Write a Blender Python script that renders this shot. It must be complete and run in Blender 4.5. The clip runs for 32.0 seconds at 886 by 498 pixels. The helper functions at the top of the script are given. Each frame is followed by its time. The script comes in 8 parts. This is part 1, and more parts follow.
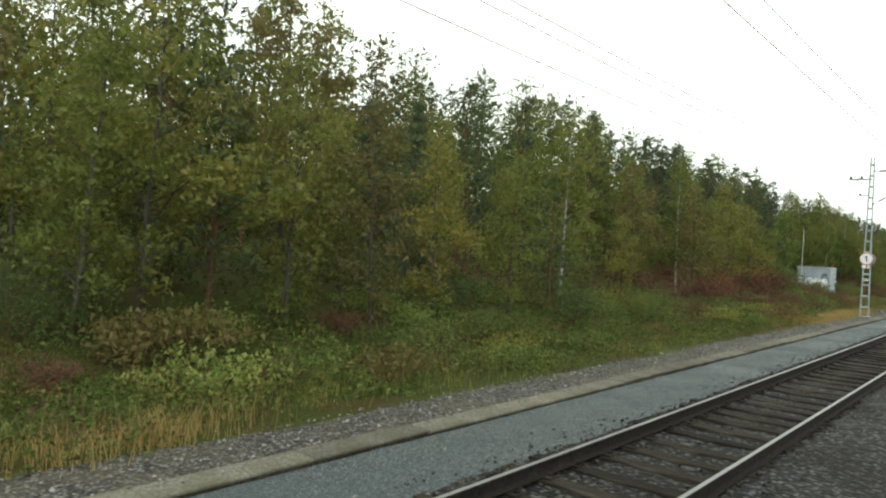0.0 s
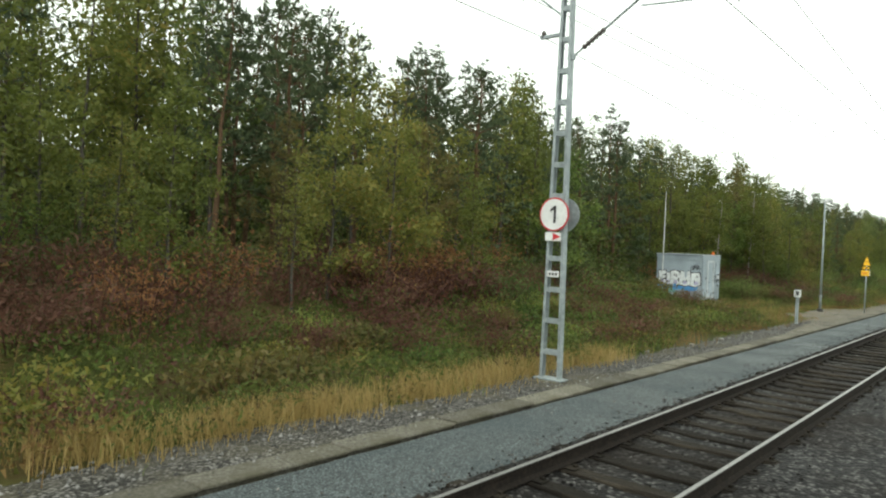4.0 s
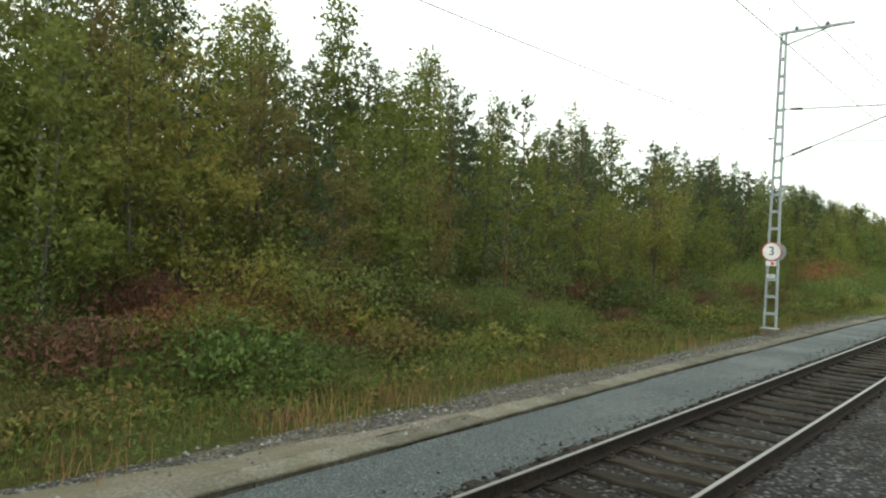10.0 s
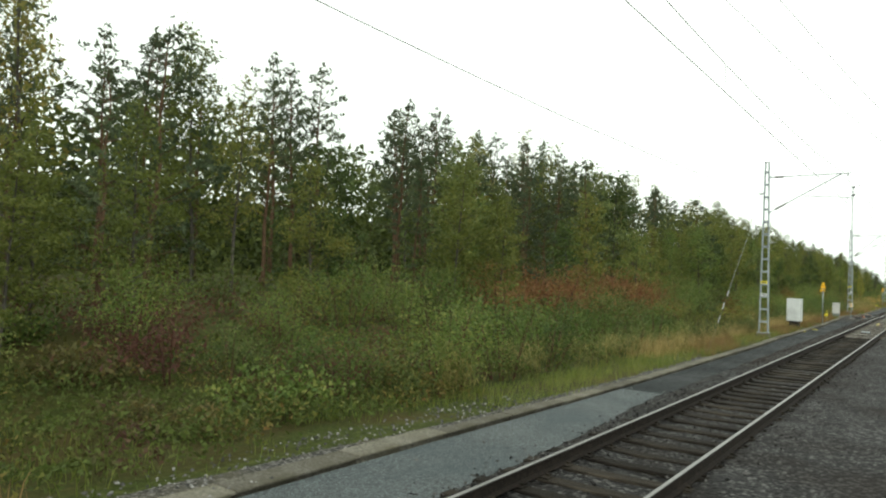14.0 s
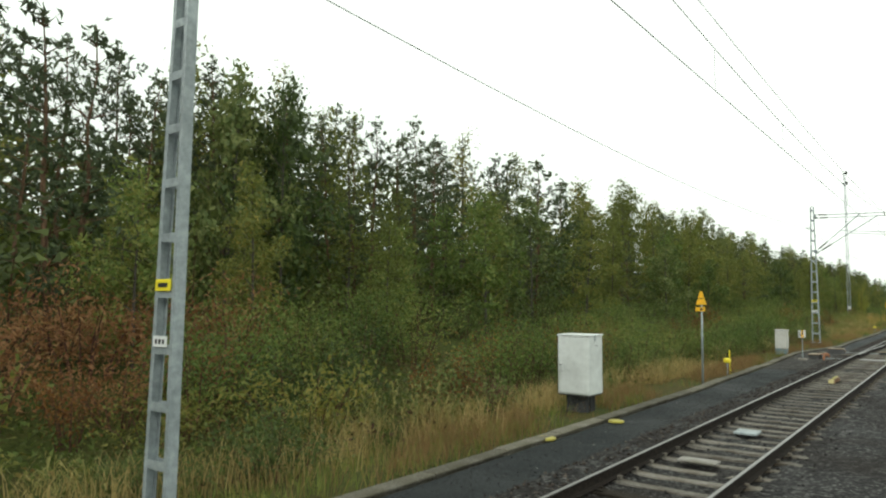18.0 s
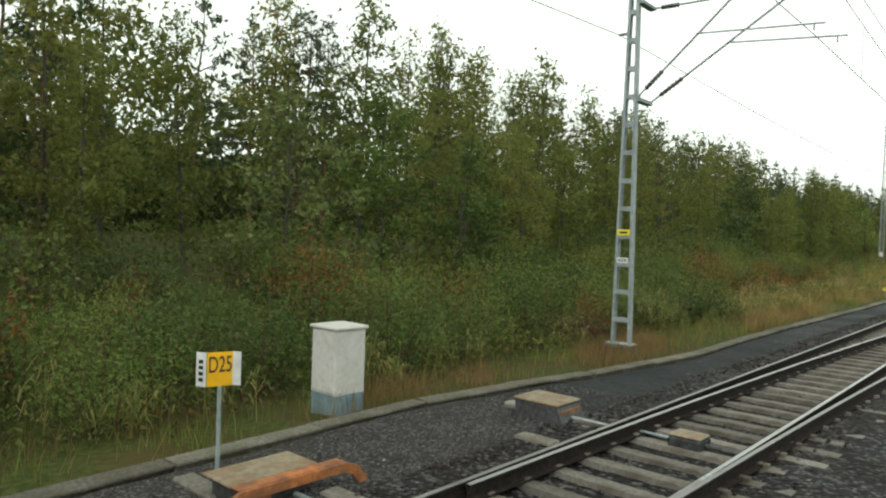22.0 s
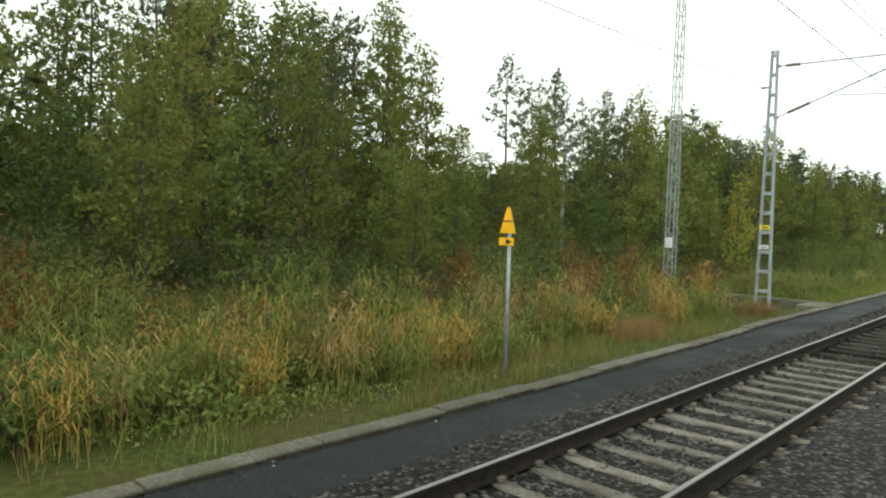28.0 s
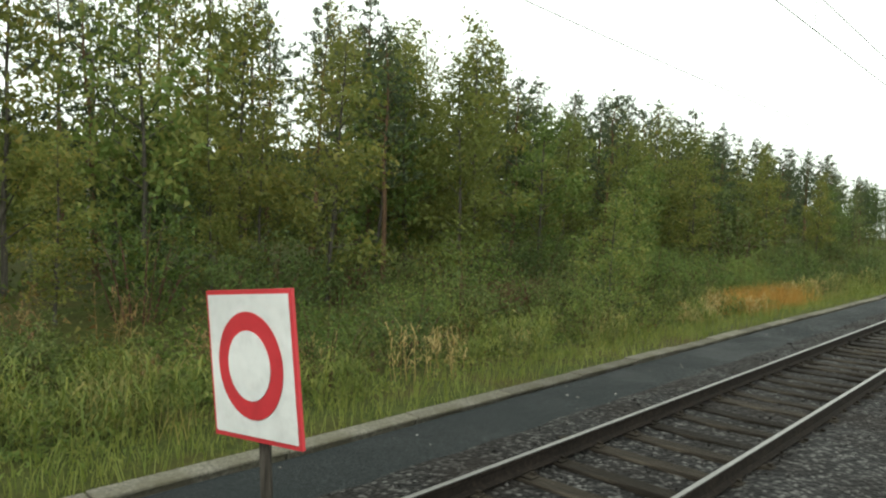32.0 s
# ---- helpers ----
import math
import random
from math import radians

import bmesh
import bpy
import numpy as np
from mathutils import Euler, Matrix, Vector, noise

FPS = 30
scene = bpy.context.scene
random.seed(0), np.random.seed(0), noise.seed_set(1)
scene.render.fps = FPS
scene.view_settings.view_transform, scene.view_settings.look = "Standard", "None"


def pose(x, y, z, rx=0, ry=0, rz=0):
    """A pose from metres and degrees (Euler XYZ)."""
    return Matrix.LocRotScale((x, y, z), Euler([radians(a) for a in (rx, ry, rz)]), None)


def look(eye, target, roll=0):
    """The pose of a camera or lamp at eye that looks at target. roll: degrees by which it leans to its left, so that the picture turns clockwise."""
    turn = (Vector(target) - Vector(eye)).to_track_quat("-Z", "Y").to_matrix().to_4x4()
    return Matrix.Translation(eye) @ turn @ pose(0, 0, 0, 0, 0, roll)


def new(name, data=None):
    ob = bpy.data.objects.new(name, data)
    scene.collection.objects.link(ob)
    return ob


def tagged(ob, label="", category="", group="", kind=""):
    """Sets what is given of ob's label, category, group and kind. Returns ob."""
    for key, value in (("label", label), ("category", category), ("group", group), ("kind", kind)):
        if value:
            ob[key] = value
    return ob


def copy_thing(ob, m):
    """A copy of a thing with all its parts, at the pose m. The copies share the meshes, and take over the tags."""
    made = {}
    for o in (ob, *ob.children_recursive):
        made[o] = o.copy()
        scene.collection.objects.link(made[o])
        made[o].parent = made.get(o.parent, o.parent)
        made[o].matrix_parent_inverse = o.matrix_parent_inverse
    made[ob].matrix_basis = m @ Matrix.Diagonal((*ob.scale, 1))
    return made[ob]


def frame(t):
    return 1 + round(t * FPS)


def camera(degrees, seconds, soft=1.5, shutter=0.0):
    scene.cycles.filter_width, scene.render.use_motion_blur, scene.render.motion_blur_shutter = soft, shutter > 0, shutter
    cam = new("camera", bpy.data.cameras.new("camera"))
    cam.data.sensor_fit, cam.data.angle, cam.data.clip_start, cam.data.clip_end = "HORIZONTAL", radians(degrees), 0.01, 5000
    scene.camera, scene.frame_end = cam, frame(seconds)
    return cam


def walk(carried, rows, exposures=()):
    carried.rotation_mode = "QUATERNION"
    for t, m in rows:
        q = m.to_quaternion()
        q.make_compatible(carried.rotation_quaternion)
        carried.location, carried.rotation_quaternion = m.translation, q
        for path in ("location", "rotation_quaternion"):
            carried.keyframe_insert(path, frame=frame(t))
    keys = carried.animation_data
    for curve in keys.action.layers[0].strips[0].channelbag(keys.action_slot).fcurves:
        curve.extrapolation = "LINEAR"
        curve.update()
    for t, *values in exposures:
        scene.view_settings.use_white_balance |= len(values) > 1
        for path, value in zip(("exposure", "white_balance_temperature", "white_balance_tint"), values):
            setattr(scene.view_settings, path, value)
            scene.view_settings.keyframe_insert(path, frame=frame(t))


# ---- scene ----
# the clip's own gain: a little up at first, down along the shrubs
EXPO = ((0.0, 0.08), (3.0, 0.13), (4.0, 0.13), (7.0, -0.08), (10.0, 0.08), (12.0, 0.06), (15.5, -0.14), (19.0, -0.22), (23.0, -0.18), (26.0, -0.02), (28.0, 0.04), (32.0, 0.12))
cam = camera(65.32, 32.0, soft=2.2)
walk(cam, [
    (0.0, pose(0, -1.22, 2.364, 89.89, -3.22, 40.61)),
    (0.5, pose(0, 2.84, 2.364, 89.79, -3.32, 40.60)),
    (1.0, pose(0, 6.94, 2.364, 89.73, -3.15, 40.54)),
    (1.5, pose(0, 11.09, 2.364, 89.72, -3.25, 40.58)),
    (2.0, pose(0, 15.29, 2.364, 89.69, -3.27, 40.52)),
    (2.5, pose(0, 19.54, 2.364, 89.83, -3.28, 40.67)),
    (3.0, pose(0, 23.80, 2.364, 89.78, -3.44, 40.65)),
    (3.5, pose(0, 28.05, 2.364, 89.79, -3.14, 40.85)),
    (4.0, pose(0, 32.29, 2.364, 89.70, -2.70, 40.71)),
    (4.5, pose(0, 36.43, 2.364, 89.69, -2.43, 40.94)),
    (6.5, pose(0, 53.04, 2.364, 89.77, -2.40, 41.15)),
    (7.0, pose(0, 57.20, 2.364, 89.80, -2.34, 41.07)),
    (7.5, pose(0, 61.31, 2.364, 89.85, -2.08, 41.32)),
    (8.0, pose(0, 65.44, 2.364, 89.88, -2.25, 41.20)),
    (8.5, pose(0, 69.39, 2.364, 89.90, -2.32, 41.28)),
    (9.0, pose(0, 73.48, 2.364, 89.87, -2.56, 41.19)),
    (9.5, pose(0, 77.55, 2.364, 89.98, -2.37, 41.34)),
    (10.0, pose(0, 81.72, 2.364, 89.97, -2.56, 41.33)),
    (10.5, pose(0, 85.89, 2.364, 90.06, -2.48, 41.55)),
    (11.0, pose(0, 90.05, 2.364, 90.04, -2.51, 41.61)),
    (11.5, pose(0, 94.20, 2.364, 90.04, -2.37, 42.00)),
    (12.0, pose(0, 98.34, 2.364, 89.95, -2.58, 42.13)),
    (12.1, pose(0, 99.16, 2.364, 89.89, -2.00, 44.12)),
    (12.2, pose(0, 99.99, 2.364, 88.35, -1.75, 48.40)),
    (12.3, pose(0, 100.81, 2.364, 86.88, -1.70, 50.10)),
    (12.4, pose(0, 101.63, 2.364, 89.20, -1.70, 48.10)),
    (12.5, pose(0, 102.46, 2.364, 91.06, -1.50, 45.65)),
    (12.6, pose(0, 103.28, 2.364, 90.71, -1.55, 40.00)),
    (12.7, pose(0, 104.11, 2.364, 89.90, -1.87, 38.33)),
    (12.8, pose(0, 104.93, 2.364, 93.20, -1.90, 34.73)),
    (12.9, pose(0, 105.76, 2.364, 92.08, -0.57, 34.78)),
    (13.0, pose(0, 106.59, 2.364, 92.23, -0.48, 35.52)),
    (13.1, pose(0, 107.41, 2.364, 90.90, -0.97, 37.79)),
    (13.2, pose(0, 108.24, 2.364, 93.69, -1.48, 34.82)),
    (13.3, pose(0, 109.07, 2.364, 92.51, -1.97, 36.27)),
    (13.4, pose(0, 109.91, 2.364, 92.15, -2.20, 35.78)),
    (13.5, pose(0, 110.74, 2.364, 92.30, -2.28, 34.99)),
    (15.5, pose(0, 127.45, 2.364, 90.28, -0.77, 39.39)),
    (15.6, pose(0, 128.28, 2.364, 90.17, -0.80, 39.19)),
    (15.7, pose(0, 129.10, 2.364, 90.07, -0.83, 38.99)),
    (15.8, pose(0, 129.92, 2.364, 89.96, -0.86, 38.78)),
    (15.9, pose(0, 130.73, 2.364, 89.86, -0.90, 38.58)),
    (16.0, pose(0, 131.54, 2.364, 89.76, -0.93, 38.37)),
    (16.1, pose(0, 132.33, 2.364, 89.77, -1.17, 38.43)),
    (16.2, pose(0, 133.12, 2.364, 89.79, -1.40, 38.49)),
    (16.3, pose(0, 133.92, 2.364, 89.80, -1.64, 38.55)),
    (16.4, pose(0, 134.71, 2.364, 89.81, -1.88, 38.61)),
    (16.5, pose(0, 135.51, 2.364, 89.83, -2.12, 38.67)),
    (16.6, pose(0, 136.32, 2.364, 89.93, -2.28, 38.66)),
    (16.7, pose(0, 137.13, 2.364, 90.03, -2.45, 38.65)),
    (16.8, pose(0, 137.95, 2.364, 90.12, -2.62, 38.64)),
    (16.9, pose(0, 138.76, 2.364, 90.22, -2.78, 38.63)),
    (17.0, pose(0, 139.56, 2.364, 90.32, -2.95, 38.62)),
    (17.1, pose(0, 140.36, 2.364, 90.29, -3.02, 38.63)),
    (17.2, pose(0, 141.14, 2.364, 90.25, -3.09, 38.63)),
    (17.3, pose(0, 141.93, 2.364, 90.28, -3.16, 38.51)),
    (17.4, pose(0, 142.73, 2.364, 90.30, -3.23, 38.39)),
    (17.5, pose(0, 143.54, 2.364, 90.33, -3.30, 38.27)),
    (17.6, pose(0, 144.37, 2.364, 89.77, -2.55, 38.05)),
    (17.7, pose(0, 145.22, 2.364, 90.91, -2.00, 37.79)),
    (17.8, pose(0, 146.07, 2.364, 92.04, -1.46, 37.54)),
    (17.9, pose(0, 146.93, 2.364, 93.18, -0.92, 37.28)),
    (18.0, pose(0, 147.77, 2.364, 94.31, -0.37, 37.03)),
    (18.1, pose(0, 148.60, 2.364, 94.61, -0.37, 37.31)),
    (18.2, pose(0, 149.41, 2.364, 94.90, -0.36, 37.59)),
    (18.3, pose(0, 150.22, 2.364, 93.72, -0.50, 39.16)),
    (18.4, pose(0, 151.04, 2.364, 92.55, -0.63, 40.74)),
    (18.5, pose(0, 151.87, 2.364, 91.37, -0.77, 42.31)),
    (18.6, pose(0, 152.72, 2.364, 91.59, -0.85, 42.18)),
    (18.7, pose(0, 153.58, 2.364, 91.81, -0.93, 42.05)),
    (18.8, pose(0, 154.45, 2.364, 92.02, -1.01, 41.92)),
    (18.9, pose(0, 155.30, 2.364, 92.24, -1.09, 41.79)),
    (19.0, pose(0, 156.14, 2.364, 92.46, -1.17, 41.66)),
    (19.1, pose(0, 156.94, 2.364, 92.05, -1.30, 41.73)),
    (19.2, pose(0, 157.73, 2.364, 91.65, -1.43, 41.80)),
    (19.3, pose(0, 158.51, 2.364, 91.25, -1.56, 41.88)),
    (19.4, pose(0, 159.30, 2.364, 90.84, -1.69, 41.95)),
    (19.5, pose(0, 160.10, 2.364, 90.44, -1.82, 42.02)),
    (19.6, pose(0, 160.93, 2.364, 90.36, -1.96, 41.96)),
    (20.0, pose(0, 164.29, 2.364, 90.04, -2.53, 41.74)),
    (20.5, pose(0, 168.19, 2.364, 89.18, -2.14, 42.16)),
    (21.0, pose(0, 172.19, 2.364, 89.73, -2.12, 41.86)),
    (21.5, pose(0, 176.30, 2.364, 89.39, -2.29, 41.85)),
    (22.0, pose(0, 180.45, 2.364, 88.69, -2.00, 41.87)),
    (22.5, pose(0, 184.42, 2.364, 88.82, -2.09, 42.17)),
    (23.0, pose(0, 188.63, 2.364, 88.81, -2.48, 42.38)),
    (23.5, pose(0, 192.58, 2.364, 88.70, -2.56, 42.55)),
    (24.0, pose(0, 196.64, 2.364, 88.60, -2.50, 42.59)),
    (24.5, pose(0, 200.74, 2.364, 88.51, -2.17, 42.72)),
    (25.0, pose(0, 204.88, 2.364, 88.60, -2.21, 42.79)),
    (25.5, pose(0, 208.94, 2.364, 88.54, -2.35, 42.88)),
    (27.5, pose(0, 225.13, 2.364, 87.52, -2.20, 43.03)),
    (28.0, pose(0, 229.21, 2.364, 87.74, -1.90, 42.82)),
    (28.5, pose(0, 233.25, 2.364, 87.91, -1.85, 43.02)),
    (29.0, pose(0, 237.33, 2.364, 87.78, -1.98, 42.95)),
    (29.5, pose(0, 241.45, 2.364, 87.80, -1.46, 43.22)),
    (30.0, pose(0, 245.56, 2.364, 87.83, -1.39, 43.14)),
    (30.5, pose(0, 249.53, 2.364, 87.84, -1.52, 43.47)),
    (31.0, pose(0, 253.58, 2.364, 87.94, -1.44, 43.42)),
    (31.5, pose(0, 257.62, 2.364, 87.87, -0.56, 43.90)),
    (32.0, pose(0, 261.66, 2.364, 87.91, -1.88, 43.17)),
], exposures=EXPO)

# ---- world and light: overcast autumn day ----
world = bpy.data.worlds.new("overcast_sky")
scene.world = world
world.use_nodes = True
wn = world.node_tree.nodes
wl = world.node_tree.links
wn.clear()
sky = wn.new("ShaderNodeTexSky")
sky.sky_type = 'NISHITA'
sky.sun_disc = False
sky.sun_elevation = radians(28)
sky.sun_rotation = radians(200)
sky.air_density = 1.6
sky.dust_density = 4.0
grey = wn.new("ShaderNodeHueSaturation")
grey.inputs["Saturation"].default_value = 0.12
cloud = wn.new("ShaderNodeMix")
cloud.data_type = 'RGBA'
cloud.inputs[0].default_value = 0.72
cloud.inputs[7].default_value = (12.05, 13.15, 11.9, 1)
back = wn.new("ShaderNodeBackground")
back.inputs["Strength"].default_value = 0.14
wout = wn.new("ShaderNodeOutputWorld")
wl.new(sky.outputs[0], grey.inputs["Color"])
wl.new(grey.outputs[0], cloud.inputs[6])
wl.new(cloud.outputs[2], back.inputs["Color"])
wl.new(back.outputs[0], wout.inputs["Surface"])
sun = new("sun", bpy.data.lights.new("sun", 'SUN'))
sun.data.energy = 1.1
sun.data.angle = radians(25)
sun.data.color = (1.0, 0.97, 0.92)
sun.matrix_world = look((45, 70, 60), (0, 120, 0))


# ---- materials ----
def nodes_of(name):
    m = bpy.data.materials.new(name)
    m.use_nodes = True
    n, l = m.node_tree.nodes, m.node_tree.links
    n.clear()
    out = n.new("ShaderNodeOutputMaterial")
    b = n.new("ShaderNodeBsdfPrincipled")
    l.new(b.outputs[0], out.inputs[0])
    return m, n, l, b, out


def ramp(n, l, src, stops):
    r = n.new("ShaderNodeValToRGB")
    e = r.color_ramp.elements
    while len(e) < len(stops):
        e.new(0.5)
    for k, (p, c) in zip(e, stops):
        k.position, k.color = p, (*c, 1)
    l.new(src, r.inputs[0])
    return r.outputs[0]


def noisetex(n, l, scale, detail=4, rough=0.6, stretch=None):
    co = n.new("ShaderNodeTexCoord")
    t = n.new("ShaderNodeTexNoise")
    t.inputs["Scale"].default_value = scale
    t.inputs["Detail"].default_value = detail
    t.inputs["Roughness"].default_value = rough
    if stretch:
        mp = n.new("ShaderNodeMapping")
        mp.inputs["Scale"].default_value = stretch
        l.new(co.outputs["Object"], mp.inputs[0])
        l.new(mp.outputs[0], t.inputs["Vector"])
    else:
        l.new(co.outputs["Object"], t.inputs["Vector"])
    return t.outputs["Fac"]


def mixc(n, l, fac, a, b, kind='MIX'):
    m = n.new("ShaderNodeMix")
    m.data_type = 'RGBA'
    m.blend_type = kind
    for sock, v in ((m.inputs[0], fac), (m.inputs[6], a), (m.inputs[7], b)):
        if isinstance(v, (int, float)):
            sock.default_value = v
        elif isinstance(v, tuple):
            sock.default_value = (*v, 1)
        else:
            l.new(v, sock)
    return m.outputs[2]


def surface(name, dark, mid, light, fine=30, coarse=2.0, rough=0.8, metal=0.0, bump=0.3, stain=None, stretch=None, vary=0.0):
    """Two scales of variation: a fine grain and broad stains, with a little relief."""
    m, n, l, b, out = nodes_of(name)
    f = noisetex(n, l, fine, 5, 0.65, stretch)
    c = ramp(n, l, f, ((0.3, dark), (0.5, mid), (0.72, light)))
    big = noisetex(n, l, coarse, 4, 0.6)
    if stain:
        k = ramp(n, l, big, ((0.45, (0, 0, 0)), (0.7, (1, 1, 1))))
        c = mixc(n, l, k, c, stain)
    else:
        k = ramp(n, l, big, ((0.3, (0.72, 0.72, 0.72)), (0.7, (1.12, 1.12, 1.12))))
        c = mixc(n, l, 1.0, c, k, 'MULTIPLY')
    if vary:
        oi = n.new("ShaderNodeObjectInfo")
        k = ramp(n, l, oi.outputs["Random"], ((0, (1 - vary,) * 3), (1, (1 + vary,) * 3)))
        c = mixc(n, l, 1.0, c, k, 'MULTIPLY')
    l.new(c, b.inputs["Base Color"])
    rr = n.new("ShaderNodeMapRange")
    rr.inputs[3].default_value, rr.inputs[4].default_value = max(rough - 0.12, 0.05), min(rough + 0.12, 1)
    l.new(big, rr.inputs[0])
    l.new(rr.outputs[0], b.inputs["Roughness"])
    b.inputs["Metallic"].default_value = metal
    if rough >= 0.85:
        b.inputs["Specular IOR Level"].default_value = 0.12
    if bump:
        bp = n.new("ShaderNodeBump")
        bp.inputs["Strength"].default_value = bump
        bp.inputs["Distance"].default_value = 0.02
        l.new(f, bp.inputs["Height"])
        l.new(bp.outputs[0], b.inputs["Normal"])
    return m


def stony(name, dark, mid, light, scale, coarse, dirt, rough=0.8):
    """Packed stones: every cell has its own grey and relief, with dark joints and broad dirt."""
    m, n, l, b, out = nodes_of(name)
    co = n.new("ShaderNodeTexCoord")
    v = n.new("ShaderNodeTexVoronoi")
    v.inputs["Scale"].default_value = scale
    l.new(co.outputs["Object"], v.inputs["Vector"])
    sep = n.new("ShaderNodeSeparateColor")
    l.new(v.outputs["Color"], sep.inputs[0])
    c = ramp(n, l, sep.outputs[0], ((0.0, dark), (0.62, mid), (1.0, light)))
    gap = ramp(n, l, v.outputs["Distance"], ((0.35, (1, 1, 1)), (0.75, (0.25, 0.25, 0.25))))
    c = mixc(n, l, 1.0, c, gap, 'MULTIPLY')
    big = noisetex(n, l, coarse, 4, 0.6)
    k = ramp(n, l, big, ((0.45, (0, 0, 0)), (0.72, (0.75, 0.75, 0.75))))
    c = mixc(n, l, k, c, dirt)
    l.new(c, b.inputs["Base Color"])
    wet = n.new("ShaderNodeMapRange")
    wet.inputs[1].default_value, wet.inputs[2].default_value = 0.35, 0.65
    wet.inputs[3].default_value, wet.inputs[4].default_value = rough - 0.12, rough + 0.12
    l.new(big, wet.inputs[0])
    l.new(wet.outputs[0], b.inputs["Roughness"])
    b.inputs["Specular IOR Level"].default_value = 0.15 if rough > 0.7 else 0.35
    bp = n.new("ShaderNodeBump")
    bp.invert = True
    bp.inputs["Strength"].default_value = 0.8
    bp.inputs["Distance"].default_value = 0.5 / scale
    l.new(v.outputs["Distance"], bp.inputs["Height"])
    l.new(bp.outputs[0], b.inputs["Normal"])
    return m


def foliage(name, stops, rough=0.6, glow=0.45, shift=0.3):
    """Leaf colour varies leaf by leaf and plant by plant; part of the light passes through."""
    m, n, l, b, out = nodes_of(name)
    g = n.new("ShaderNodeNewGeometry")
    oi = n.new("ShaderNodeObjectInfo")
    big = noisetex(n, l, 0.9, 2, 0.5)
    a = n.new("ShaderNodeMath")
    a.operation = 'MULTIPLY_ADD'
    a.inputs[1].default_value = 0.42
    l.new(g.outputs["Random Per Island"], a.inputs[0])
    s = n.new("ShaderNodeMath")
    s.operation = 'MULTIPLY_ADD'
    s.inputs[1].default_value = shift
    l.new(oi.outputs["Random"], s.inputs[0])
    s2 = n.new("ShaderNodeMath")
    s2.operation = 'MULTIPLY'
    s2.inputs[1].default_value = 0.55
    l.new(big, s2.inputs[0])
    l.new(s2.outputs[0], s.inputs[2])
    l.new(s.outputs[0], a.inputs[2])
    c = ramp(n, l, a.outputs[0], stops)
    l.new(c, b.inputs["Base Color"])
    b.inputs["Roughness"].default_value = rough
    b.inputs["Specular IOR Level"].default_value = 0.3
    tr = n.new("ShaderNodeBsdfTranslucent")
    l.new(c, tr.inputs["Color"])
    mx = n.new("ShaderNodeMixShader")
    mx.inputs[0].default_value = glow
    l.new(b.outputs[0], mx.inputs[1])
    l.new(tr.outputs[0], mx.inputs[2])
    l.new(mx.outputs[0], out.inputs[0])
    return m


def patchy(name, stops):
    """Low herbs whose colour changes from patch to patch and leaf to leaf."""
    m, n, l, b, out = nodes_of(name)
    g = n.new("ShaderNodeNewGeometry")
    big = noisetex(n, l, 0.32, 3, 0.6)
    a = n.new("ShaderNodeMath")
    a.operation = 'MULTIPLY_ADD'
    a.inputs[1].default_value = 0.16
    l.new(g.outputs["Random Per Island"], a.inputs[0])
    s = n.new("ShaderNodeMath")
    s.operation = 'SUBTRACT'
    s.inputs[1].default_value = 0.08
    l.new(big, s.inputs[0])
    l.new(s.outputs[0], a.inputs[2])
    c = ramp(n, l, a.outputs[0], stops)
    k = ramp(n, l, g.outputs["Random Per Island"], ((0.0, (0.55, 0.55, 0.55)), (1.0, (1.35, 1.35, 1.35))))
    c = mixc(n, l, 1.0, c, k, 'MULTIPLY')
    l.new(c, b.inputs["Base Color"])
    b.inputs["Roughness"].default_value = 0.7
    b.inputs["Specular IOR Level"].default_value = 0.2
    tr = n.new("ShaderNodeBsdfTranslucent")
    l.new(c, tr.inputs["Color"])
    mx = n.new("ShaderNodeMixShader")
    mx.inputs[0].default_value = 0.3
    l.new(b.outputs[0], mx.inputs[1])
    l.new(tr.outputs[0], mx.inputs[2])
    l.new(mx.outputs[0], out.inputs[0])
    return m


def paint(name, c, rough=0.45, dirt=0.25, metal=0.0):
    d = tuple(v * (1 - dirt) for v in c)
    return surface(name, d, c, tuple(min(v * 1.05, 1) for v in c), fine=9, coarse=1.3, rough=rough, metal=metal, bump=0.04)


M = {}
M["ground"] = surface("forest_floor", (0.018, 0.025, 0.006), (0.04, 0.052, 0.011), (0.08, 0.085, 0.022), fine=9, coarse=0.5, rough=0.95, bump=0.8, stain=(0.06, 0.045, 0.016))
M["gravel"] = stony("shoulder_gravel", (0.025, 0.024, 0.021), (0.085, 0.081, 0.072), (0.24, 0.23, 0.21), 26, 0.8, (0.10, 0.09, 0.06))
M["ballast"] = stony("ballast_stone", (0.006, 0.006, 0.0055), (0.022, 0.021, 0.02), (0.13, 0.128, 0.12), 19, 0.6, (0.02, 0.016, 0.013))
M["path_grey"] = stony("grey_fine_gravel", (0.028, 0.037, 0.038), (0.078, 0.097, 0.099), (0.185, 0.212, 0.215), 48, 0.5, (0.05, 0.065, 0.069), 0.68)
M["points_gravel"] = stony("grey_crushed_stone", (0.018, 0.0175, 0.0165), (0.052, 0.051, 0.047), (0.135, 0.132, 0.122), 30, 0.8, (0.034, 0.031, 0.026))
M["asphalt"] = stony("dark_asphalt", (0.0085, 0.0105, 0.011), (0.019, 0.024, 0.0248), (0.06, 0.071, 0.073), 75, 0.45, (0.019, 0.0235, 0.0238), 0.72)
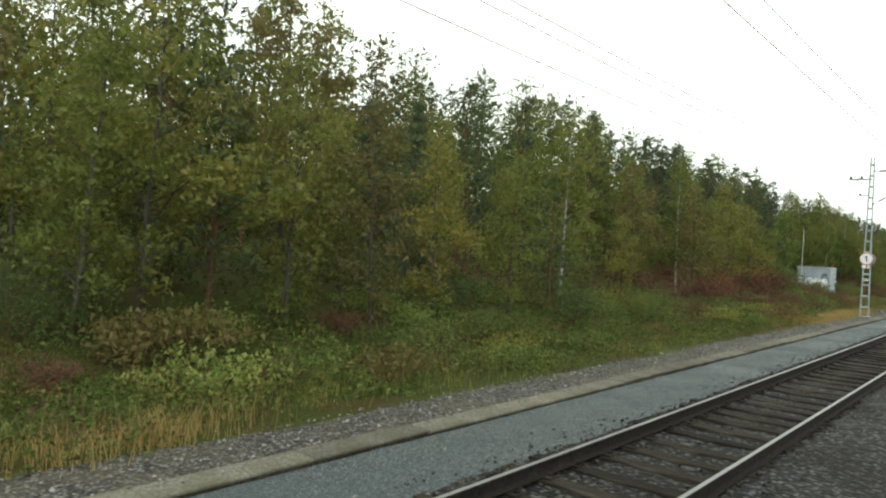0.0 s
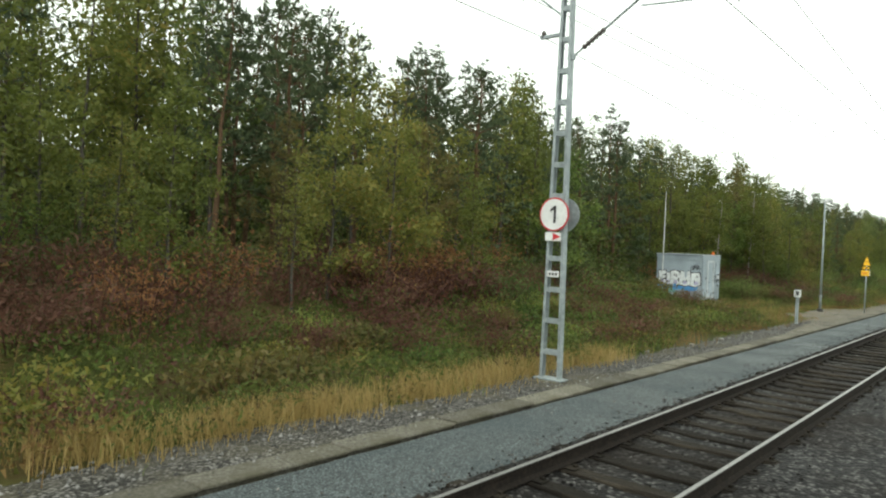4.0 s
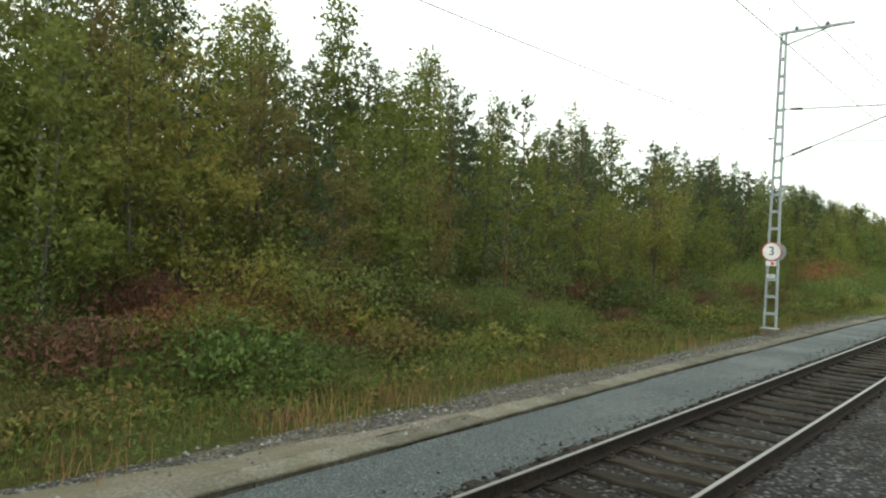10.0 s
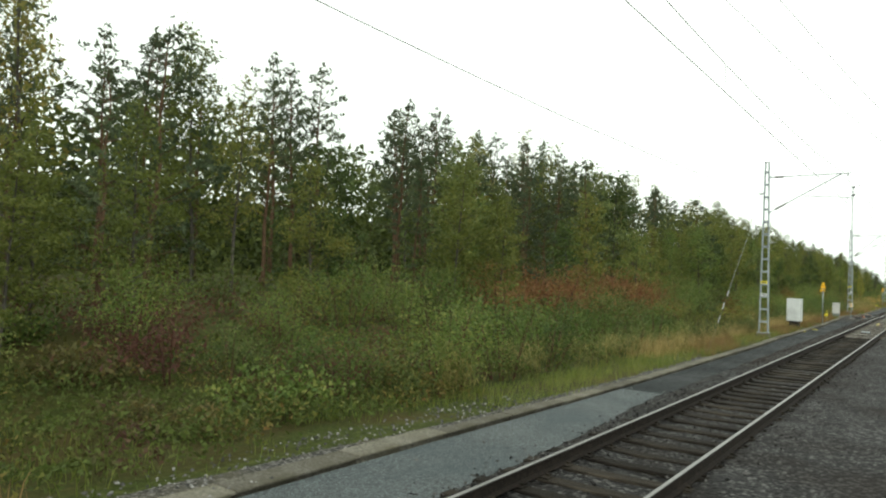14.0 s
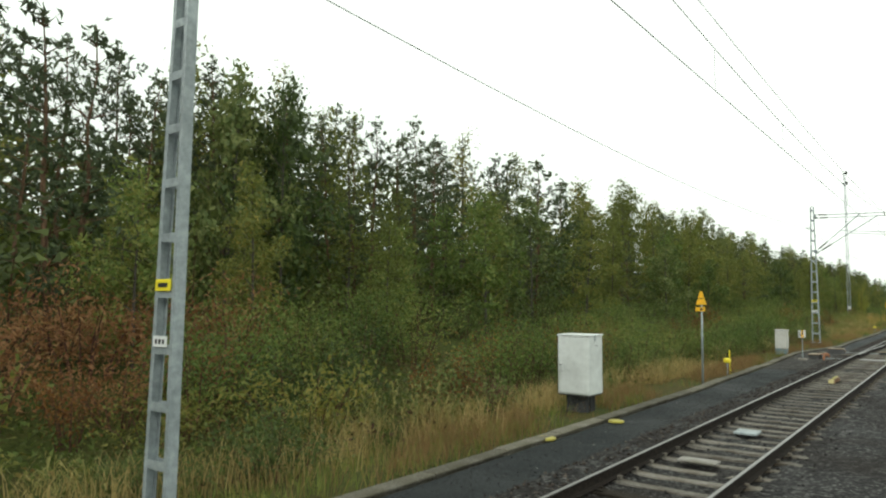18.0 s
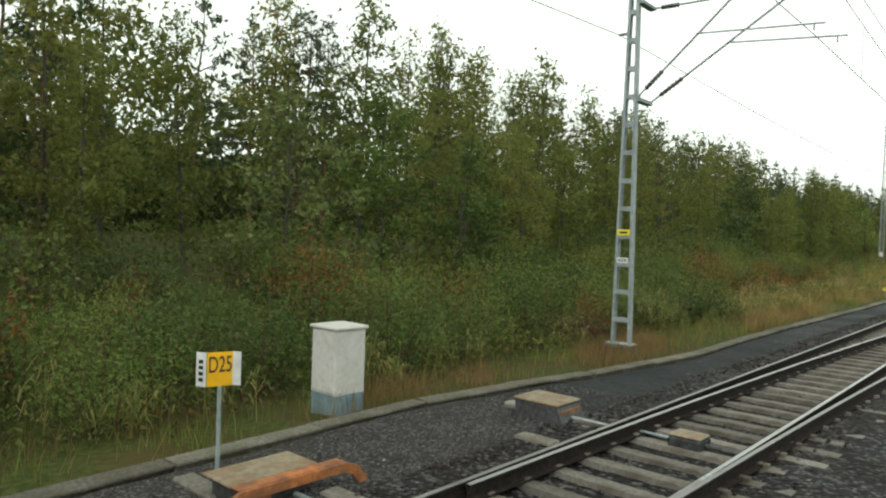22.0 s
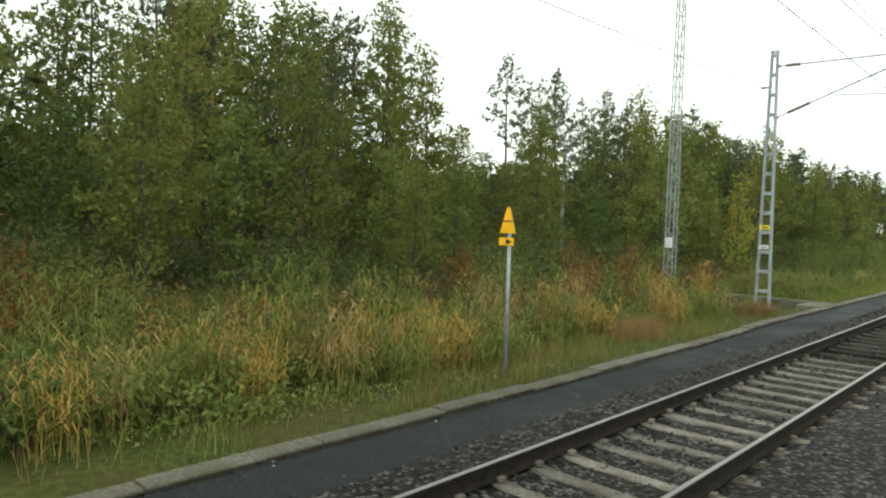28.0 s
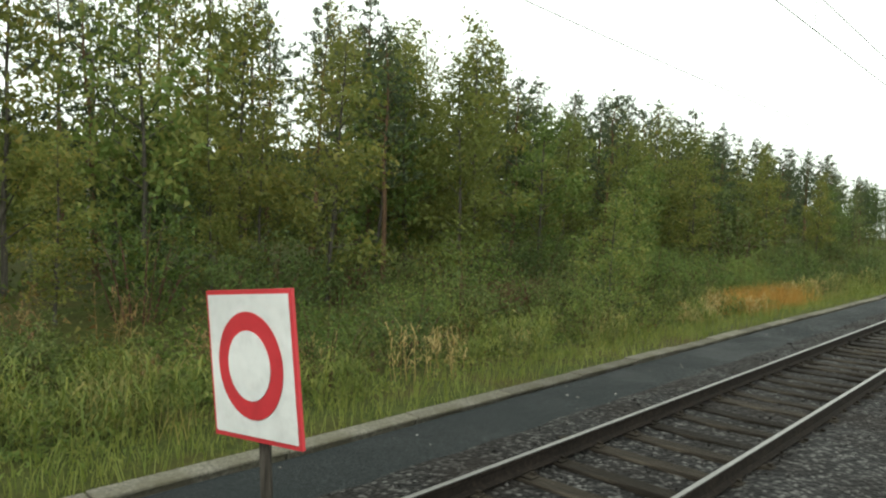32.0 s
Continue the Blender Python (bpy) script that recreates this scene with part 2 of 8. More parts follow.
M["kerb"] = surface("weathered_concrete", (0.06, 0.056, 0.044), (0.13, 0.122, 0.098), (0.215, 0.204, 0.168), fine=26, coarse=1.6, rough=0.9, bump=0.4, stain=(0.085, 0.079, 0.054), vary=0.25)
M["concrete"] = surface("old_concrete", (0.176, 0.168, 0.152), (0.264, 0.256, 0.232), (0.344, 0.336, 0.312), fine=14, coarse=1.5, rough=0.9, bump=0.35, stain=(0.136, 0.128, 0.096))
M["sleeper_wood"] = surface("creosoted_wood", (0.008, 0.0066, 0.005), (0.021, 0.0175, 0.013), (0.068, 0.059, 0.044), fine=7, coarse=2.2, rough=0.86, bump=0.6, stretch=(0.35, 9, 9), vary=0.5)
M["sleeper_conc"] = surface("sleeper_concrete", (0.10, 0.095, 0.078), (0.16, 0.15, 0.128), (0.215, 0.205, 0.18), fine=18, coarse=1.8, rough=0.85, bump=0.35, stain=(0.075, 0.062, 0.045), vary=0.28)
M["rail_side"] = surface("rusty_rail", (0.008, 0.0065, 0.0055), (0.017, 0.0135, 0.011), (0.034, 0.026, 0.02), fine=20, coarse=3, rough=0.86, bump=0.2)
M["rail_top"] = surface("worn_rail_head", (0.17, 0.165, 0.155), (0.25, 0.245, 0.235), (0.34, 0.335, 0.325), fine=12, coarse=1.0, rough=0.36, metal=0.85, bump=0.03, stretch=(12, 0.6, 12))
M["rail_bright"] = surface("polished_rail_head", (0.3, 0.3, 0.29), (0.4, 0.4, 0.385), (0.5, 0.5, 0.485), fine=12, coarse=1.0, rough=0.3, metal=0.9, bump=0.02, stretch=(12, 0.6, 12))
M["galv"] = surface("galvanised_steel", (0.21, 0.245, 0.25), (0.29, 0.335, 0.34), (0.38, 0.43, 0.43), fine=10, coarse=1.5, rough=0.5, metal=0.25, bump=0.05)
M["dark_steel"] = surface("dark_steel", (0.04, 0.04, 0.04), (0.08, 0.08, 0.08), (0.13, 0.13, 0.13), fine=14, coarse=2, rough=0.6, metal=0.5, bump=0.1)
M["wire"] = surface("copper_wire_dark", (0.05, 0.05, 0.05), (0.08, 0.08, 0.08), (0.12, 0.12, 0.11), fine=5, coarse=1, rough=0.5, metal=0.6, bump=0)
M["insul"] = paint("grey_brown_porcelain", (0.10, 0.088, 0.08), rough=0.3)
M["white"] = paint("white_paint", (0.66, 0.68, 0.66), rough=0.4, dirt=0.12)
M["cabinet_grey"] = surface("weathered_pale_plastic", (0.40, 0.40, 0.365), (0.48, 0.48, 0.445), (0.54, 0.54, 0.505), fine=10, coarse=1.6, rough=0.6, bump=0.04, stain=(0.37, 0.365, 0.31))
M["cream"] = paint("pale_grey_enamel", (0.60, 0.635, 0.61), rough=0.4, dirt=0.1)
M["red"] = paint("red_paint", (0.52, 0.035, 0.045), rough=0.45, dirt=0.15)
M["yellow"] = paint("signal_yellow", (0.85, 0.47, 0.01), rough=0.4, dirt=0.12)
M["lemon"] = paint("lemon_yellow", (0.80, 0.68, 0.03), rough=0.4, dirt=0.15)
M["orange"] = surface("rusty_orange_paint", (0.165, 0.0595, 0.021), (0.345, 0.112, 0.028), (0.435, 0.168, 0.049), fine=9, coarse=3, rough=0.75, bump=0.2, stain=(0.12, 0.056, 0.028))
M["black"] = paint("black_paint", (0.02, 0.02, 0.02), rough=0.5)
M["cabin"] = surface("grey_blue_sheet_metal", (0.265, 0.325, 0.365), (0.315, 0.38, 0.42), (0.35, 0.415, 0.455), fine=4, coarse=0.9, rough=0.5, bump=0.04, stretch=(6, 6, 0.7))
M["door_white"] = surface("cool_white_frame_paint", (0.40, 0.44, 0.46), (0.50, 0.54, 0.56), (0.56, 0.60, 0.62), fine=8, coarse=1.5, rough=0.5, bump=0.04)
M["cabin_dirty"] = surface("dirty_grey_base", (0.16, 0.20, 0.225), (0.26, 0.315, 0.345), (0.31, 0.37, 0.40), fine=6, coarse=2, rough=0.7, bump=0.1)
M["beacon"] = paint("orange_plastic", (0.8, 0.16, 0.02), rough=0.25, dirt=0.05)
M["ink"] = paint("spray_black", (0.03, 0.03, 0.035), rough=0.7)
M["spray_white"] = paint("spray_white", (0.72, 0.76, 0.76), rough=0.7)
M["spray_lilac"] = paint("spray_lilac", (0.46, 0.44, 0.62), rough=0.7)
M["spray_blue"] = paint("spray_blue", (0.08, 0.28, 0.58), rough=0.7)
M["spray_teal"] = paint("spray_teal", (0.16, 0.34, 0.33), rough=0.7)
M["post_wood"] = surface("grey_post_wood", (0.08, 0.07, 0.055), (0.15, 0.135, 0.11), (0.22, 0.20, 0.17), fine=6, coarse=3, rough=0.9, bump=0.4, stretch=(9, 9, 0.5))
M["pale_wood"] = surface("silvered_pole_wood", (0.20, 0.19, 0.17), (0.32, 0.31, 0.28), (0.42, 0.41, 0.38), fine=6, coarse=3, rough=0.9, bump=0.4, stretch=(9, 9, 0.5))
M["dark_post"] = surface("tarred_post_wood", (0.02, 0.018, 0.015), (0.045, 0.04, 0.033), (0.08, 0.072, 0.06), fine=6, coarse=3, rough=0.9, bump=0.4, stretch=(9, 9, 0.5))
M["dull_yellow"] = paint("faded_yellow", (0.36, 0.32, 0.06), rough=0.6, dirt=0.4)
M["brown_lid"] = surface("rusty_brown_lid", (0.07, 0.035, 0.015), (0.17, 0.085, 0.035), (0.26, 0.14, 0.06), fine=9, coarse=3, rough=0.7, bump=0.2)
M["blue_steel"] = surface("weathered_blue_steel", (0.07, 0.085, 0.09), (0.11, 0.13, 0.14), (0.17, 0.19, 0.20), fine=6, coarse=1.5, rough=0.5, metal=0.2, bump=0.08, stretch=(3, 3, 0.6))
M["dark_plinth"] = surface("dark_plinth", (0.02, 0.021, 0.021), (0.04, 0.042, 0.042), (0.075, 0.078, 0.078), fine=10, coarse=2.5, rough=0.85, bump=0.2)
# white plate: part dirt, the rest of the grey stands for shade on it
M["dirty_shaded_white"] = paint("dirty_shaded_white_plate", (0.42, 0.42, 0.37), rough=0.5, dirt=0.3)
m_lamp, n_lamp, l_lamp, b_lamp, o_lamp = nodes_of("red_signal_lamp")
b_lamp.inputs["Base Color"].default_value = (0.3, 0.01, 0.01, 1)
b_lamp.inputs["Emission Color"].default_value = (1.0, 0.03, 0.03, 1)
b_lamp.inputs["Emission Strength"].default_value = 1.1
M["red_lamp"] = m_lamp
M["tan_lid"] = surface("weathered_tan_lid", (0.10, 0.075, 0.042), (0.2, 0.16, 0.098), (0.29, 0.245, 0.165), fine=9, coarse=3, rough=0.55, bump=0.2, stain=(0.17, 0.085, 0.035))
M["blue_foot"] = surface("blue_grey_plastic_foot", (0.10, 0.155, 0.175), (0.15, 0.225, 0.25), (0.2, 0.28, 0.305), fine=6, coarse=2, rough=0.65, bump=0.08)
M["sand"] = surface("trodden_sandy_gravel", (0.085, 0.075, 0.06), (0.15, 0.134, 0.108), (0.225, 0.205, 0.17), fine=24, coarse=0.9, rough=0.92, bump=0.6, stain=(0.105, 0.098, 0.062))
M["wet_plate"] = surface("wet_steel_plate", (0.07, 0.07, 0.065), (0.12, 0.12, 0.11), (0.19, 0.19, 0.175), fine=6, coarse=2.5, rough=0.3, metal=0.3, bump=0.05)
M["backdrop_shade"] = surface("shaded_wood_backdrop", (0.012, 0.018, 0.006), (0.028, 0.038, 0.012), (0.055, 0.066, 0.022), fine=1.6, coarse=0.25, rough=0.95, bump=0.8)
# one worn timber in two tones: lit sides paler, planks darkened for shade
M["pit_side"] = surface("worn_lit_pit_timber", (0.022, 0.019, 0.016), (0.055, 0.05, 0.043), (0.12, 0.11, 0.096), fine=7, coarse=2.2, rough=0.88, bump=0.5, stretch=(6, 0.5, 6), vary=0.3)
M["pit_wood"] = surface("worn_shaded_pit_timber", (0.015, 0.0125, 0.0105), (0.034, 0.03, 0.025), (0.075, 0.067, 0.057), fine=7, coarse=2.2, rough=0.75, bump=0.5, stretch=(6, 0.5, 6), vary=0.3)
M["damp_wall"] = surface("damp_mossy_concrete", (0.045, 0.047, 0.035), (0.10, 0.10, 0.08), (0.18, 0.175, 0.145), fine=10, coarse=2.2, rough=0.9, bump=0.4, stain=(0.045, 0.055, 0.025))
M["worn_yellow"] = paint("worn_yellow", (0.42, 0.36, 0.15), rough=0.55, dirt=0.35)
M["birch_bark"] = surface("birch_bark", (0.05, 0.045, 0.04), (0.33, 0.31, 0.28), (0.52, 0.50, 0.46), fine=5, coarse=3, rough=0.8, bump=0.2, stretch=(1, 1, 2.2))
M["grey_bark"] = surface("grey_bark", (0.035, 0.032, 0.026), (0.075, 0.068, 0.055), (0.13, 0.12, 0.10), fine=8, coarse=2, rough=0.9, bump=0.4, stretch=(3, 3, 0.6))
M["pine_bark"] = surface("pine_bark", (0.05, 0.032, 0.02), (0.11, 0.07, 0.042), (0.20, 0.12, 0.07), fine=7, coarse=1.2, rough=0.95, bump=0.5, stretch=(3, 3, 0.8))
M["twig"] = surface("red_brown_twigs", (0.05, 0.025, 0.018), (0.09, 0.045, 0.032), (0.15, 0.085, 0.06), fine=6, coarse=2, rough=0.9, bump=0.1)
M["leaf_green"] = foliage("green_birch_leaves", ((0.1, (0.05, 0.067, 0.0145)), (0.5, (0.107, 0.132, 0.026)), (0.85, (0.178, 0.192, 0.042)), (1.0, (0.27, 0.22, 0.052))))
M["leaf_yellow"] = foliage("yellowing_birch_leaves", ((0.1, (0.058, 0.08, 0.019)), (0.45, (0.125, 0.145, 0.032)), (0.75, (0.20, 0.195, 0.042)), (1.0, (0.255, 0.19, 0.045))))
M["leaf_lime"] = foliage("lime_yellow_birch_leaves", ((0.1, (0.11, 0.13, 0.018)), (0.45, (0.20, 0.215, 0.03)), (0.75, (0.30, 0.28, 0.045)), (1.0, (0.16, 0.18, 0.032))))
M["leaf_rust"] = foliage("rusty_autumn_leaves", ((0.1, (0.056, 0.062, 0.023)), (0.5, (0.115, 0.11, 0.036)), (0.8, (0.17, 0.13, 0.044)), (1.0, (0.115, 0.135, 0.036))))
M["leaf_dark"] = foliage("dark_willow_leaves", ((0.2, (0.019, 0.033, 0.0085)), (0.55, (0.046, 0.074, 0.0175)), (0.9, (0.098, 0.137, 0.036)), (1.0, (0.165, 0.19, 0.058))), glow=0.34, shift=0.5)
M["leaf_willow"] = foliage("green_willow_leaves", ((0.2, (0.018, 0.036, 0.008)), (0.55, (0.064, 0.108, 0.021)), (0.9, (0.142, 0.196, 0.042)), (1.0, (0.21, 0.225, 0.056))), glow=0.38, shift=0.5)
M["leaf_bracken"] = foliage("withered_bracken", ((0.1, (0.11, 0.05, 0.021)), (0.5, (0.225, 0.105, 0.043)), (0.85, (0.32, 0.175, 0.075)), (1.0, (0.19, 0.15, 0.045))))
M["leaf_rowan"] = foliage("orange_autumn_leaves", ((0.1, (0.075, 0.034, 0.014)), (0.5, (0.16, 0.07, 0.022)), (0.85, (0.27, 0.135, 0.03)), (1.0, (0.13, 0.125, 0.03))))
M["grass_fluff"] = foliage("fluffy_seeding_grass", ((0.1, (0.085, 0.056, 0.022)), (0.5, (0.185, 0.115, 0.044)), (0.9, (0.29, 0.19, 0.08))), glow=0.4)
M["leaf_red"] = foliage("red_fireweed_leaves", ((0.1, (0.06, 0.026, 0.02)), (0.5, (0.115, 0.05, 0.036)), (0.85, (0.165, 0.085, 0.055)), (1.0, (0.09, 0.083, 0.036))))
M["needle_pine"] = foliage("pine_needles", ((0.1, (0.024, 0.04, 0.0185)), (0.5, (0.05, 0.074, 0.032)), (0.85, (0.092, 0.122, 0.052)), (1.0, (0.13, 0.153, 0.068))), glow=0.2)
M["needle_spruce"] = foliage("spruce_needles", ((0.1, (0.0225, 0.0375, 0.0184)), (0.5, (0.045, 0.07, 0.0322)), (0.9, (0.0875, 0.119, 0.0517))), glow=0.15)
M["grass_gold"] = foliage("golden_dry_grass", ((0.1, (0.16, 0.11, 0.035)), (0.5, (0.30, 0.215, 0.075)), (0.9, (0.42, 0.32, 0.13))), glow=0.35)
M["grass_rust"] = foliage("rusty_dry_grass", ((0.1, (0.11, 0.07, 0.028)), (0.5, (0.21, 0.13, 0.052)), (0.9, (0.31, 0.20, 0.085))), glow=0.35)
M["grass_green"] = foliage("green_grass", ((0.1, (0.05, 0.08, 0.012)), (0.5, (0.115, 0.155, 0.025)), (0.9, (0.21, 0.23, 0.055))), glow=0.35)
M["grass_orange"] = foliage("orange_dry_grass", ((0.1, (0.15, 0.075, 0.018)), (0.5, (0.33, 0.17, 0.035)), (0.9, (0.47, 0.28, 0.07))), glow=0.4)
M["reed_green"] = foliage("green_reed_blades", ((0.15, (0.05, 0.078, 0.013)), (0.45, (0.115, 0.15, 0.026)), (0.75, (0.22, 0.235, 0.05)), (1.0, (0.38, 0.33, 0.1))), glow=0.38, shift=0.1)
M["under"] = patchy("mixed_undergrowth", ((0.0, (0.085, 0.032, 0.028)), (0.32, (0.105, 0.055, 0.038)), (0.40, (0.086, 0.106, 0.026)), (0.56, (0.07, 0.102, 0.0225)), (0.63, (0.14, 0.132, 0.033)), (0.7, (0.15, 0.084, 0.034)), (0.8, (0.074, 0.1, 0.0255))))
# leaf colour taken down to stand for shade below and behind the crowns
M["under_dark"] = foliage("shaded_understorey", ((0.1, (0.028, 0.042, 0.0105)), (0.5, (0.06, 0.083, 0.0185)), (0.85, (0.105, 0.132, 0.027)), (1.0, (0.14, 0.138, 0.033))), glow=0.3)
M["reed_gold"] = foliage("golden_reed_blades", ((0.1, (0.17, 0.10, 0.02)), (0.5, (0.36, 0.235, 0.05)), (0.9, (0.5, 0.36, 0.10))), glow=0.4)
M["reed"] = foliage("reed_blades", ((0.15, (0.045, 0.066, 0.0135)), (0.4, (0.10, 0.128, 0.028)), (0.62, (0.22, 0.205, 0.06)), (0.85, (0.36, 0.29, 0.10)), (1.0, (0.5, 0.39, 0.16))), glow=0.38, shift=0.1)


# ---- mesh tools ----
class Geo:
    def __init__(self):
        self.v, self.f = [], []

    def add(self, vs, fs):
        k = len(self.v)
        self.v += [tuple(p) for p in vs]
        self.f += [tuple(i + k for i in q) for q in fs]
        return self

    def box(self, c, s, ch=0.0, m=None):
        """A box with chamfered edges, centred on c."""
        hx, hy, hz = (k / 2 for k in s)
        ch = min(ch, hx * 0.9, hy * 0.9, hz * 0.9)
        bm = bmesh.new()
        bmesh.ops.create_cube(bm, size=1.0)
        for w in bm.verts:
            w.co = (w.co.x * s[0], w.co.y * s[1], w.co.z * s[2])
        if ch > 0:
            bmesh.ops.bevel(bm, geom=bm.edges[:], offset=ch, segments=1, affect='EDGES')
        bm.verts.index_update()
        vs = [w.co.copy() for w in bm.verts]
        fs = [[w.index for w in q.verts] for q in bm.faces]
        bm.free()
        c = Vector(c)
        vs = [(m @ p if m else p) + c for p in vs]
        return self.add(vs, fs)

    def tube(self, pts, radii, n=8, caps=True):
        """A tube through points, with a radius at each."""
        pts = [Vector(p) for p in pts]
        if not hasattr(radii, "__len__"):
            radii = [radii] * len(pts)
        vs, fs = [], []
        for i, p in enumerate(pts):
            d = (pts[min(i + 1, len(pts) - 1)] - pts[max(i - 1, 0)]).normalized()
            a = d.cross(Vector((0, 0, 1)) if abs(d.z) < 0.95 else Vector((1, 0, 0))).normalized()
            b = d.cross(a)
            for j in range(n):
                t = 2 * math.pi * j / n
                vs.append(p + (a * math.cos(t) + b * math.sin(t)) * radii[i])
        for i in range(len(pts) - 1):
            for j in range(n):
                j2 = (j + 1) % n
                fs.append((i * n + j, i * n + j2, (i + 1) * n + j2, (i + 1) * n + j))
        if caps:
            fs.append(tuple(range(n))[::-1])
            fs.append(tuple((len(pts) - 1) * n + j for j in range(n)))
        return self.add(vs, fs)

    def sweep(self, profile, path, caps=True):
        """A closed profile of (side, up) swept along a path that runs mostly along y."""
        n = len(profile)
        vs, fs = [], []
        for i, p in enumerate(path):
            q0, q1 = path[max(i - 1, 0)], path[min(i + 1, len(path) - 1)]
            d = Vector((q1[0] - q0[0], q1[1] - q0[1], 0)).normalized()
            side = Vector((d.y, -d.x, 0))
            for a, b in profile:
                vs.append(Vector(p) + side * a + Vector((0, 0, b)))
        for i in range(len(path) - 1):
            for j in range(n):
                j2 = (j + 1) % n
                fs.append((i * n + j, (i + 1) * n + j, (i + 1) * n + j2, i * n + j2))
        if caps:
            fs.append(tuple(range(n)))
            fs.append(tuple((len(path) - 1) * n + j for j in range(n))[::-1])
        return self.add(vs, fs)

    def plate(self, outline, o, u, w, thick):
        """A flat plate: outline of (a, b) along u and w from o, thickened along u x w."""
        o, u, w = Vector(o), Vector(u), Vector(w)
        nn = u.cross(w).normalized() * thick
        k = len(outline)
        vs = [o + u * a + w * b for a, b in outline] + [o + u * a + w * b + nn for a, b in outline]
        fs = [tuple(range(k))[::-1], tuple(range(k, 2 * k))]
        fs += [(i, (i + 1) % k, (i + 1) % k + k, i + k) for i in range(k)]
        return self.add(vs, fs)

    def mesh(self, name, mat, smooth=False):
        me = bpy.data.meshes.new(name)
        me.from_pydata(self.v, [], self.f)
        if smooth:
            me.polygons.foreach_set("use_smooth", [True] * len(me.polygons))
        me.materials.append(mat)
        me.update()
        return me


def disc(r, n=28, cx=0.0, cy=0.0, squash=1.0):
    return [(cx + r * math.cos(2 * math.pi * i / n), cy + squash * r * math.sin(2 * math.pi * i / n)) for i in range(n)]


def thing(name, at=(0, 0, 0), label="", category="", group="", kind="", turn=0.0):
    ob = new(name)
    ob.empty_display_size = 0.2
    ob.matrix_basis = pose(*at, 0, 0, turn)
    return tagged(ob, label, category, group, kind)


def part(name, geo, mat=None, parent=None, label="", smooth=False):
    ob = new(name, geo.mesh(name, mat, smooth) if isinstance(geo, Geo) else geo)
    if parent is not None:
        ob.parent = parent
    if label:
        ob["label"] = label
    return ob


def raw(name, verts, faces, mat):
    """A mesh from arrays; faces all triangles or all quads."""
    verts, faces = np.asarray(verts, dtype=np.float32), np.asarray(faces, dtype=np.int32)
    me = bpy.data.meshes.new(name)
    k = faces.shape[1]
    me.vertices.add(len(verts))
    me.vertices.foreach_set("co", verts.ravel())
    me.loops.add(faces.size)
    me.loops.foreach_set("vertex_index", faces.ravel())
    me.polygons.add(len(faces))
    me.polygons.foreach_set("loop_start", np.arange(0, faces.size, k, dtype=np.int32))
    me.polygons.foreach_set("loop_total", np.full(len(faces), k, dtype=np.int32))
    me.materials.append(mat)
    me.update(calc_edges=True)
    return me


def lettering(text, size, mat, parent, m, thick=0.002, name="lettering"):
    cu = bpy.data.curves.new(name, 'FONT')
    cu.body, cu.size, cu.extrude = text, size, thick
    cu.align_x, cu.align_y = 'CENTER', 'CENTER'
    tmp = bpy.data.objects.new(name, cu)
    me = bpy.data.meshes.new_from_object(tmp)
    bpy.data.objects.remove(tmp)
    me.materials.append(mat)
    ob = new(name, me)
    ob.parent = parent
    ob.matrix_basis = m
    return ob


RND = random.Random(7)
NPR = np.random.default_rng(11)


# ---- plan: z = 0 is the rail head, y runs along the line, the train's window runs at x = 0 ----
FAR_RAIL, NEAR_RAIL, MID = -4.19, -2.59, -3.39
Y0, Y1 = -14.0, 345.0


def smooth(a, b, t):
    t = min(max((t - a) / (b - a), 0), 1)
    return t * t * (3 - 2 * t)


KERB = ((-20, -6.36), (18, -6.36), (60, -6.3), (85, -6.34), (101, -6.54), (116, -6.56), (134, -6.3), (146, -6.27), (152, -6.42), (160, -6.44), (168, -6.46), (174, -6.62),
        (179, -6.74), (184, -6.95), (187.6, -7.1), (190, -6.84), (193, -6.36), (195.6, -6.13), (200, -6.25), (206, -6.24), (214, -6.17), (228, -6.34), (238, -6.22), (244, -6.25), (250, -6.44),
        (256, -6.41), (262, -6.4), (266, -6.36), (272, -6.42), (282, -6.48), (360, -6.4))


def kerb_x(y):
    """Track-side edge of the kerb."""
    for (y0, x0), (y1, x1) in zip(KERB, KERB[1:]):
        if y <= y1:
            return x0 + (x1 - x0) * smooth(y0, y1, y) + 0.12
    return -6.28


def ground_z(x, y):
    if x > 6:
        return -0.3 - 0.5 * smooth(6, 14, x)
    if -4.5 < x < -1 and 71.5 < y < 78.5:
        return -0.8
    if x > -6.5 or x > kerb_x(y) - 0.1:
        return -0.34
    late = smooth(225, 250, y) * (1 - smooth(300, 330, y))
    clear = smooth(66, 69, y) * (1 - smooth(78, 82, y)) * (1 - smooth(-18.2, -23, x) if x < -18.2 else 1)
    rise = 1.25 * (smooth(10.5, 17, -x)) + 0.7 * smooth(17, 32, -x)
    rise *= 1 - 0.5 * late
    dip = -0.12 * smooth(8.6, 9.6, -x) * (1 - smooth(11, 12.5, -x))
    z = -0.27 - 0.06 * smooth(6.6, 8.6, -x) + dip + rise + 0.085 * smooth(126, 132, y) * (1 - smooth(7.2, 8.8, -x))
    z = z * (1 - clear) + (-0.3) * clear if x < -9 else z
    z -= 0.27 * smooth(253.0, 255.0, y) * (1 - smooth(256.7, 257.1, y)) * smooth(7.2, 7.8, -x) * (1 - smooth(11, 13, -x))
    bumpy = smooth(8.5, 11, -x) * (1 - clear)
    z += bumpy * (0.16 * noise.noise(Vector((x * 0.22, y * 0.22, 0))) + 0.07 * noise.noise(Vector((x * 0.9, y * 0.9, 3))))
    return z


